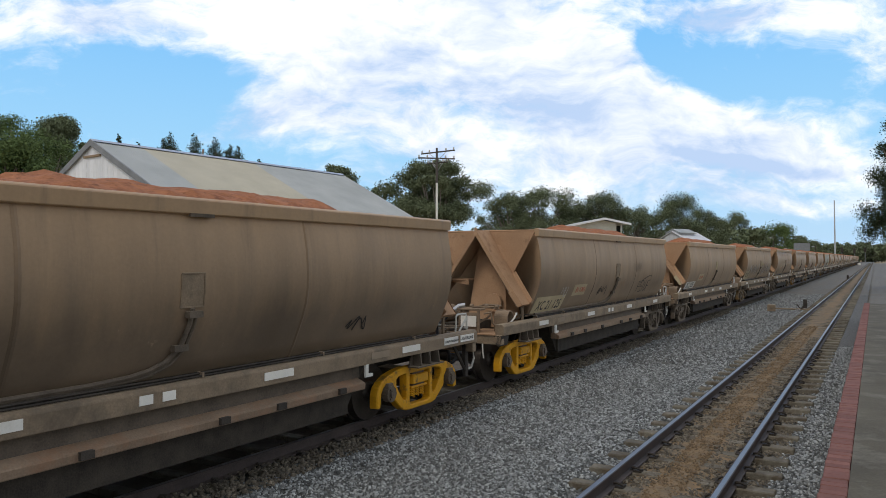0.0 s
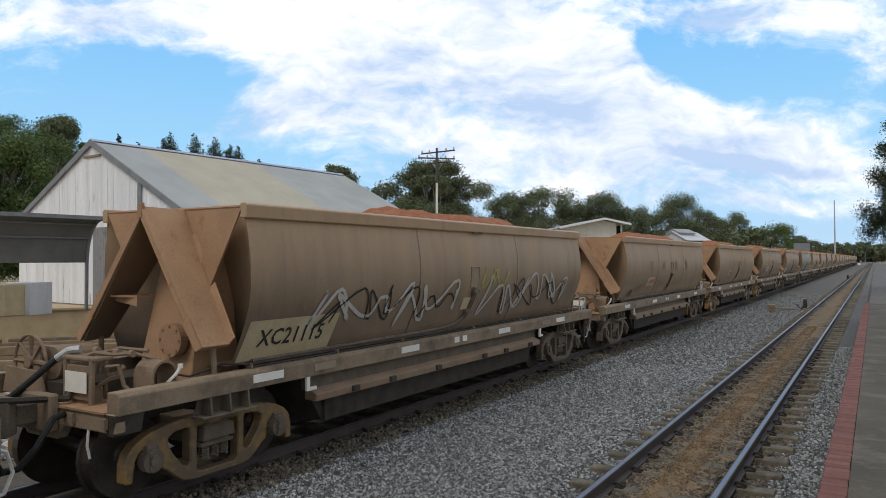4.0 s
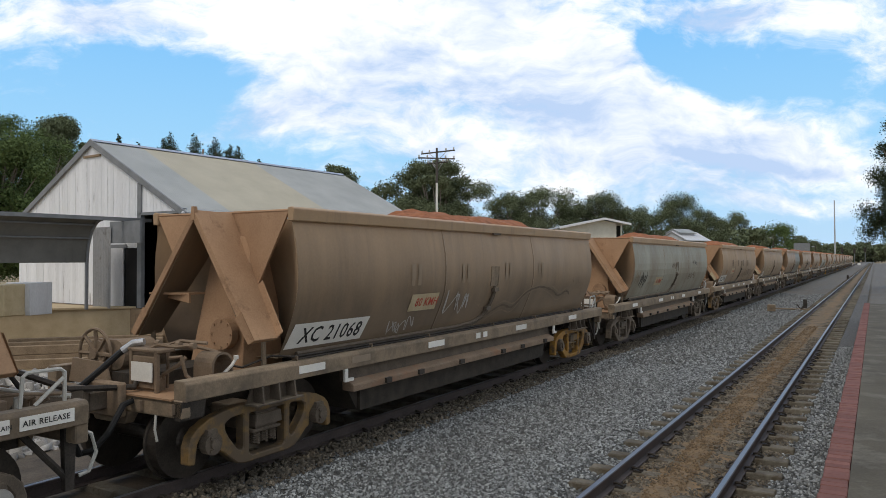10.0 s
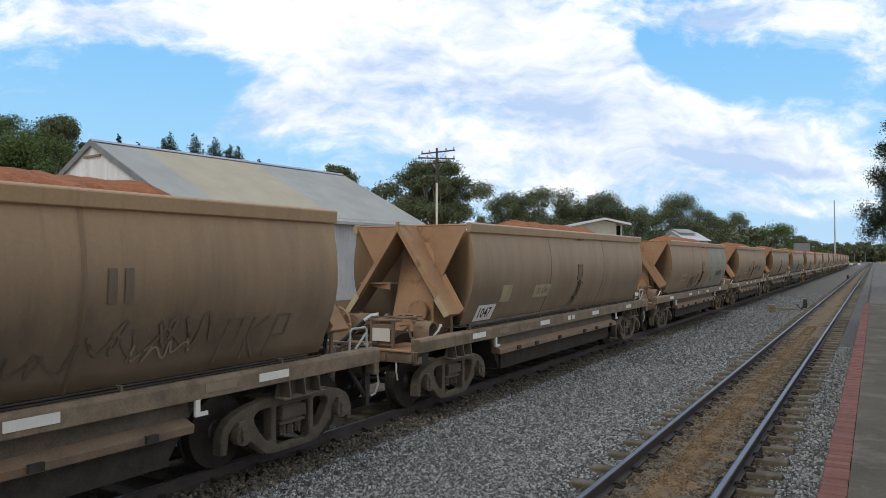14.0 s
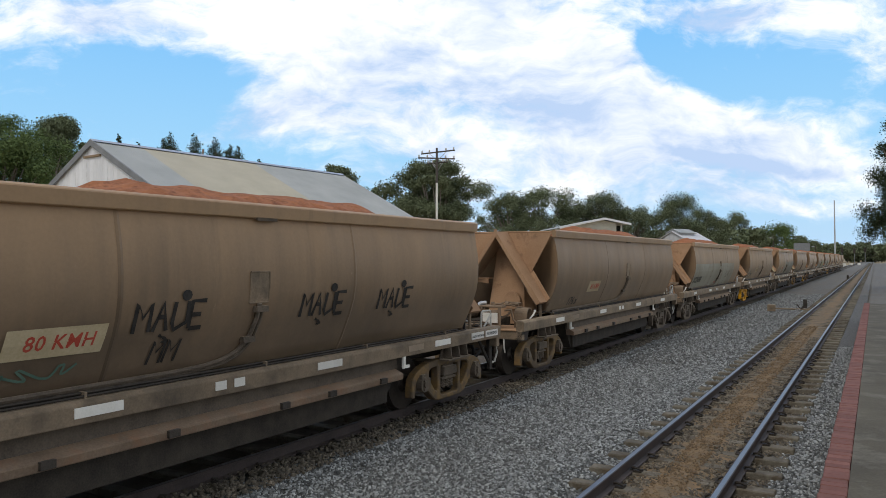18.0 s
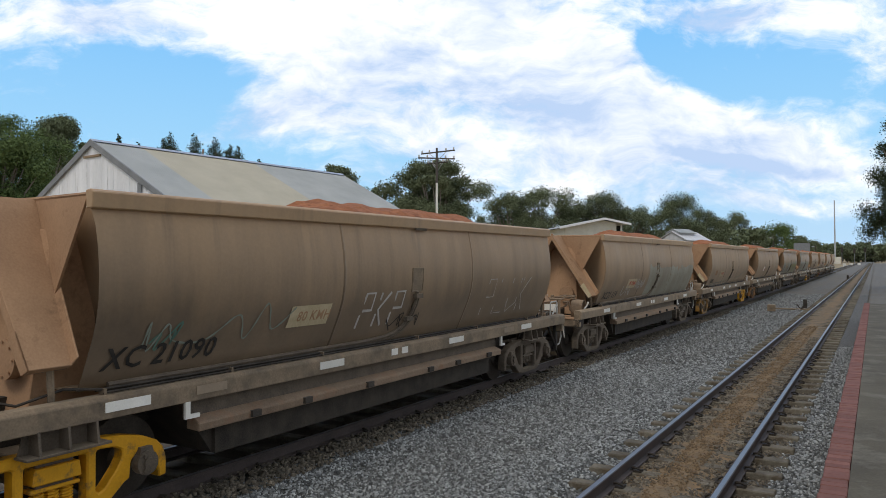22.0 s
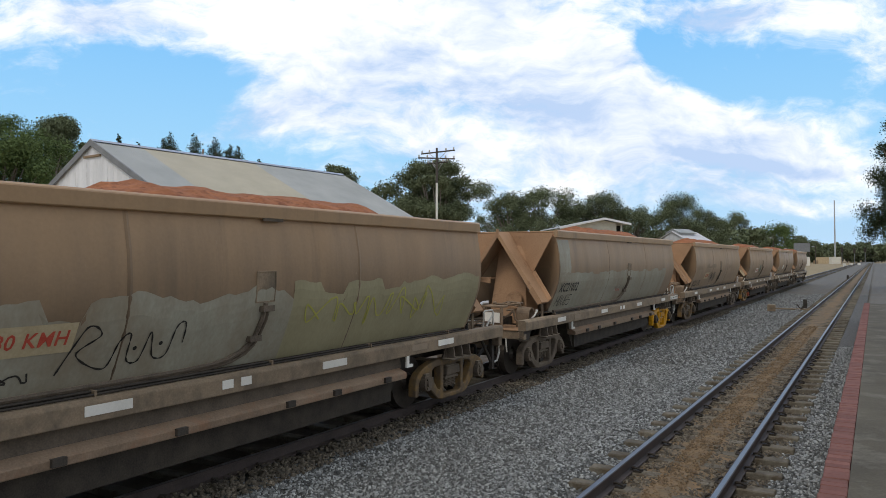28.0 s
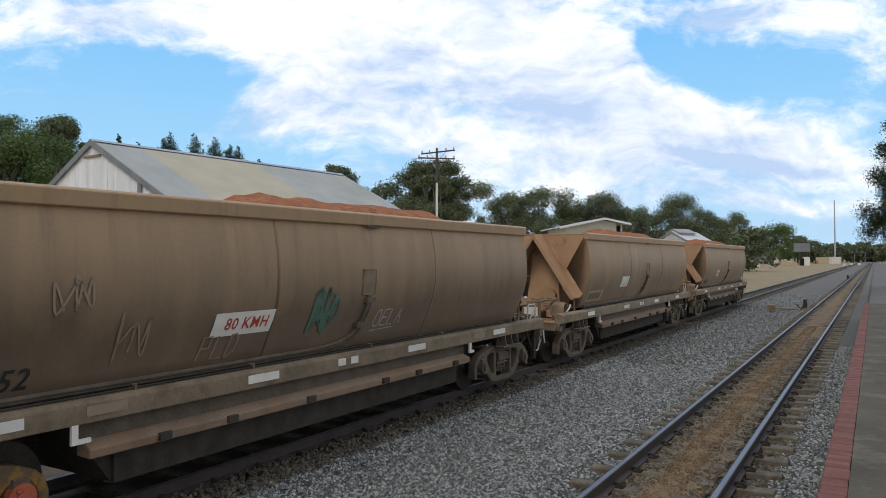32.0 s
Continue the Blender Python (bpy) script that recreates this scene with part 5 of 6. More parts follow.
def mark_wagon(i, w):
    s, c, g, p = sign, scribble, "grey_patch", panel
    if i == 0:
        c(w, 7.6, 1.40, .5, .2, "ink", 1, 3); p(w, .9, 1.2, 1.9, 2.1, "cream", "paint_patch", "pale worn paint patch")
    elif i == 1:
        plate(w, "XC 21 125", "cream", wide=1.5, high=.33, z=1.22); s(w, 1.97, 1.50, .86, ink="cap_red"); tag(w, "MU", 1.28, 1.50, .22, "chalk", .026); tag(w, "MU", 2.42, 1.25, .20, "faded", .024)
        c(w, 3.7, 1.42, .7, .3, "ink", 7, 4, .02); c(w, 5.2, 1.5, .7, .3, "rusty", 8, 4); tag(w, "PSIUF", 7.25, 1.38, .31, "worn_ink", .034, .1); stroke(w, [(7.6, 1.72), (8.0, 1.80), (8.35, 1.84), (8.42, 1.78)], "worn_ink", .04); tag(w, "MU", 8.85, 1.42, .20, "faded", .022); tag(w, "MAUO", 9.2, 1.48, .20, "faded", .022); c(w, 6.5, 1.95, .8, .3, "faded", 9, 6, .02)
    elif i == 2:
        plate(w, "XC 21051", wide=1.46, high=.27, z=1.20, size=.28); s(w, 1.80, 1.48, .94)
    elif i == 3:
        p(w, .06, 1.5, 1.20, 1.66, "cream", "number_panel", "cream painted panel with a stencilled number", slant=.1); letters(w, "XC21115", .27, .2, 1.36, "ink", "number")
        c(w, .6, 1.35, 4.2, .75, "chalk", 11, 6, .05, "large silver graffiti"); c(w, 1.0, 1.4, 3.6, .6, "ink", 12, 5, .03)
        c(w, 5.2, 1.3, 4.4, .8, "chalk", 13, 6, .05, "large silver graffiti"); c(w, 5.2, 1.8, 1.2, .4, "lime", 14, 3); c(w, 5.6, 1.35, 3.8, .7, "ink", 15, 5, .025)
        p(w, 4.75, 5.05, 1.5, 1.7, "cream", "paint_patch", "pale worn paint patch")
    elif i == 4:
        ghost_letters(w); s(w, 2.26, 1.52, .82, mat="cream"); number(w, "108", .58, 1.27, .27, "ink"); c(w, 1.1, 1.32, .9, .35, "faded", 21, 5)
        c(w, 3.7, 1.45, .7, .25, "faded", 22, 4); c(w, 5.6, 1.4, .8, .3, "faded", 23, 4)
    elif i == 5:
        s(w, 2.37, 1.54, .72, mat="cream"); number(w, "106", .66, 1.27, .22, "ink"); tag(w, "SA", .10, 1.44, .24, "faded", .024); ring(w, 1.55, 1.62, .14, .17, "chalk", .018); stroke(w, [(1.50, 1.46), (1.62, 1.40), (1.50, 1.36), (1.66, 1.33)], "faded", .02); tag(w, "LUOR", 2.05, 1.34, .17, "faded", .016); tag(w, "PL", 6.05, 1.55, .30, "lime_dull", .018); stroke(w, [(5.9, 1.32), (6.4, 1.40), (6.9, 1.34)], "teal", .03)
        ghost_letters(w)
    elif i == 6:
        s(w, 2.45, 1.53, .86, mat="white"); p(w, .85, 1.2, 1.62, 1.84, "faded", "paint_patch", "pale worn paint patch"); bars(w, .15, 1.28, 5)
        c(w, .9, 1.3, 1.0, .45, "ink", 41, 4, .02); c(w, 2.0, 1.30, 1.2, .2, "faded", 42, 5); c(w, 3.6, 1.5, .5, .16, "faded", 43, 3); c(w, 7.2, 1.5, .9, .2, "ink", 44, 4, .015)
        ghost_letters(w); c(w, .2, 1.45, .6, .2, "ink", 45, 3, .02)
    elif i == 7:
        plate(w, "XC 21068"); s(w, 2.39, 1.57, .80); c(w, 3.4, 1.38, .9, .5, "chalk", 51, 4, .022); c(w, 1.9, 1.26, .8, .25, "chalk", 52, 5, .018)
        [stroke(w, [(5.1, 1.42 + d), (5.6, 1.56 + d), (6.1, 1.50 + d), (6.5, 1.72 + d * .6), (7.1, 1.80 + d * .4), (7.8, 1.76 + d), (8.3, 1.62 + d), (8.7, 1.70 + d), (9.0, 1.60 + d)], m, k, "wavy sprayed outline") for d, m, k in ((0, "faded", .04), (-.07, "ghost_dark", .05), (-.16, "faded", .03))]
        tag(w, "MUSR", 8.9, 1.68, .24, "faded", .022)
        ghost_letters(w)
    elif i == 8:
        p(w, .06, LONG - .05, 1.18, 2.74, g, "grey_coat", "pale grey sprayed coat", seed=9); s(w, 2.4, 1.51, .86)
        c(w, .6, 1.42, .8, .6, "ink", 61, 4, .026); c(w, 4.1, 1.95, .9, .28, "bogie_dark", 62, 3, .03); c(w, 6.9, 1.55, 1.2, .3, "bogie_dark", 63, 5, .03); c(w, 7.4, 2.1, .8, .16, "ink", 64, 4, .02)
        c(w, .1, 1.6, .5, .4, "frame_paint", 65, 4)
    elif i == 9:
        tag(w, "PKP", 8.35, 1.25, .46, "ghost_dark", .035); c(w, 6.75, 1.40, 1.5, .42, "ghost_dark", 261, 6, .032)
        plate(w, "XC 21056"); s(w, 2.32, 1.61, .82); p(w, .95, 1.25, 1.62, 1.80, "dust", "paint_patch", "pale worn paint patch"); ghost_letters(w, "ghost_dark")
        c(w, 3.4, 1.45, .6, .3, "frame_paint", 71, 3, .014); c(w, 5.4, 1.35, 1.4, .3, "bogie_dark", 72, 5, .02); c(w, 7.2, 1.35, .8, .25, "faded", 73, 4)
    elif i == 10:
        p(w, .32, 1.0, 1.25, 1.53, "white", "number_panel", "white painted panel with a stencilled number", slant=.12); letters(w, "1047", .24, .39, 1.31, "ink", "number")
        s(w, 2.54, 1.57, .85, mat="cream", ink="frame_paint"); p(w, 1.1, 1.5, 1.55, 1.86, "cream", "paint_patch", "cream worn paint patch")
    elif i == 11:
        p(w, 6.25, LONG - .05, 1.175, 2.74, g, "grey_coat", "pale grey painted end panel", ragged_ends=.1); s(w, 1.6)
        c(w, 3.0, 1.25, 1.4, .5, "ink", 81, 4, .035); c(w, 6.9, 1.35, .5, .25, "ink", 82, 2); c(w, 7.85, 1.5, 1.3, .4, "ink", 83, 5, .026)
    elif i == 12:
        number(w, "XC 21109", .12, 1.30, .25); s(w, 2.34, 1.53, .92); p(w, .95, 1.25, 1.65, 1.85, "dust", "paint_patch", "pale worn paint patch")
        for k, yy in enumerate((3.5, 5.75, 7.3)):
            tag(w, "MAUE", yy, 1.66, .27, "ink", .045, .05); blot(w, yy + .56, 1.99, .055, "ink"); stroke(w, [(yy + .3, 1.62), (yy + .42, 1.56), (yy + .34, 1.55)], "ink", .035)
        tag(w, "MM", 3.75, 1.34, .22, "ink", .03); c(w, 1.9, 1.32, 1.2, .15, "teal", 96, 4)
    elif i == 13:
        number(w, "176 x", .96, 1.30, .25); s(w, 2.01, 1.55, .87); c(w, .4, 1.32, .4, .15, "faded", 97, 2)
    elif i == 14:
        p(w, .08, 8.55, 1.175, 2.12, g, "grey_coat", "pale grey overpainted lower side", ragged=.02, seed=5); number(w, "XC21058", .12, 1.41, .32); s(w, 4.36, 1.25, .6, mat=g, high=.19)
        tag(w, "OLAU", 6.75, 1.50, .26, "worn_ink", .024)
    elif i == 15:
        number(w, "XC 21090", .08, 1.34, .29); s(w, 2.38, 1.54, .76, ink="dust"); tag(w, "PKP", 3.75, 1.42, .46, "chalk", .04); tag(w, "PLUK", 7.3, 1.36, .62, "chalk", .022); tag(w, "PLUK", 7.38, 1.40, .55, "faded", .014)
        c(w, .5, 1.45, .4, .3, "teal", 113, 2); stroke(w, [(.45, 1.50), (.50, 1.75), (.52, 1.48), (.70, 1.72), (.80, 1.55), (1.2, 1.52), (1.6, 1.75), (1.75, 1.48), (2.0, 1.85), (2.15, 1.55), (2.5, 1.80)], "mint", .026); c(w, 4.4, 1.3, .9, .3, "ink", 115, 4, .018)
    elif i == 16:
        number(w, "XC21 119", .22, 1.30, .26); s(w, 2.03, 1.52, .86, mat="cream"); p(w, 4.1, 10.0, 1.175, 2.08, g, "grey_coat", "grey overpainted patch with a ragged top", ragged=.22, seed=12)
        c(w, 1.65, 1.26, .9, .36, "chalk", 121, 3, .024); c(w, 2.85, 1.42, .95, .35, "chalk", 122, 6, .026); c(w, .15, 1.42, .4, .2, "faded", 123, 3)
    elif i == 17:
        s(w, 2.16, 1.54, .85); stroke(w, [(.9, 1.24), (2.0, 1.27), (3.2, 1.30), (4.4, 1.36), (5.0, 1.50), (5.6, 1.56)], "mint", .035); stroke(w, [(6.9, 1.40), (7.8, 1.45), (8.6, 1.62), (9.2, 1.68), (9.8, 1.60)], "mint", .030); bars(w, .6, 1.30, 4); p(w, 1.0, 1.4, 1.62, 1.82, "dust", "paint_patch", "pale worn paint patch")
    elif i == 18:
        s(w, 2.6, 1.58, .6, mat="white")
    elif i == 19:
        p(w, .06, 5.5, 1.175, 1.98, g, "grey_coat", "grey overpainted patch with a ragged top", ragged=.22, seed=21); p(w, 5.5, LONG - .2, 1.175, 2.05, "olive_patch", "olive_coat", "olive-grey overpainted patch with a ragged top", ragged=.12, seed=22)
        s(w, 2.0, 1.56, .88); number(w, "XC 2 131", .18, 1.33, .25); c(w, .5, 1.55, .7, .36, "ink", 141, 3, .034); stroke(w, [(2.75, 1.36), (2.95, 1.75), (3.1, 1.68), (2.9, 1.52), (3.2, 1.36), (3.3, 1.60), (3.4, 1.66), (3.42, 1.42), (3.55, 1.40), (3.62, 1.66), (3.7, 1.42), (3.85, 1.42), (3.9, 1.68), (4.0, 1.72), (4.02, 1.50)], "ink", .022); blot(w, 3.48, 1.52, .02, "ink"); blot(w, 3.76, 1.54, .02, "ink")
        c(w, 5.7, 1.45, 3.4, .5, "lime", 143, 9, .02); c(w, 1.7, 1.3, .9, .14, "ink", 144, 4, .016)
    elif i == 20:
        p(w, .06, 9.1, 1.175, 2.02, g, "grey_coat", "grey overpainted lower side with a ragged top", ragged=.06, seed=31); p(w, .06, .60, 1.95, 2.74, g, "grey_coat", ragged_ends=.05)
        number(w, "XC21032", .08, 1.62, .27); tag(w, "HDUBS", .14, 1.31, .22, "ink", .020); s(w, 4.09, 1.43, .56, mat=g, high=.2); c(w, 4.8, 1.4, .35, .2, "ink", 152, 3, .016)
    elif i == 21:
        number(w, "XC21 130", .1, 1.28, .30); number(w, "XC21130", .3, 1.90, .18, "faded"); s(w, 1.85, 1.52, .87); c(w, 3.0, 1.36, 1.1, .42, "ink", 161, 6, .028); c(w, 4.5, 1.45, .5, .25, "ink", 162, 3, .014)
        c(w, 6.9, 1.85, .9, .3, "faded", 163, 4); p(w, 2.0, 3.9, 1.95, 2.1, "faded", "paint_patch", "pale worn paint patch", ragged=.1, seed=4)
    elif i == 22:
        s(w, 2.44, 1.53, .90, mat="white"); number(w, "052", .22, 1.28, .26); tag(w, "PLD", 2.35, 1.30, .24, "faded", .024); c(w, 3.9, 1.40, .55, .6, "teal", 172, 4, .05); ring(w, 4.25, 1.72, .22, .2, "teal", .04); tag(w, "OELA", 5.32, 1.42, .22, "chalk", .020); stroke(w, [(5.3, 1.36), (5.9, 1.38)], "chalk", .02)
        c(w, .7, 1.85, .4, .4, "faded", 174, 3); c(w, 1.3, 1.4, .4, .5, "faded", 175, 3)
    elif i == 23:
        p(w, .2, 1.3, 1.30, 1.56, "cream", "number_panel", "cream painted panel with worn lettering", slant=.1); bars(w, .3, 1.35, 6); p(w, 2.6, 3.25, 1.58, 1.86, "white", "speed_sign", "white painted speed sign")
    else:
        s(w, 2.4, 1.58, .6, mat="white"); bars(w, .4, 1.32, 4)


# front and rear bogie paint of each wagon: d dark, y yellow, w worn yellow, r rust
BOGIES = "dy yd dd wd dw mw md wm dd wd dd dw ww wd dd yd dd my rd dw dy wd md dd dd".split()
COAT = {"d": "bogie_dark", "y": "bogie_yellow", "w": "bogie_worn", "r": "bogie_rust", "m": "bogie_mid"}


def build_train():
    first = build_wagon()
    wagons = [first] + [copy_thing(first, Matrix()) for _ in range(24)]
    for i, w in enumerate(wagons):
        w.matrix_basis = pose(FAR_X, PITCH * i - travel(0), 0)
        near = [o for o in w.children if o.name.startswith("bogie")]
        for code, b in zip(BOGIES[i], sorted(near, key=lambda o: o.bound_box[0][1])):
            for o in b.children:
                if o.name.startswith("side_frame"):
                    o.material_slots[0].material = M[COAT[code]]
                if o.name.startswith(("bolster_end", "spring")) and code in "ym":
                    o.material_slots[0].material = M["bogie_yellow" if code == "y" else "bogie_worn"]
                if o.name.startswith("axle_cap") and i in (5, 6):
                    o.material_slots[0].material = M["cap_grey"]
                if o.name.startswith("axle_cap") and i == 22 and code == "m" and o.bound_box[0][1] > b.bound_box[0][1] and sum(v[1] for v in o.bound_box) / 8 > -.14:
                    o.material_slots[0].material = M["cap_red"]
        coat = M["paint_dark"] if i == 13 else COATS[i * 3 % 7]
        for o in w.children:
            if o.material_slots and o.material_slots[0].material == M["paint"]:
                o.material_slots[0].link = "OBJECT"
                o.material_slots[0].material = coat
            if o.name.startswith("hatch") and i == 2:
                o.material_slots[0].material = M["cream"]
            if o.name.startswith("foot_mark") and i in (2, 9, 10, 16, 17, 22):
                o.material_slots[0].material = M["cream"]
            if o.name.startswith("hand_wheel"):
                o.material_slots[0].material = M["cream" if i in (2, 4, 9, 16, 20) else ("dust", "gear")[i % 2]]
        mark_wagon(i, w)
        if i in (0, 6, 12, 20):
            for y0, wide, text in ((LONG - .10, .44, "RESERVOIR DRAIN"), (LONG + .42, .46, "AIR RELEASE")):
                bm = bmesh.new(); box(bm, 1.150, 1.163, y0, y0 + wide, .975, 1.085)
                part("label_plate", bm, "white", w, "white enamel label plate")
                letters(w, text, .050 if len(text) > 12 else .068, y0 + .02, 1.008, "ink", "label_lettering", on_sill=True)
        tagged(w, ("brown dusty bauxite hopper wagon on two bogies",
                   "grey overpainted bauxite hopper wagon streaked with brown dust",
                   "brown bauxite hopper wagon covered in graffiti")[1 if i in (8, 14, 19, 20) else 2 if i in (3, 12, 15) else 0])
    return wagons


# ---------------------------------------------------------------- trees
def leaf_cloud(rng, blobs, count, size, flat=1.0):
    """Leaf clumps: small bent quads scattered over the shells of blobs (x, y, z, r)."""
    blobs = np.array(blobs)
    wts = blobs[:, 3] ** 2
    pick = rng.choice(len(blobs), count, p=wts / wts.sum())
    d = rng.normal(size=(count, 3)); d /= np.linalg.norm(d, axis=1)[:, None]
    r = blobs[pick, 3] * np.where(rng.uniform(size=count) < .70, rng.uniform(.1, 1.0, count) ** .6, rng.uniform(.8, 1.38, count))
    c = blobs[pick, :3] + d * r[:, None] * np.array([1, 1, flat])
    n = d + rng.normal(scale=.7, size=(count, 3)); n /= np.linalg.norm(n, axis=1)[:, None]
    t = np.cross(n, rng.normal(size=(count, 3))); t /= np.linalg.norm(t, axis=1)[:, None]
    b = np.cross(n, t)
    s = rng.uniform(.6, 1.4, count)[:, None] * size
    k = .45 + .4 * rng.uniform(size=(count, 1))
    V = np.stack([c - t * s, c + b * s * k + n * s * .2, c + t * s, c - b * s * k + n * s * .2], 1).reshape(-1, 3)
    F = np.arange(count * 4).reshape(-1, 4)
    return V, F


def quad_mesh(name, V, F, mat):
    me = bpy.data.meshes.new(name)
    me.vertices.add(len(V)); me.vertices.foreach_set("co", V.ravel())
    me.loops.add(F.size); me.loops.foreach_set("vertex_index", F.ravel().astype(np.int32))
    me.polygons.add(len(F)); me.polygons.foreach_set("loop_start", np.arange(0, F.size, F.shape[1], dtype=np.int32))
    me.update(calc_edges=True)
    me.materials.append(M[mat])
    return me


def tree(label, x, y, high, wide, mat, seed, leaves=6000, leaf=.13, bare=.35, clumps=30, slim=False, base=-.62, flat=.8, puff=1.0):
    rng = np.random.default_rng(seed)
    t = thing("tree", label, "tree", pose(x, y, base))
    bm = bmesh.new()
    r0 = max(.09, high * .022)
    top = Vector((rng.normal() * .04 * high, rng.normal() * .04 * high, high * (.9 if slim else .62)))
    mid = top * .5 + Vector((rng.normal() * .03 * high, rng.normal() * .03 * high, 0))
    tube(bm, [(0, 0, 0), mid * .5, mid, top], [r0 * 1.2, r0, r0 * .8, r0 * .3], 8)
    blobs = []
    for k in range(clumps):
        if slim:
            f = (k + .5) / clumps
            zz = high * (bare + (1 - bare) * f)
            rr = wide * .40 * (1 - f) ** .55 * rng.uniform(.75, 1.1)
            c = Vector((rng.normal() * wide * .06, rng.normal() * wide * .06, zz))
            blobs.append((*c, max(rr, .05 * wide)))
        else:
            a, e = rng.uniform(0, 6.28), rng.uniform(0, 1)
            f = math.sqrt(rng.uniform(.05, 1))
            zc = high * (bare + (1 - bare) * (.12 + .80 * e))
            room = math.sin(math.pi * min(1, .22 + .75 * e)) ** .6
            c = Vector((wide * .46 * f * room * math.cos(a), wide * .46 * f * room * math.sin(a), zc))
            rr = wide * rng.uniform(.06, .155) * puff
            blobs.append((*c, rr))
            s = mid.lerp(top, rng.uniform(0, .9))
            tube(bm, [s, s.lerp(c, .5) + Vector((0, 0, -.02 * high)), c], [r0 * .42, r0 * .28, r0 * .10], 5)
    part("trunk", bm, "bark", t, smooth=True)
    V, F = leaf_cloud(rng, blobs, leaves, leaf, flat)
    o = new("crown", quad_mesh("crown", V, F, mat))
    o.parent = t
    return t


def build_trees():
    # (column, depth, top row, width, kind)
    def gum(col, depth, top, cols, seed, mat="leaf_gum", label="tall gum tree with an open grey-green crown", **kw):
        p = at(col, depth)
        tree(label, p.x, p.y, lift(top, depth) + .62, cols * depth / 1300, mat, seed, **kw)
    gum(-8, 46, 178, 225, 1, "leaf_bush", "bushy green tree behind the goods shed", leaves=75000, bare=.03, clumps=70, leaf=.068)
    gum(104, 56, 188, 150, 2, "leaf_gum", "tall gum tree behind the goods shed", leaves=60000, bare=.02, clumps=60, leaf=.075)
    gum(-100, 44, 200, 200, 3, "leaf_bush", "bushy green tree behind the goods shed", leaves=9000, bare=.05, clumps=30, leaf=.16)
    gum(62, 50, 214, 185, 4, "leaf_bush", "bushy green tree behind the goods shed", leaves=60000, bare=.0, clumps=80, leaf=.062)
    for k, (col, top, wd) in enumerate(((209, 236, 1.0), (246, 251, .8), (289, 243, 1.9), (303, 234, 2.2), (346, 237, 2.3), (380, 243, 2.3), (405, 256, 1.9), (421, 259, 2.0), (458, 281, 1.2))):
        p = at(col, 74)
        tree("slender dark poplar behind the shed roof", p.x, p.y, lift(top, 74) + .62, wd * 1.5, "leaf_dark", 20 + k, leaves=9000, leaf=.075, bare=.60, clumps=34, slim=True)
    gum(592, 90, 286, 100, 31, leaves=16000, leaf=.11); gum(540, 95, 292, 70, 32, leaves=10000, leaf=.11); gum(655, 95, 324, 90, 33, leaves=14000, leaf=.11)
    gum(768, 62, 284, 200, 34, leaves=60000, bare=.50, clumps=46, leaf=.072, puff=.80, flat=.66)
    gum(900, 92, 340, 130, 35, "leaf_gum", leaves=33060, bare=.1, clumps=52, leaf=.090); gum(962, 92, 326, 150, 36, leaves=38570, bare=.1, clumps=52, leaf=.090); gum(1015, 96, 350, 110, 37, leaves=24795, bare=.1, leaf=.090, clumps=52)
    gum(1068, 96, 338, 120, 38, leaves=33060, bare=.1, clumps=52, leaf=.090); gum(1125, 110, 362, 110, 39, leaves=24795, bare=.1, leaf=.090, clumps=52)
    gum(1200, 100, 348, 130, 40, leaves=33060, bare=.1, clumps=52, leaf=.090); gum(1250, 104, 368, 100, 41, leaves=22040, bare=.1, leaf=.090, clumps=52); gum(1290, 260, 376, 100, 42, leaves=27360, bare=.1, leaf=.17)
    gum(1342, 400, 405, 80, 43, leaves=9000, bare=.05, leaf=.34); gum(1380, 395, 398, 100, 44, "leaf_bush", "leafy green tree beyond the yard", leaves=16000, bare=.05, clumps=40, leaf=.28)
    gum(1357, 405, 408, 60, 46, leaves=7000, bare=.05, leaf=.34); gum(1412, 410, 414, 60, 45, leaves=8000, bare=.05, leaf=.34); gum(1432, 410, 428, 60, 47, leaves=6000, bare=.05, leaf=.36)
    for k in range(18):
        gum(1400 + 10 * k, 480 + 6 * (k % 5), 428 + (k * 7) % 9, 44, 60 + k, leaves=1500, leaf=.65, bare=.03)
    for k in range(12):
        gum(830 + 45 * k, 150 + 5 * (k % 4), 404 + (k * 5) % 11, 110, 80 + k, leaves=1600, leaf=.42, bare=.03)
    # dark tree beside the line
    p = at(1607, 60)
    tree("dark dense tree overhanging the line", p.x, p.y, 15.2, 7.2, "leaf_dark", 99, leaves=66000, leaf=.062, bare=.04, clumps=80, base=-.45, flat=.95)
    p = at(1660, 52)
    tree("dark dense tree overhanging the line", p.x, p.y, 11, 6, "leaf_dark", 98, leaves=16000, leaf=.11, bare=.05, clumps=30, base=-.45)


# ---------------------------------------------------------------- buildings beyond the train
def corrugated(bm, origin, along, up, length, height, pitch=.09, depth=.018):
    """A wavy sheet: waves run across 'along'."""
    o, a, u = Vector(origin), Vector(along).normalized(), Vector(up).normalized()
    nrm = a.cross(u)
    n = int(length / pitch) * 2
    lo, hi = [], []
    for i in range(n + 1):
        p = o + a * (length * i / n) + nrm * (depth if i % 2 else 0)
        lo.append(bm.verts.new(p)), hi.append(bm.verts.new(p + u * height))
    for i in range(n):
        bm.faces.new((lo[i], lo[i + 1], hi[i + 1], hi[i]))


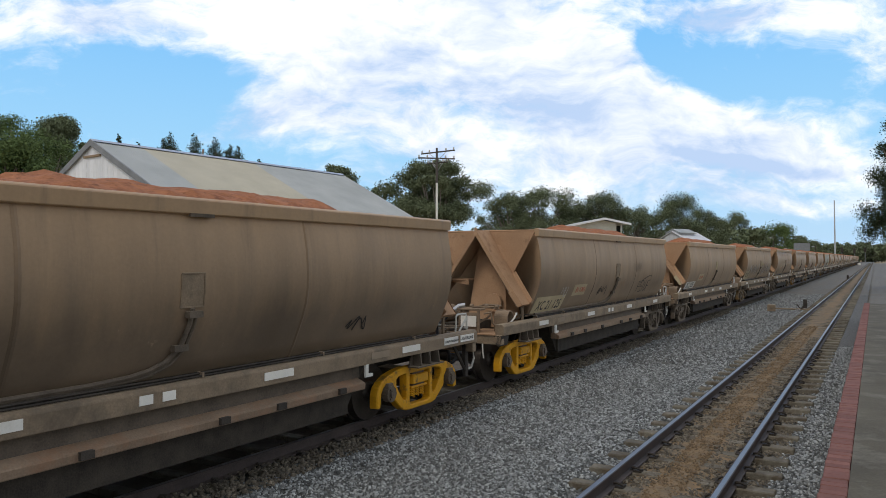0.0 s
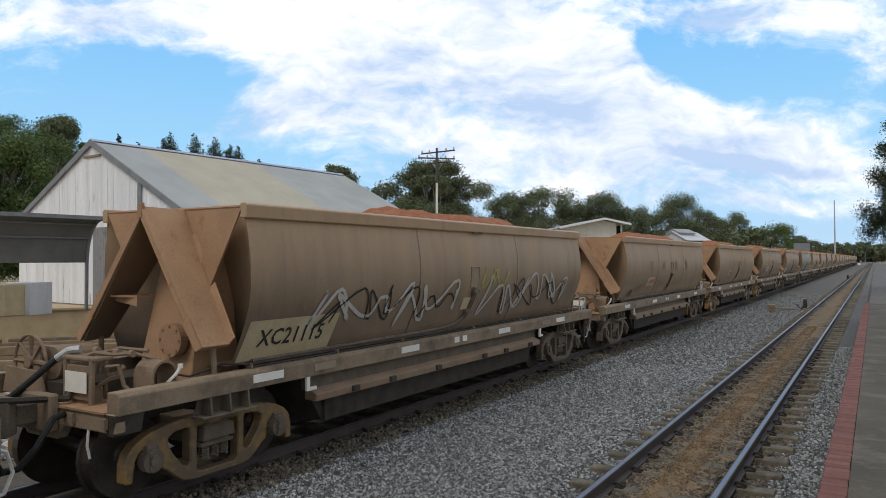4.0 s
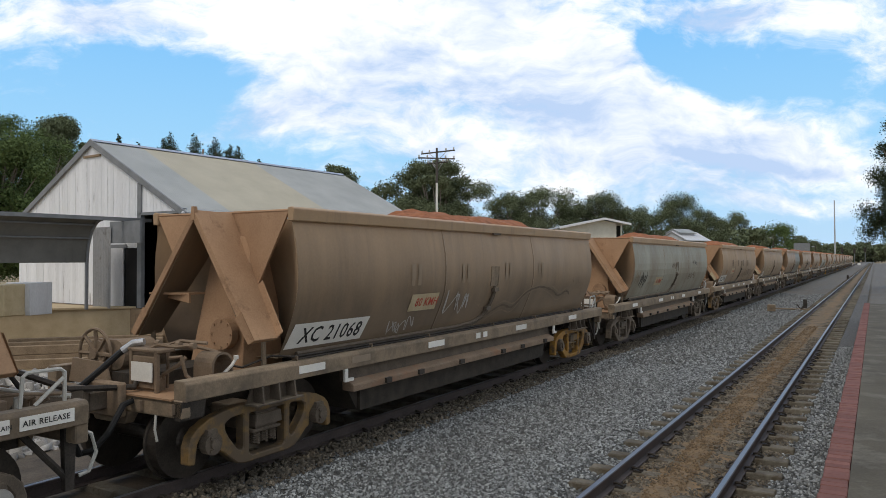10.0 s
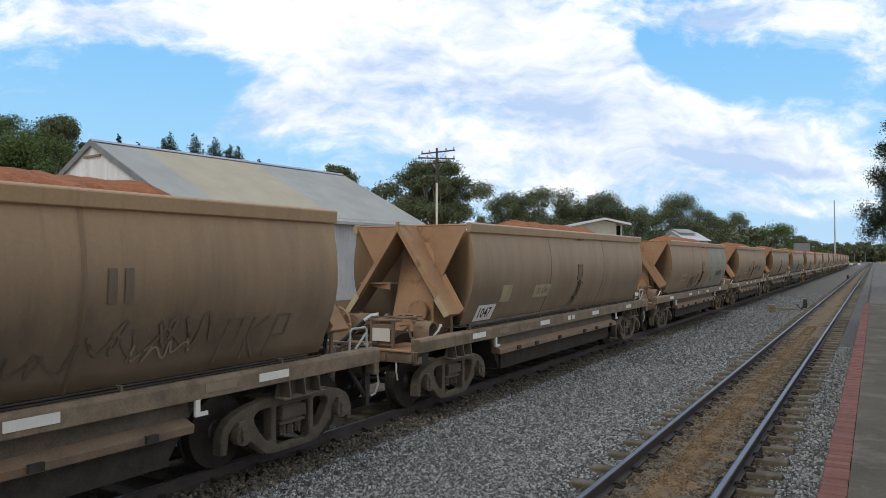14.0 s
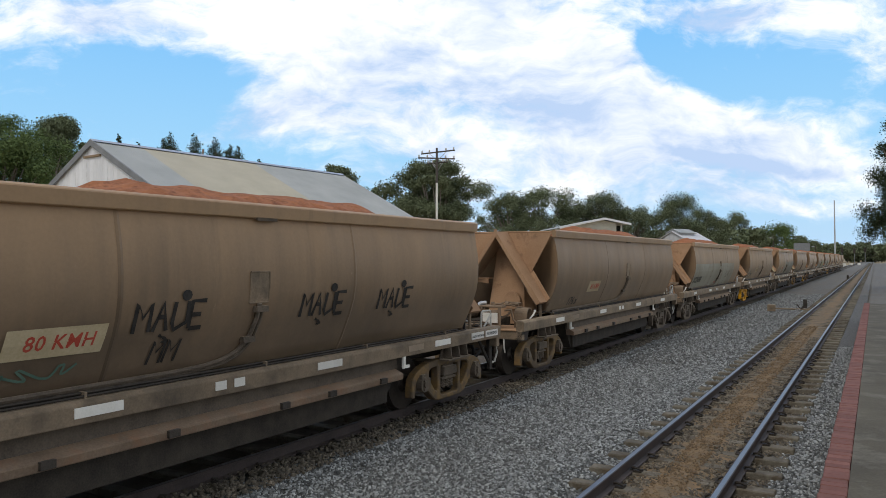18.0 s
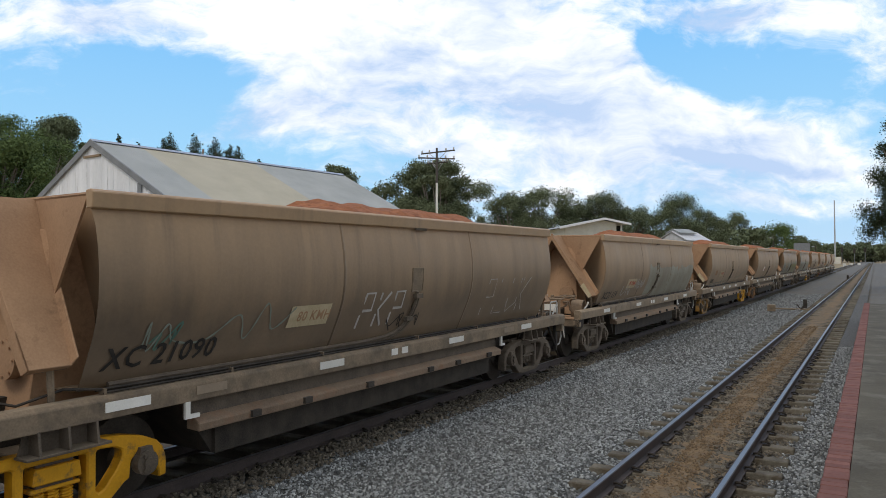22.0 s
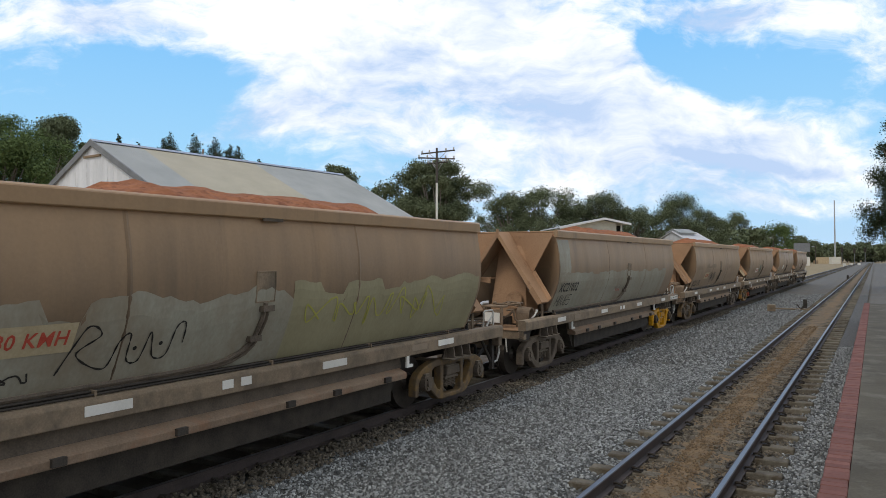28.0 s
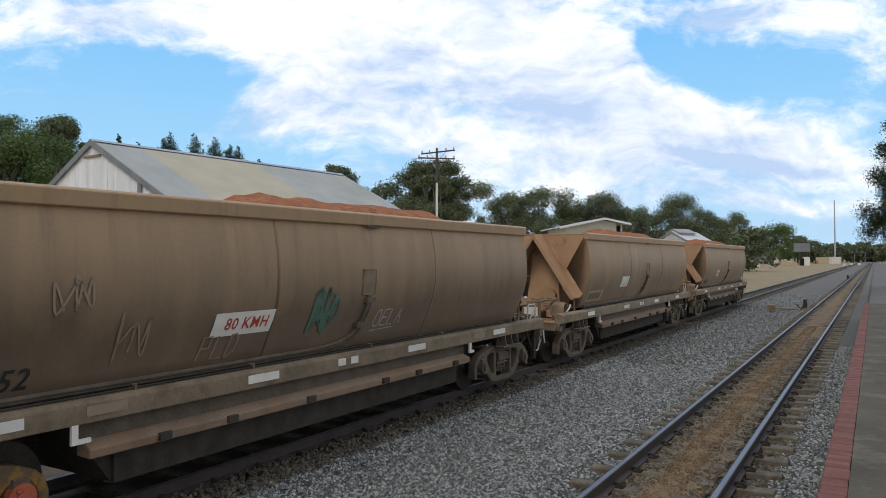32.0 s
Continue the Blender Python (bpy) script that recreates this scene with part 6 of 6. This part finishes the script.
def build_shed():
    apex = at(163, 26.75)
    m = pose(apex.x, apex.y, 0, 0, 0, -4.0)
    t = thing("goods_shed", "old white timber goods shed with a grey iron roof", "shed", m)
    W, EAVE, RIDGE, LEN, FLOOR = 5.3, 3.92, 6.62, 13.2, .65
    rise = (RIDGE - EAVE) / W
    # gable boards
    x = -W
    rng = random.Random(3)
    while x < 2.9:
        wd = .19
        top = RIDGE - rise * abs(x + wd / 2) - .05
        bm = bmesh.new(); box(bm, x, x + wd - .004, 0, .03, FLOOR, top)
        o = part("wall_board", bm, "board", t)
        o.location.y = rng.uniform(-.008, .006)
        x += wd
    x = 2.95
    while x < W - .05:
        top = RIDGE - rise * abs(x + .1) - .05
        if top > 3.86:
            bm = bmesh.new(); box(bm, x, x + .182, 0, .03, 3.86, top)
            part("wall_board", bm, "board", t)
        x += .19
    for x0, x1, z0, z1, nm in ((2.86, 3.08, FLOOR, 4.92, "door_post"), (W - .16, W + .05, FLOOR, EAVE + .05, "corner_post"), (2.86, 5.3, 3.80, 3.90, "door_lintel"), (-.55, .55, 6.02, 6.10, "gable_vent")):
        bm = bmesh.new(); box(bm, x0, x1, -.06, .10, z0, z1)
        part(nm, bm, "grey_trim" if nm != "gable_vent" else "timber", t, bevel=0.008)
    # Near-black backing and floor paint the shade inside the shed.
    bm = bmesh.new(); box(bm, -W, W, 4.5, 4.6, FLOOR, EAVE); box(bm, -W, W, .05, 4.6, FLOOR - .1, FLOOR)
    part("inner_wall", bm, "dark", t, "near-black backing that paints the shed's inner shade")
    bm = bmesh.new(); box(bm, -W - .1, W + .1, -.15, LEN, -.6, FLOOR - .02)
    part("stump_base", bm, "timber", t, "low timber base")
    # side wall of corrugated sheet towards the track
    bm = bmesh.new(); corrugated(bm, (W, .45, FLOOR - .2), (0, 1, 0), (0, 0, 1), LEN - .5, EAVE - FLOOR + .25)
    part("side_wall", bm, "sheet_white", t, "white corrugated iron wall")
    bm = bmesh.new(); box(bm, W - .05, W - .02, 0, .5, FLOOR - .2, EAVE)
    part("side_panel", bm, "grey_trim", t)
    bm = bmesh.new(); corrugated(bm, (-W, .05, FLOOR), (0, 1, 0), (0, 0, 1), LEN - .1, EAVE - FLOOR + .1)
    part("side_wall", bm, "sheet_white", t)
    bm = bmesh.new(); prism(bm, [(-W, FLOOR), (W, FLOOR), (W, EAVE), (0, RIDGE - .1), (-W, EAVE)], 1, LEN - .08, LEN - .02)
    part("far_gable", bm, "board", t)
    # roof
    over = .32
    for sx in (1, -1):
        slope = Vector((sx * W, 0, EAVE - RIDGE)).normalized()
        L = math.hypot(W, RIDGE - EAVE) + over
        for y0, y1, mat in ((-.04, 1.9, "roof"), (1.9, 7.4, "roof_tan"), (7.4, LEN + .2, "roof")):
            bm = bmesh.new()
            corrugated(bm, (0, y0, RIDGE + .04), (0, 1, 0), slope, y1 - y0, L)
            part("roof_sheet", bm, mat, t, "weathered corrugated iron roof")
        bm = bmesh.new()
        e = slope * L
        prism(bm, [(0, RIDGE + .06), (e.x, RIDGE + .06 + e.z), (e.x, RIDGE - .16 + e.z), (0, RIDGE - .18)], 1, -.11, -.05)
        part("barge_board", bm, "grey_trim", t, bevel=0.005)
        bm = bmesh.new(); box(bm, *sorted((e.x, e.x + sx * .12)), -.08, LEN + .2, RIDGE + e.z - .06, RIDGE + e.z + .05)
        part("gutter", bm, "galv", t)
    bm = bmesh.new(); prism(bm, [(-.20, RIDGE - .03), (0, RIDGE + .075), (.20, RIDGE - .03)], 1, -.10, LEN + .2)
    part("ridge_cap", bm, "galv", t)
    bm = bmesh.new(); tube(bm, [(W + .25, -.2, EAVE - .1), (W + .1, .35, EAVE - .35), (W + .1, .40, FLOOR - .1)], .045, 8)
    part("downpipe", bm, "sheet_white", t, "white downpipe")
    # white door and panel beside it
    bm = bmesh.new(); box(bm, .75, 2.1, -.10, -.05, FLOOR, 2.7)
    d = part("door", bm, "sheet_white", t, "white painted plank door", bevel=0.008)
    bm = bmesh.new(); box(bm, .60, 2.25, -.09, -.04, 2.7, 2.82); box(bm, .60, .75, -.09, -.04, FLOOR, 2.7)
    part("door_frame", bm, "grey_trim", t)
    # Flat near-black sheet paints the shade of the gap beside the door.
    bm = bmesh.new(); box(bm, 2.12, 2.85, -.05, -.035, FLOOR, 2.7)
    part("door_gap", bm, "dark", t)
    # rounded white cupboard inside the opening
    bm = bmesh.new()
    prism(bm, [(4.55, .95), (5.25, .95), (5.25, 3.1), (4.9, 3.05), (4.65, 2.9), (4.55, 2.7)], 1, .1, .9)
    part("sliding_door", bm, "sheet_white", t, "white sliding door folded inside the opening")


def build_shelter():
    e = at(190, 24.0)
    t = thing("platform_shelter", "curved grey-green iron shelter beside the shed", "shelter", pose(e.x, e.y, 0, 0, 0, -3))
    bm = bmesh.new()
    n, R = 10, .85
    prof = [(-R * math.sin(math.pi / 2 * k / n), 3.62 - 1.42 * (1 - math.cos(math.pi / 2 * k / n))) for k in range(n + 1)]
    a = [bm.verts.new((x, -14, z)) for x, z in prof]
    b = [bm.verts.new((x, -.2, z)) for x, z in prof]
    for k in range(n):
        bm.faces.new((a[k], b[k], b[k + 1], a[k + 1]))
    part("curved_roof", bm, "canopy", t, smooth=True)
    bm = bmesh.new(); box(bm, -.06, .06, -14, 1.6, 3.58, 3.70)
    part("front_beam", bm, "grey_trim", t)
    for k in (3, 6):
        bm = bmesh.new(); tube(bm, [(prof[k][0] + .03, -14, prof[k][1] - .04), (prof[k][0] + .03, -.2, prof[k][1] - .04)], .03, 6)
        part("purlin", bm, "grey_trim", t)
    for y in (-.2, -4.5, -9):
        bm = bmesh.new()
        tube(bm, [(x + .02, y, z - .02) for x, z in prof], .05, 6)
        tube(bm, [(-R, y, 2.23), (-R, y, .65)], .06, 8)
        part("bent_post", bm, "grey_trim", t)
    # Grey sheet before the white boards; its tone includes the canopy's shade.
    bm = bmesh.new(); corrugated(bm, (-1.65, .50, .65), (1, 0, 0), (0, 0, 1), 1.05, 2.75)
    part("end_screen", bm, "canopy_end", t, "grey iron screen, toned down as in the canopy's shade")
    bm = bmesh.new(); box(bm, -.75, .95, .55, .62, 2.85, 3.58)
    part("back_board", bm, "grey_trim", t, "grey weathered boards")
    bm = bmesh.new(); tube(bm, [(x + .02, -.17, z - .02) for x, z in prof[3:]], .035, 6)
    part("end_trim", bm, "hose_white", t)


def build_bank():
    a, b = at(0, 23.8), at(258, 25.3)
    d = (b - a)
    ang = math.degrees(math.atan2(d.y, d.x))
    m = pose(b.x, b.y, 0, 0, 0, ang)
    t = thing("loading_bank", "tan concrete loading bank with timber edging", "loading bank", m)
    bm = bmesh.new(); box(bm, -14, 0, 0, 6, -.6, .62)
    part("bank_body", bm, "bank", t)
    bm = bmesh.new(); box(bm, -14, .05, -.08, .35, .62, .70)
    part("bank_edge", bm, "bank", t, "pale worn edge slab", bevel=0.015)
    for k in range(4):
        s = thing("timber_stack", "stack of old brown timbers on the ground", "timber stack", m @ pose(0, -1.6 - 1.1 * k, 0))
        for j in range(2 if k < 3 else 1):
            for q in range(3):
                bm = bmesh.new()
                box(bm, -13 + 4.6 * q, -8.6 + 4.6 * q, -.22 + .03 * q, .02 + .02 * q, -.62 + .26 * j, -.62 + .25 * j + .25)
                part("beam", bm, "timber", s, bevel=0.012)
    c = at(60, 14.5)
    stones("rubble_heap", 2600, (c.x - 3.2, c.x + 3.4, c.y - 3.0, c.y + 3.5), "rubble", (.05, .13), lambda x, y: -.62 + .60 * math.exp(-((x - c.x) ** 2 + (y - c.y) ** 2) / 4), 9, "heap of pale broken rubble")
    c = at(62, 22.5)
    bm = bmesh.new(); box(bm, -.5, .5, -.4, .4, 0, .98); box(bm, -.45, .45, -.42, -.40, .1, .9)
    solid("white_cabinet", bm, "sheet_white", "white metal cabinet on the bank", "cabinet", bevel=0.05, m=pose(c.x - .3, c.y, .62, 0, 0, 12))
    c = at(8, 22.0)
    bm = bmesh.new(); box(bm, -.45, .45, -.4, .4, 0, .95)
    solid("cream_box", bm, "cream", "cream storage box on the bank", "box", bevel=0.03, m=pose(c.x, c.y, .62, 0, 0, 12))


def build_house():
    d = 72
    p = at(1067, d)
    t = thing("house", "low cream house with a thin pale gabled roof", "house", pose(p.x, p.y, 0, 0, 0, TURN + 4))
    zl, zt, zr = lift(404, d), lift(387.5, d), lift(397, d)
    bm = bmesh.new()
    prism(bm, [(-3.75, -.6), (-3.75, zl + .02), (0, zt - .14), (1.35, zt - .40), (1.35, -.6)], 1, 0, 8)
    part("wall", bm, "house", t)
    # Near-black wall puts the porch recess's shade into its colour.
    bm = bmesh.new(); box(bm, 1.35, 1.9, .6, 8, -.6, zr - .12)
    part("porch_wall", bm, "dark", t, "near-black wall that paints the recessed porch's shade")
    bm = bmesh.new(); box(bm, 1.80, 1.92, .0, .12, -.6, zr + .02)
    part("porch_post", bm, "house", t)
    for pts in (((-4.45, zl), (0, zt)), ((0, zt), (2.62, zr))):
        bm = bmesh.new()
        (xa, za), (xb, zb) = pts
        prism(bm, [(xa, za - .03), (xb, zb - .03), (xb, zb + .09), (xa, za + .09)], 1, -.7, 8.6)
        part("roof_sheet", bm, "sheet_white", t, "pale metal roof")
        bm = bmesh.new()
        prism(bm, [(xa, za - .12), (xb, zb - .12), (xb, zb + .05), (xa, za + .05)], 1, -.74, -.705)
        part("barge_board", bm, "board", t)
    d = 92
    p = at(1197, d)
    t = thing("house", "low building with a pale roof and raised roof vent", "house", pose(p.x, p.y, 0, 0, 0, TURN - 52))
    bm = bmesh.new(); box(bm, -1.9, 1.9, -.9, 4.0, -.6, lift(428, d))
    part("wall", bm, "house", t)
    bm = bmesh.new(); prism(bm, [(-2.2, lift(427, d)), (0, lift(411, d)), (2.2, lift(427, d)), (2.2, lift(426, d)), (0, lift(409.6, d)), (-2.2, lift(426, d))][::-1], 1, -1.1, 4.3)
    bm2 = bmesh.new(); prism(bm2, [(-1.9, lift(427.5, d)), (1.9, lift(427.5, d)), (0, lift(411.2, d))], 1, -.9, 4.0)
    part("gable", bm2, "sheet_white", t)
    part("roof", bm, "sheet_white", t)
    bm = bmesh.new(); box(bm, -.85, .85, -.6, 2.6, lift(424, d), lift(413, d))
    part("vent_wall", bm, "sheet_white", t)
    bm = bmesh.new(); prism(bm, [(-1.1, lift(413.6, d)), (0, lift(406.5, d)), (1.1, lift(413.6, d)), (1.1, lift(412.4, d)), (0, lift(405.4, d)), (-1.1, lift(412.4, d))][::-1], 1, -.8, 2.8)
    part("vent_roof", bm, "roof", t)
    bm = bmesh.new(); prism(bm, [(-.85, lift(413, d)), (.85, lift(413, d)), (0, lift(406.8, d))], 1, -.6, 2.6)
    part("vent_gable", bm, "sheet_white", t)


def build_poles():
    d = 45
    p = at(773, d)
    t = thing("power_pole", "timber power pole with crossarms and insulators", "power pole", pose(p.x, p.y, -.62, 0, 0, TURN))
    top = lift(262, d) + .62
    # White lower post: the brightness of sunlit steel is put into the colour.
    bm = bmesh.new(); tube(bm, [(0, 0, 0), (0, 0, top * .80)], [.075, .065], 10)
    part("post", bm, "white", t, "lower post, white for the sunlit steel")
    bm = bmesh.new(); tube(bm, [(0, 0, top * .78), (0, 0, top)], [.078, .06], 10)
    part("post_top", bm, "pole", t)
    for row, half, turn in ((269, 1.3, -38), (280, 1.15, 12), (288, .8, -38)):
        z = lift(row, d) + .62
        a, q = radians(turn), Vector((math.cos(radians(turn)), math.sin(radians(turn)), 0))
        side = Vector((-q.y, q.x, 0)) * .08
        bm = bmesh.new()
        tube(bm, [q * -half + side + Vector((0, 0, z)), q * half + side + Vector((0, 0, z))], .045, 4)
        arm = part("crossarm", bm, "pole", t)
        for k in (-.95, -.5, .5, .95):
            c = q * half * k + side + Vector((0, 0, z))
            bm = bmesh.new(); tube(bm, [c + Vector((0, 0, .03)), c + Vector((0, 0, .10)), c + Vector((0, 0, .19))], [.02, .05, .035], 8)
            part("insulator", bm, "hose_white", arm)
        for sx in (1, -1):
            bm = bmesh.new(); tube(bm, [q * sx * half * .55 + side + Vector((0, 0, z)), Vector((0, 0, z - .5)) + side], .018, 5)
            part("brace", bm, "galv", arm)
    d = 420
    p = at(1478, d)
    bm = bmesh.new(); tube(bm, [(0, 0, 0), (-.3, 0, lift(355, d) + .62)], [.46, .30], 12)
    solid("tall_mast", bm, "galv", "tall plain grey metal mast", "mast", m=pose(p.x, p.y, -.62))
    # signals
    for col, row, d in ((1490, 438, 300), (1512, 440, 310), (1531, 439, 320)):
        p = at(col, d)
        t = thing("signal_post", "slim signal post beside the line", "signal", pose(p.x, p.y, -.6, 0, 0, 5))
        h = lift(row, d) + .6
        bm = bmesh.new(); tube(bm, [(0, 0, 0), (0, 0, h)], .12, 8)
        part("post", bm, "grey_trim", t)
        bm = bmesh.new(); box(bm, -.45, .45, -.3, .1, h - 2.0, h)
        part("signal_head", bm, "grime", t, bevel=0.03)
    # point lever between the tracks
    p = at(1403, 36)
    t = thing("point_lever", "dark point lever with its throw rod and box", "point lever", pose(p.x, p.y, -.28))
    bm = bmesh.new(); box(bm, -1.0, .75, -.05, .05, .10, .17); box(bm, -1.15, -.80, -.2, .2, 0, .32)
    part("lever_box", bm, "frame_paint", t, bevel=0.02)
    bm = bmesh.new(); tube(bm, [(.35, 0, .12), (.60, 0, .45)], .05, 6); tube(bm, [(.35, 0, .12), (.15, 0, .40)], .025, 6); box(bm, .45, .62, -.05, .05, .2, .62)
    part("lever", bm, "grime", t)
    p = at(1500, 88)
    bm = bmesh.new(); tube(bm, [(0, 0, 0), (0, 0, .6)], .12, 8)
    solid("marker_post", bm, "grime", "short dark marker post beside the track", "post", m=pose(p.x, p.y, -.3))


def build_far_yard():
    def reach(row):
        return 1300 * (EYE[2] + .62) / (row - 457)
    d = 300
    p = at(1419, d)
    t = thing("water_tank", "dark grey square water tank on a stand", "water tank", pose(p.x, p.y, -.62, 0, 0, TURN + 10))
    z0, z1 = lift(446, d) + .62, lift(431, d) + .62
    bm = bmesh.new(); box(bm, -2.3, 2.3, -2, 2, z0, z1)
    part("tank", bm, "grey_trim", t, bevel=0.05)
    for sx in (-2, -.7, .7, 2):
        for sy in (-1.7, 1.7):
            bm = bmesh.new(); box(bm, sx - .2, sx + .2, sy - .2, sy + .2, 0, z0)
            part("stand_leg", bm, "grime", t)
    for zz in (.5, .95):
        bm = bmesh.new(); box(bm, -2.1, 2.1, -1.95, -1.88, z0 * zz - .5, z0 * zz)
        part("stand_beam", bm, "grime", t)
    # yard lamps
    for col, top, foot, d, arm in ((1331, 430, 466, 0, -1.0), (1335, 428, 466, 0, .8), (1369, 418, 467, 0, -1.1), (1394, 437, 466, 0, -.9), (1443, 434, 466, 0, -.9)):
        d = reach(foot + 2)
        p = at(col, d)
        h = lift(top, d) + .62
        t = thing("yard_lamp", "slim pale pole with a small lamp head", "lamp post", pose(p.x, p.y, -.62, 0, 0, TURN), group="lamps in the yard")
        bm = bmesh.new(); tube(bm, [(0, 0, 0), (0, 0, h)], [.18, .12], 8)
        part("post", bm, "pole", t)
        bm = bmesh.new(); tube(bm, [(0, 0, h - 1), (arm, 0, h - .8)], .07, 6); box(bm, min(arm * 1.9, arm), max(arm * 1.9, arm), -.25, .25, h - .95, h - .65)
        part("lamp_head", bm, "galv", t)
    # old flat wagon standing in the yard
    d = reach(468)
    p = at(1338, d)
    t = thing("yard_wagon", "grey low-sided goods wagon parked in the yard", "goods wagon", pose(p.x, p.y, -.62, 0, 0, TURN - 8))
    z1 = lift(453, d) + .62
    bm = bmesh.new(); box(bm, -4.6, 5.0, 0, 2.4, 1.0, z1)
    part("side_board", bm, "grey_trim", t, bevel=0.05)
    bm = bmesh.new(); box(bm, -4.7, 5.1, -.06, 2.46, z1 - .1, z1 + .1)
    part("top_rail", bm, "galv", t)
    bm = bmesh.new(); box(bm, -4.6, 5.0, .2, 2.2, .6, 1.0)
    part("underframe", bm, "grime", t)
    for x in (-3.8, -2.2, 2.4, 4.0):
        bm = bmesh.new(); disc(bm, (x, .3, .45), 1, .45, .14, 14)
        part("wheel", bm, "grime", t)
    # broken walls and blocks
    rng = random.Random(8)
    for col, top, foot, wide in ((1374, 456, 468, 7), (1383, 461, 468, 10), (1390, 459, 469, 12), (1399, 462, 469, 9), (1406, 452, 466, 8), (1413, 454, 466, 10), (1404, 463, 470, 14), (1448, 460, 467, 14), (1380, 464, 470, 9), (1390, 465, 471, 16)):
        d = reach(foot)
        p = at(col, d)
        h = max(.3, lift(top, d) + .62)
        wd = wide * d / 2600
        bm = bmesh.new()
        prism(bm, [(-wd, 0), (wd, 0), (wd, h * rng.uniform(.5, .9)), (wd * .3, h), (-wd * .4, h * rng.uniform(.7, 1)), (-wd, h * rng.uniform(.5, 1))], 1, 0, rng.uniform(.8, 2.2))
        solid("broken_wall", bm, rng.choice(("rubble", "bank", "timber", "timber")), "low broken remains of a pale wall", "wall", group="broken walls in the yard", m=pose(p.x, p.y, -.62, 0, 0, TURN + rng.uniform(-30, 30)), bevel=0.03)
    d = reach(470.5)
    p = at(1427.5, d)
    t = thing("white_hut", "small white equipment hut with a dark side", "hut", pose(p.x, p.y, -.62, 0, 0, TURN - 10))
    h = lift(455, d) + .62
    bm = bmesh.new(); box(bm, -.9, 1.2, 0, 2.0, 0, h)
    part("wall", bm, "white", t, bevel=0.03)
    # Near-black block for the hut's dark side.
    bm = bmesh.new(); box(bm, -1.9, -.902, .1, 1.9, 0, h * .85)
    part("doorway", bm, "dark", t)
    # long pale wall behind and the cabin at the foot of the mast
    d = reach(467)
    p = at(1443, d)
    bm = bmesh.new(); box(bm, 0, 13, 0, .4, 0, lift(455.5, d) + .62)
    solid("yard_wall", bm, "bank", "long low pale wall at the yard's end", "wall", m=pose(p.x, p.y, -.62, 0, 0, TURN - 6))
    d = reach(467.5)
    p = at(1480, d)
    bm = bmesh.new(); box(bm, -2.2, 2.2, 0, 3.0, 0, lift(455, d) + .62)
    solid("mast_cabin", bm, "house", "white cabin at the foot of the mast", "cabin", m=pose(p.x, p.y, -.62, 0, 0, TURN), bevel=0.05)
    for col, d in ((1494, 250), (1506, 260), (1520, 270), (1342, 235)):
        p = at(col, d)
        bm = bmesh.new(); box(bm, -.4, .4, -.3, .3, 0, 1.05); box(bm, -.45, .45, -.35, .35, 1.05, 1.15)
        solid("cable_box", bm, "white", "small white trackside cable box", "box", group="trackside boxes", m=pose(p.x, p.y, -.62, 0, 0, TURN), bevel=0.02)


build_ground()
build_tracks()
build_platform()
WAGONS = build_train()
build_trees()
build_shed()
build_shelter()
build_bank()
build_house()
build_poles()
build_far_yard()


# ---------------------------------------------------------------- movement of the train
def motions():
    times = [2 * k for k in range(17)]
    turns = [k / 15 for k in range(480)] + [32.0]
    spun = {}
    for i, w in enumerate(WAGONS):
        walk(w, [(t, pose(FAR_X, PITCH * i - travel(t), 0)) for t in times])
        for b in w.children:
            if not b.name.startswith("bogie"):
                continue
            for o in b.children:
                if o.name.startswith("wheelset"):
                    key = round(o.location.y, 2)
                    if key not in spun:
                        at_ = o.location.copy()
                        walk(o, [(t, pose(*at_, math.degrees(travel(t) / .41))) for t in turns])
                        spun[key] = o
                    else:
                        src = spun[key].animation_data
                        o.rotation_mode = "QUATERNION"
                        o.animation_data_create()
                        o.animation_data.action = src.action
                        o.animation_data.action_slot = src.action_slot


motions()
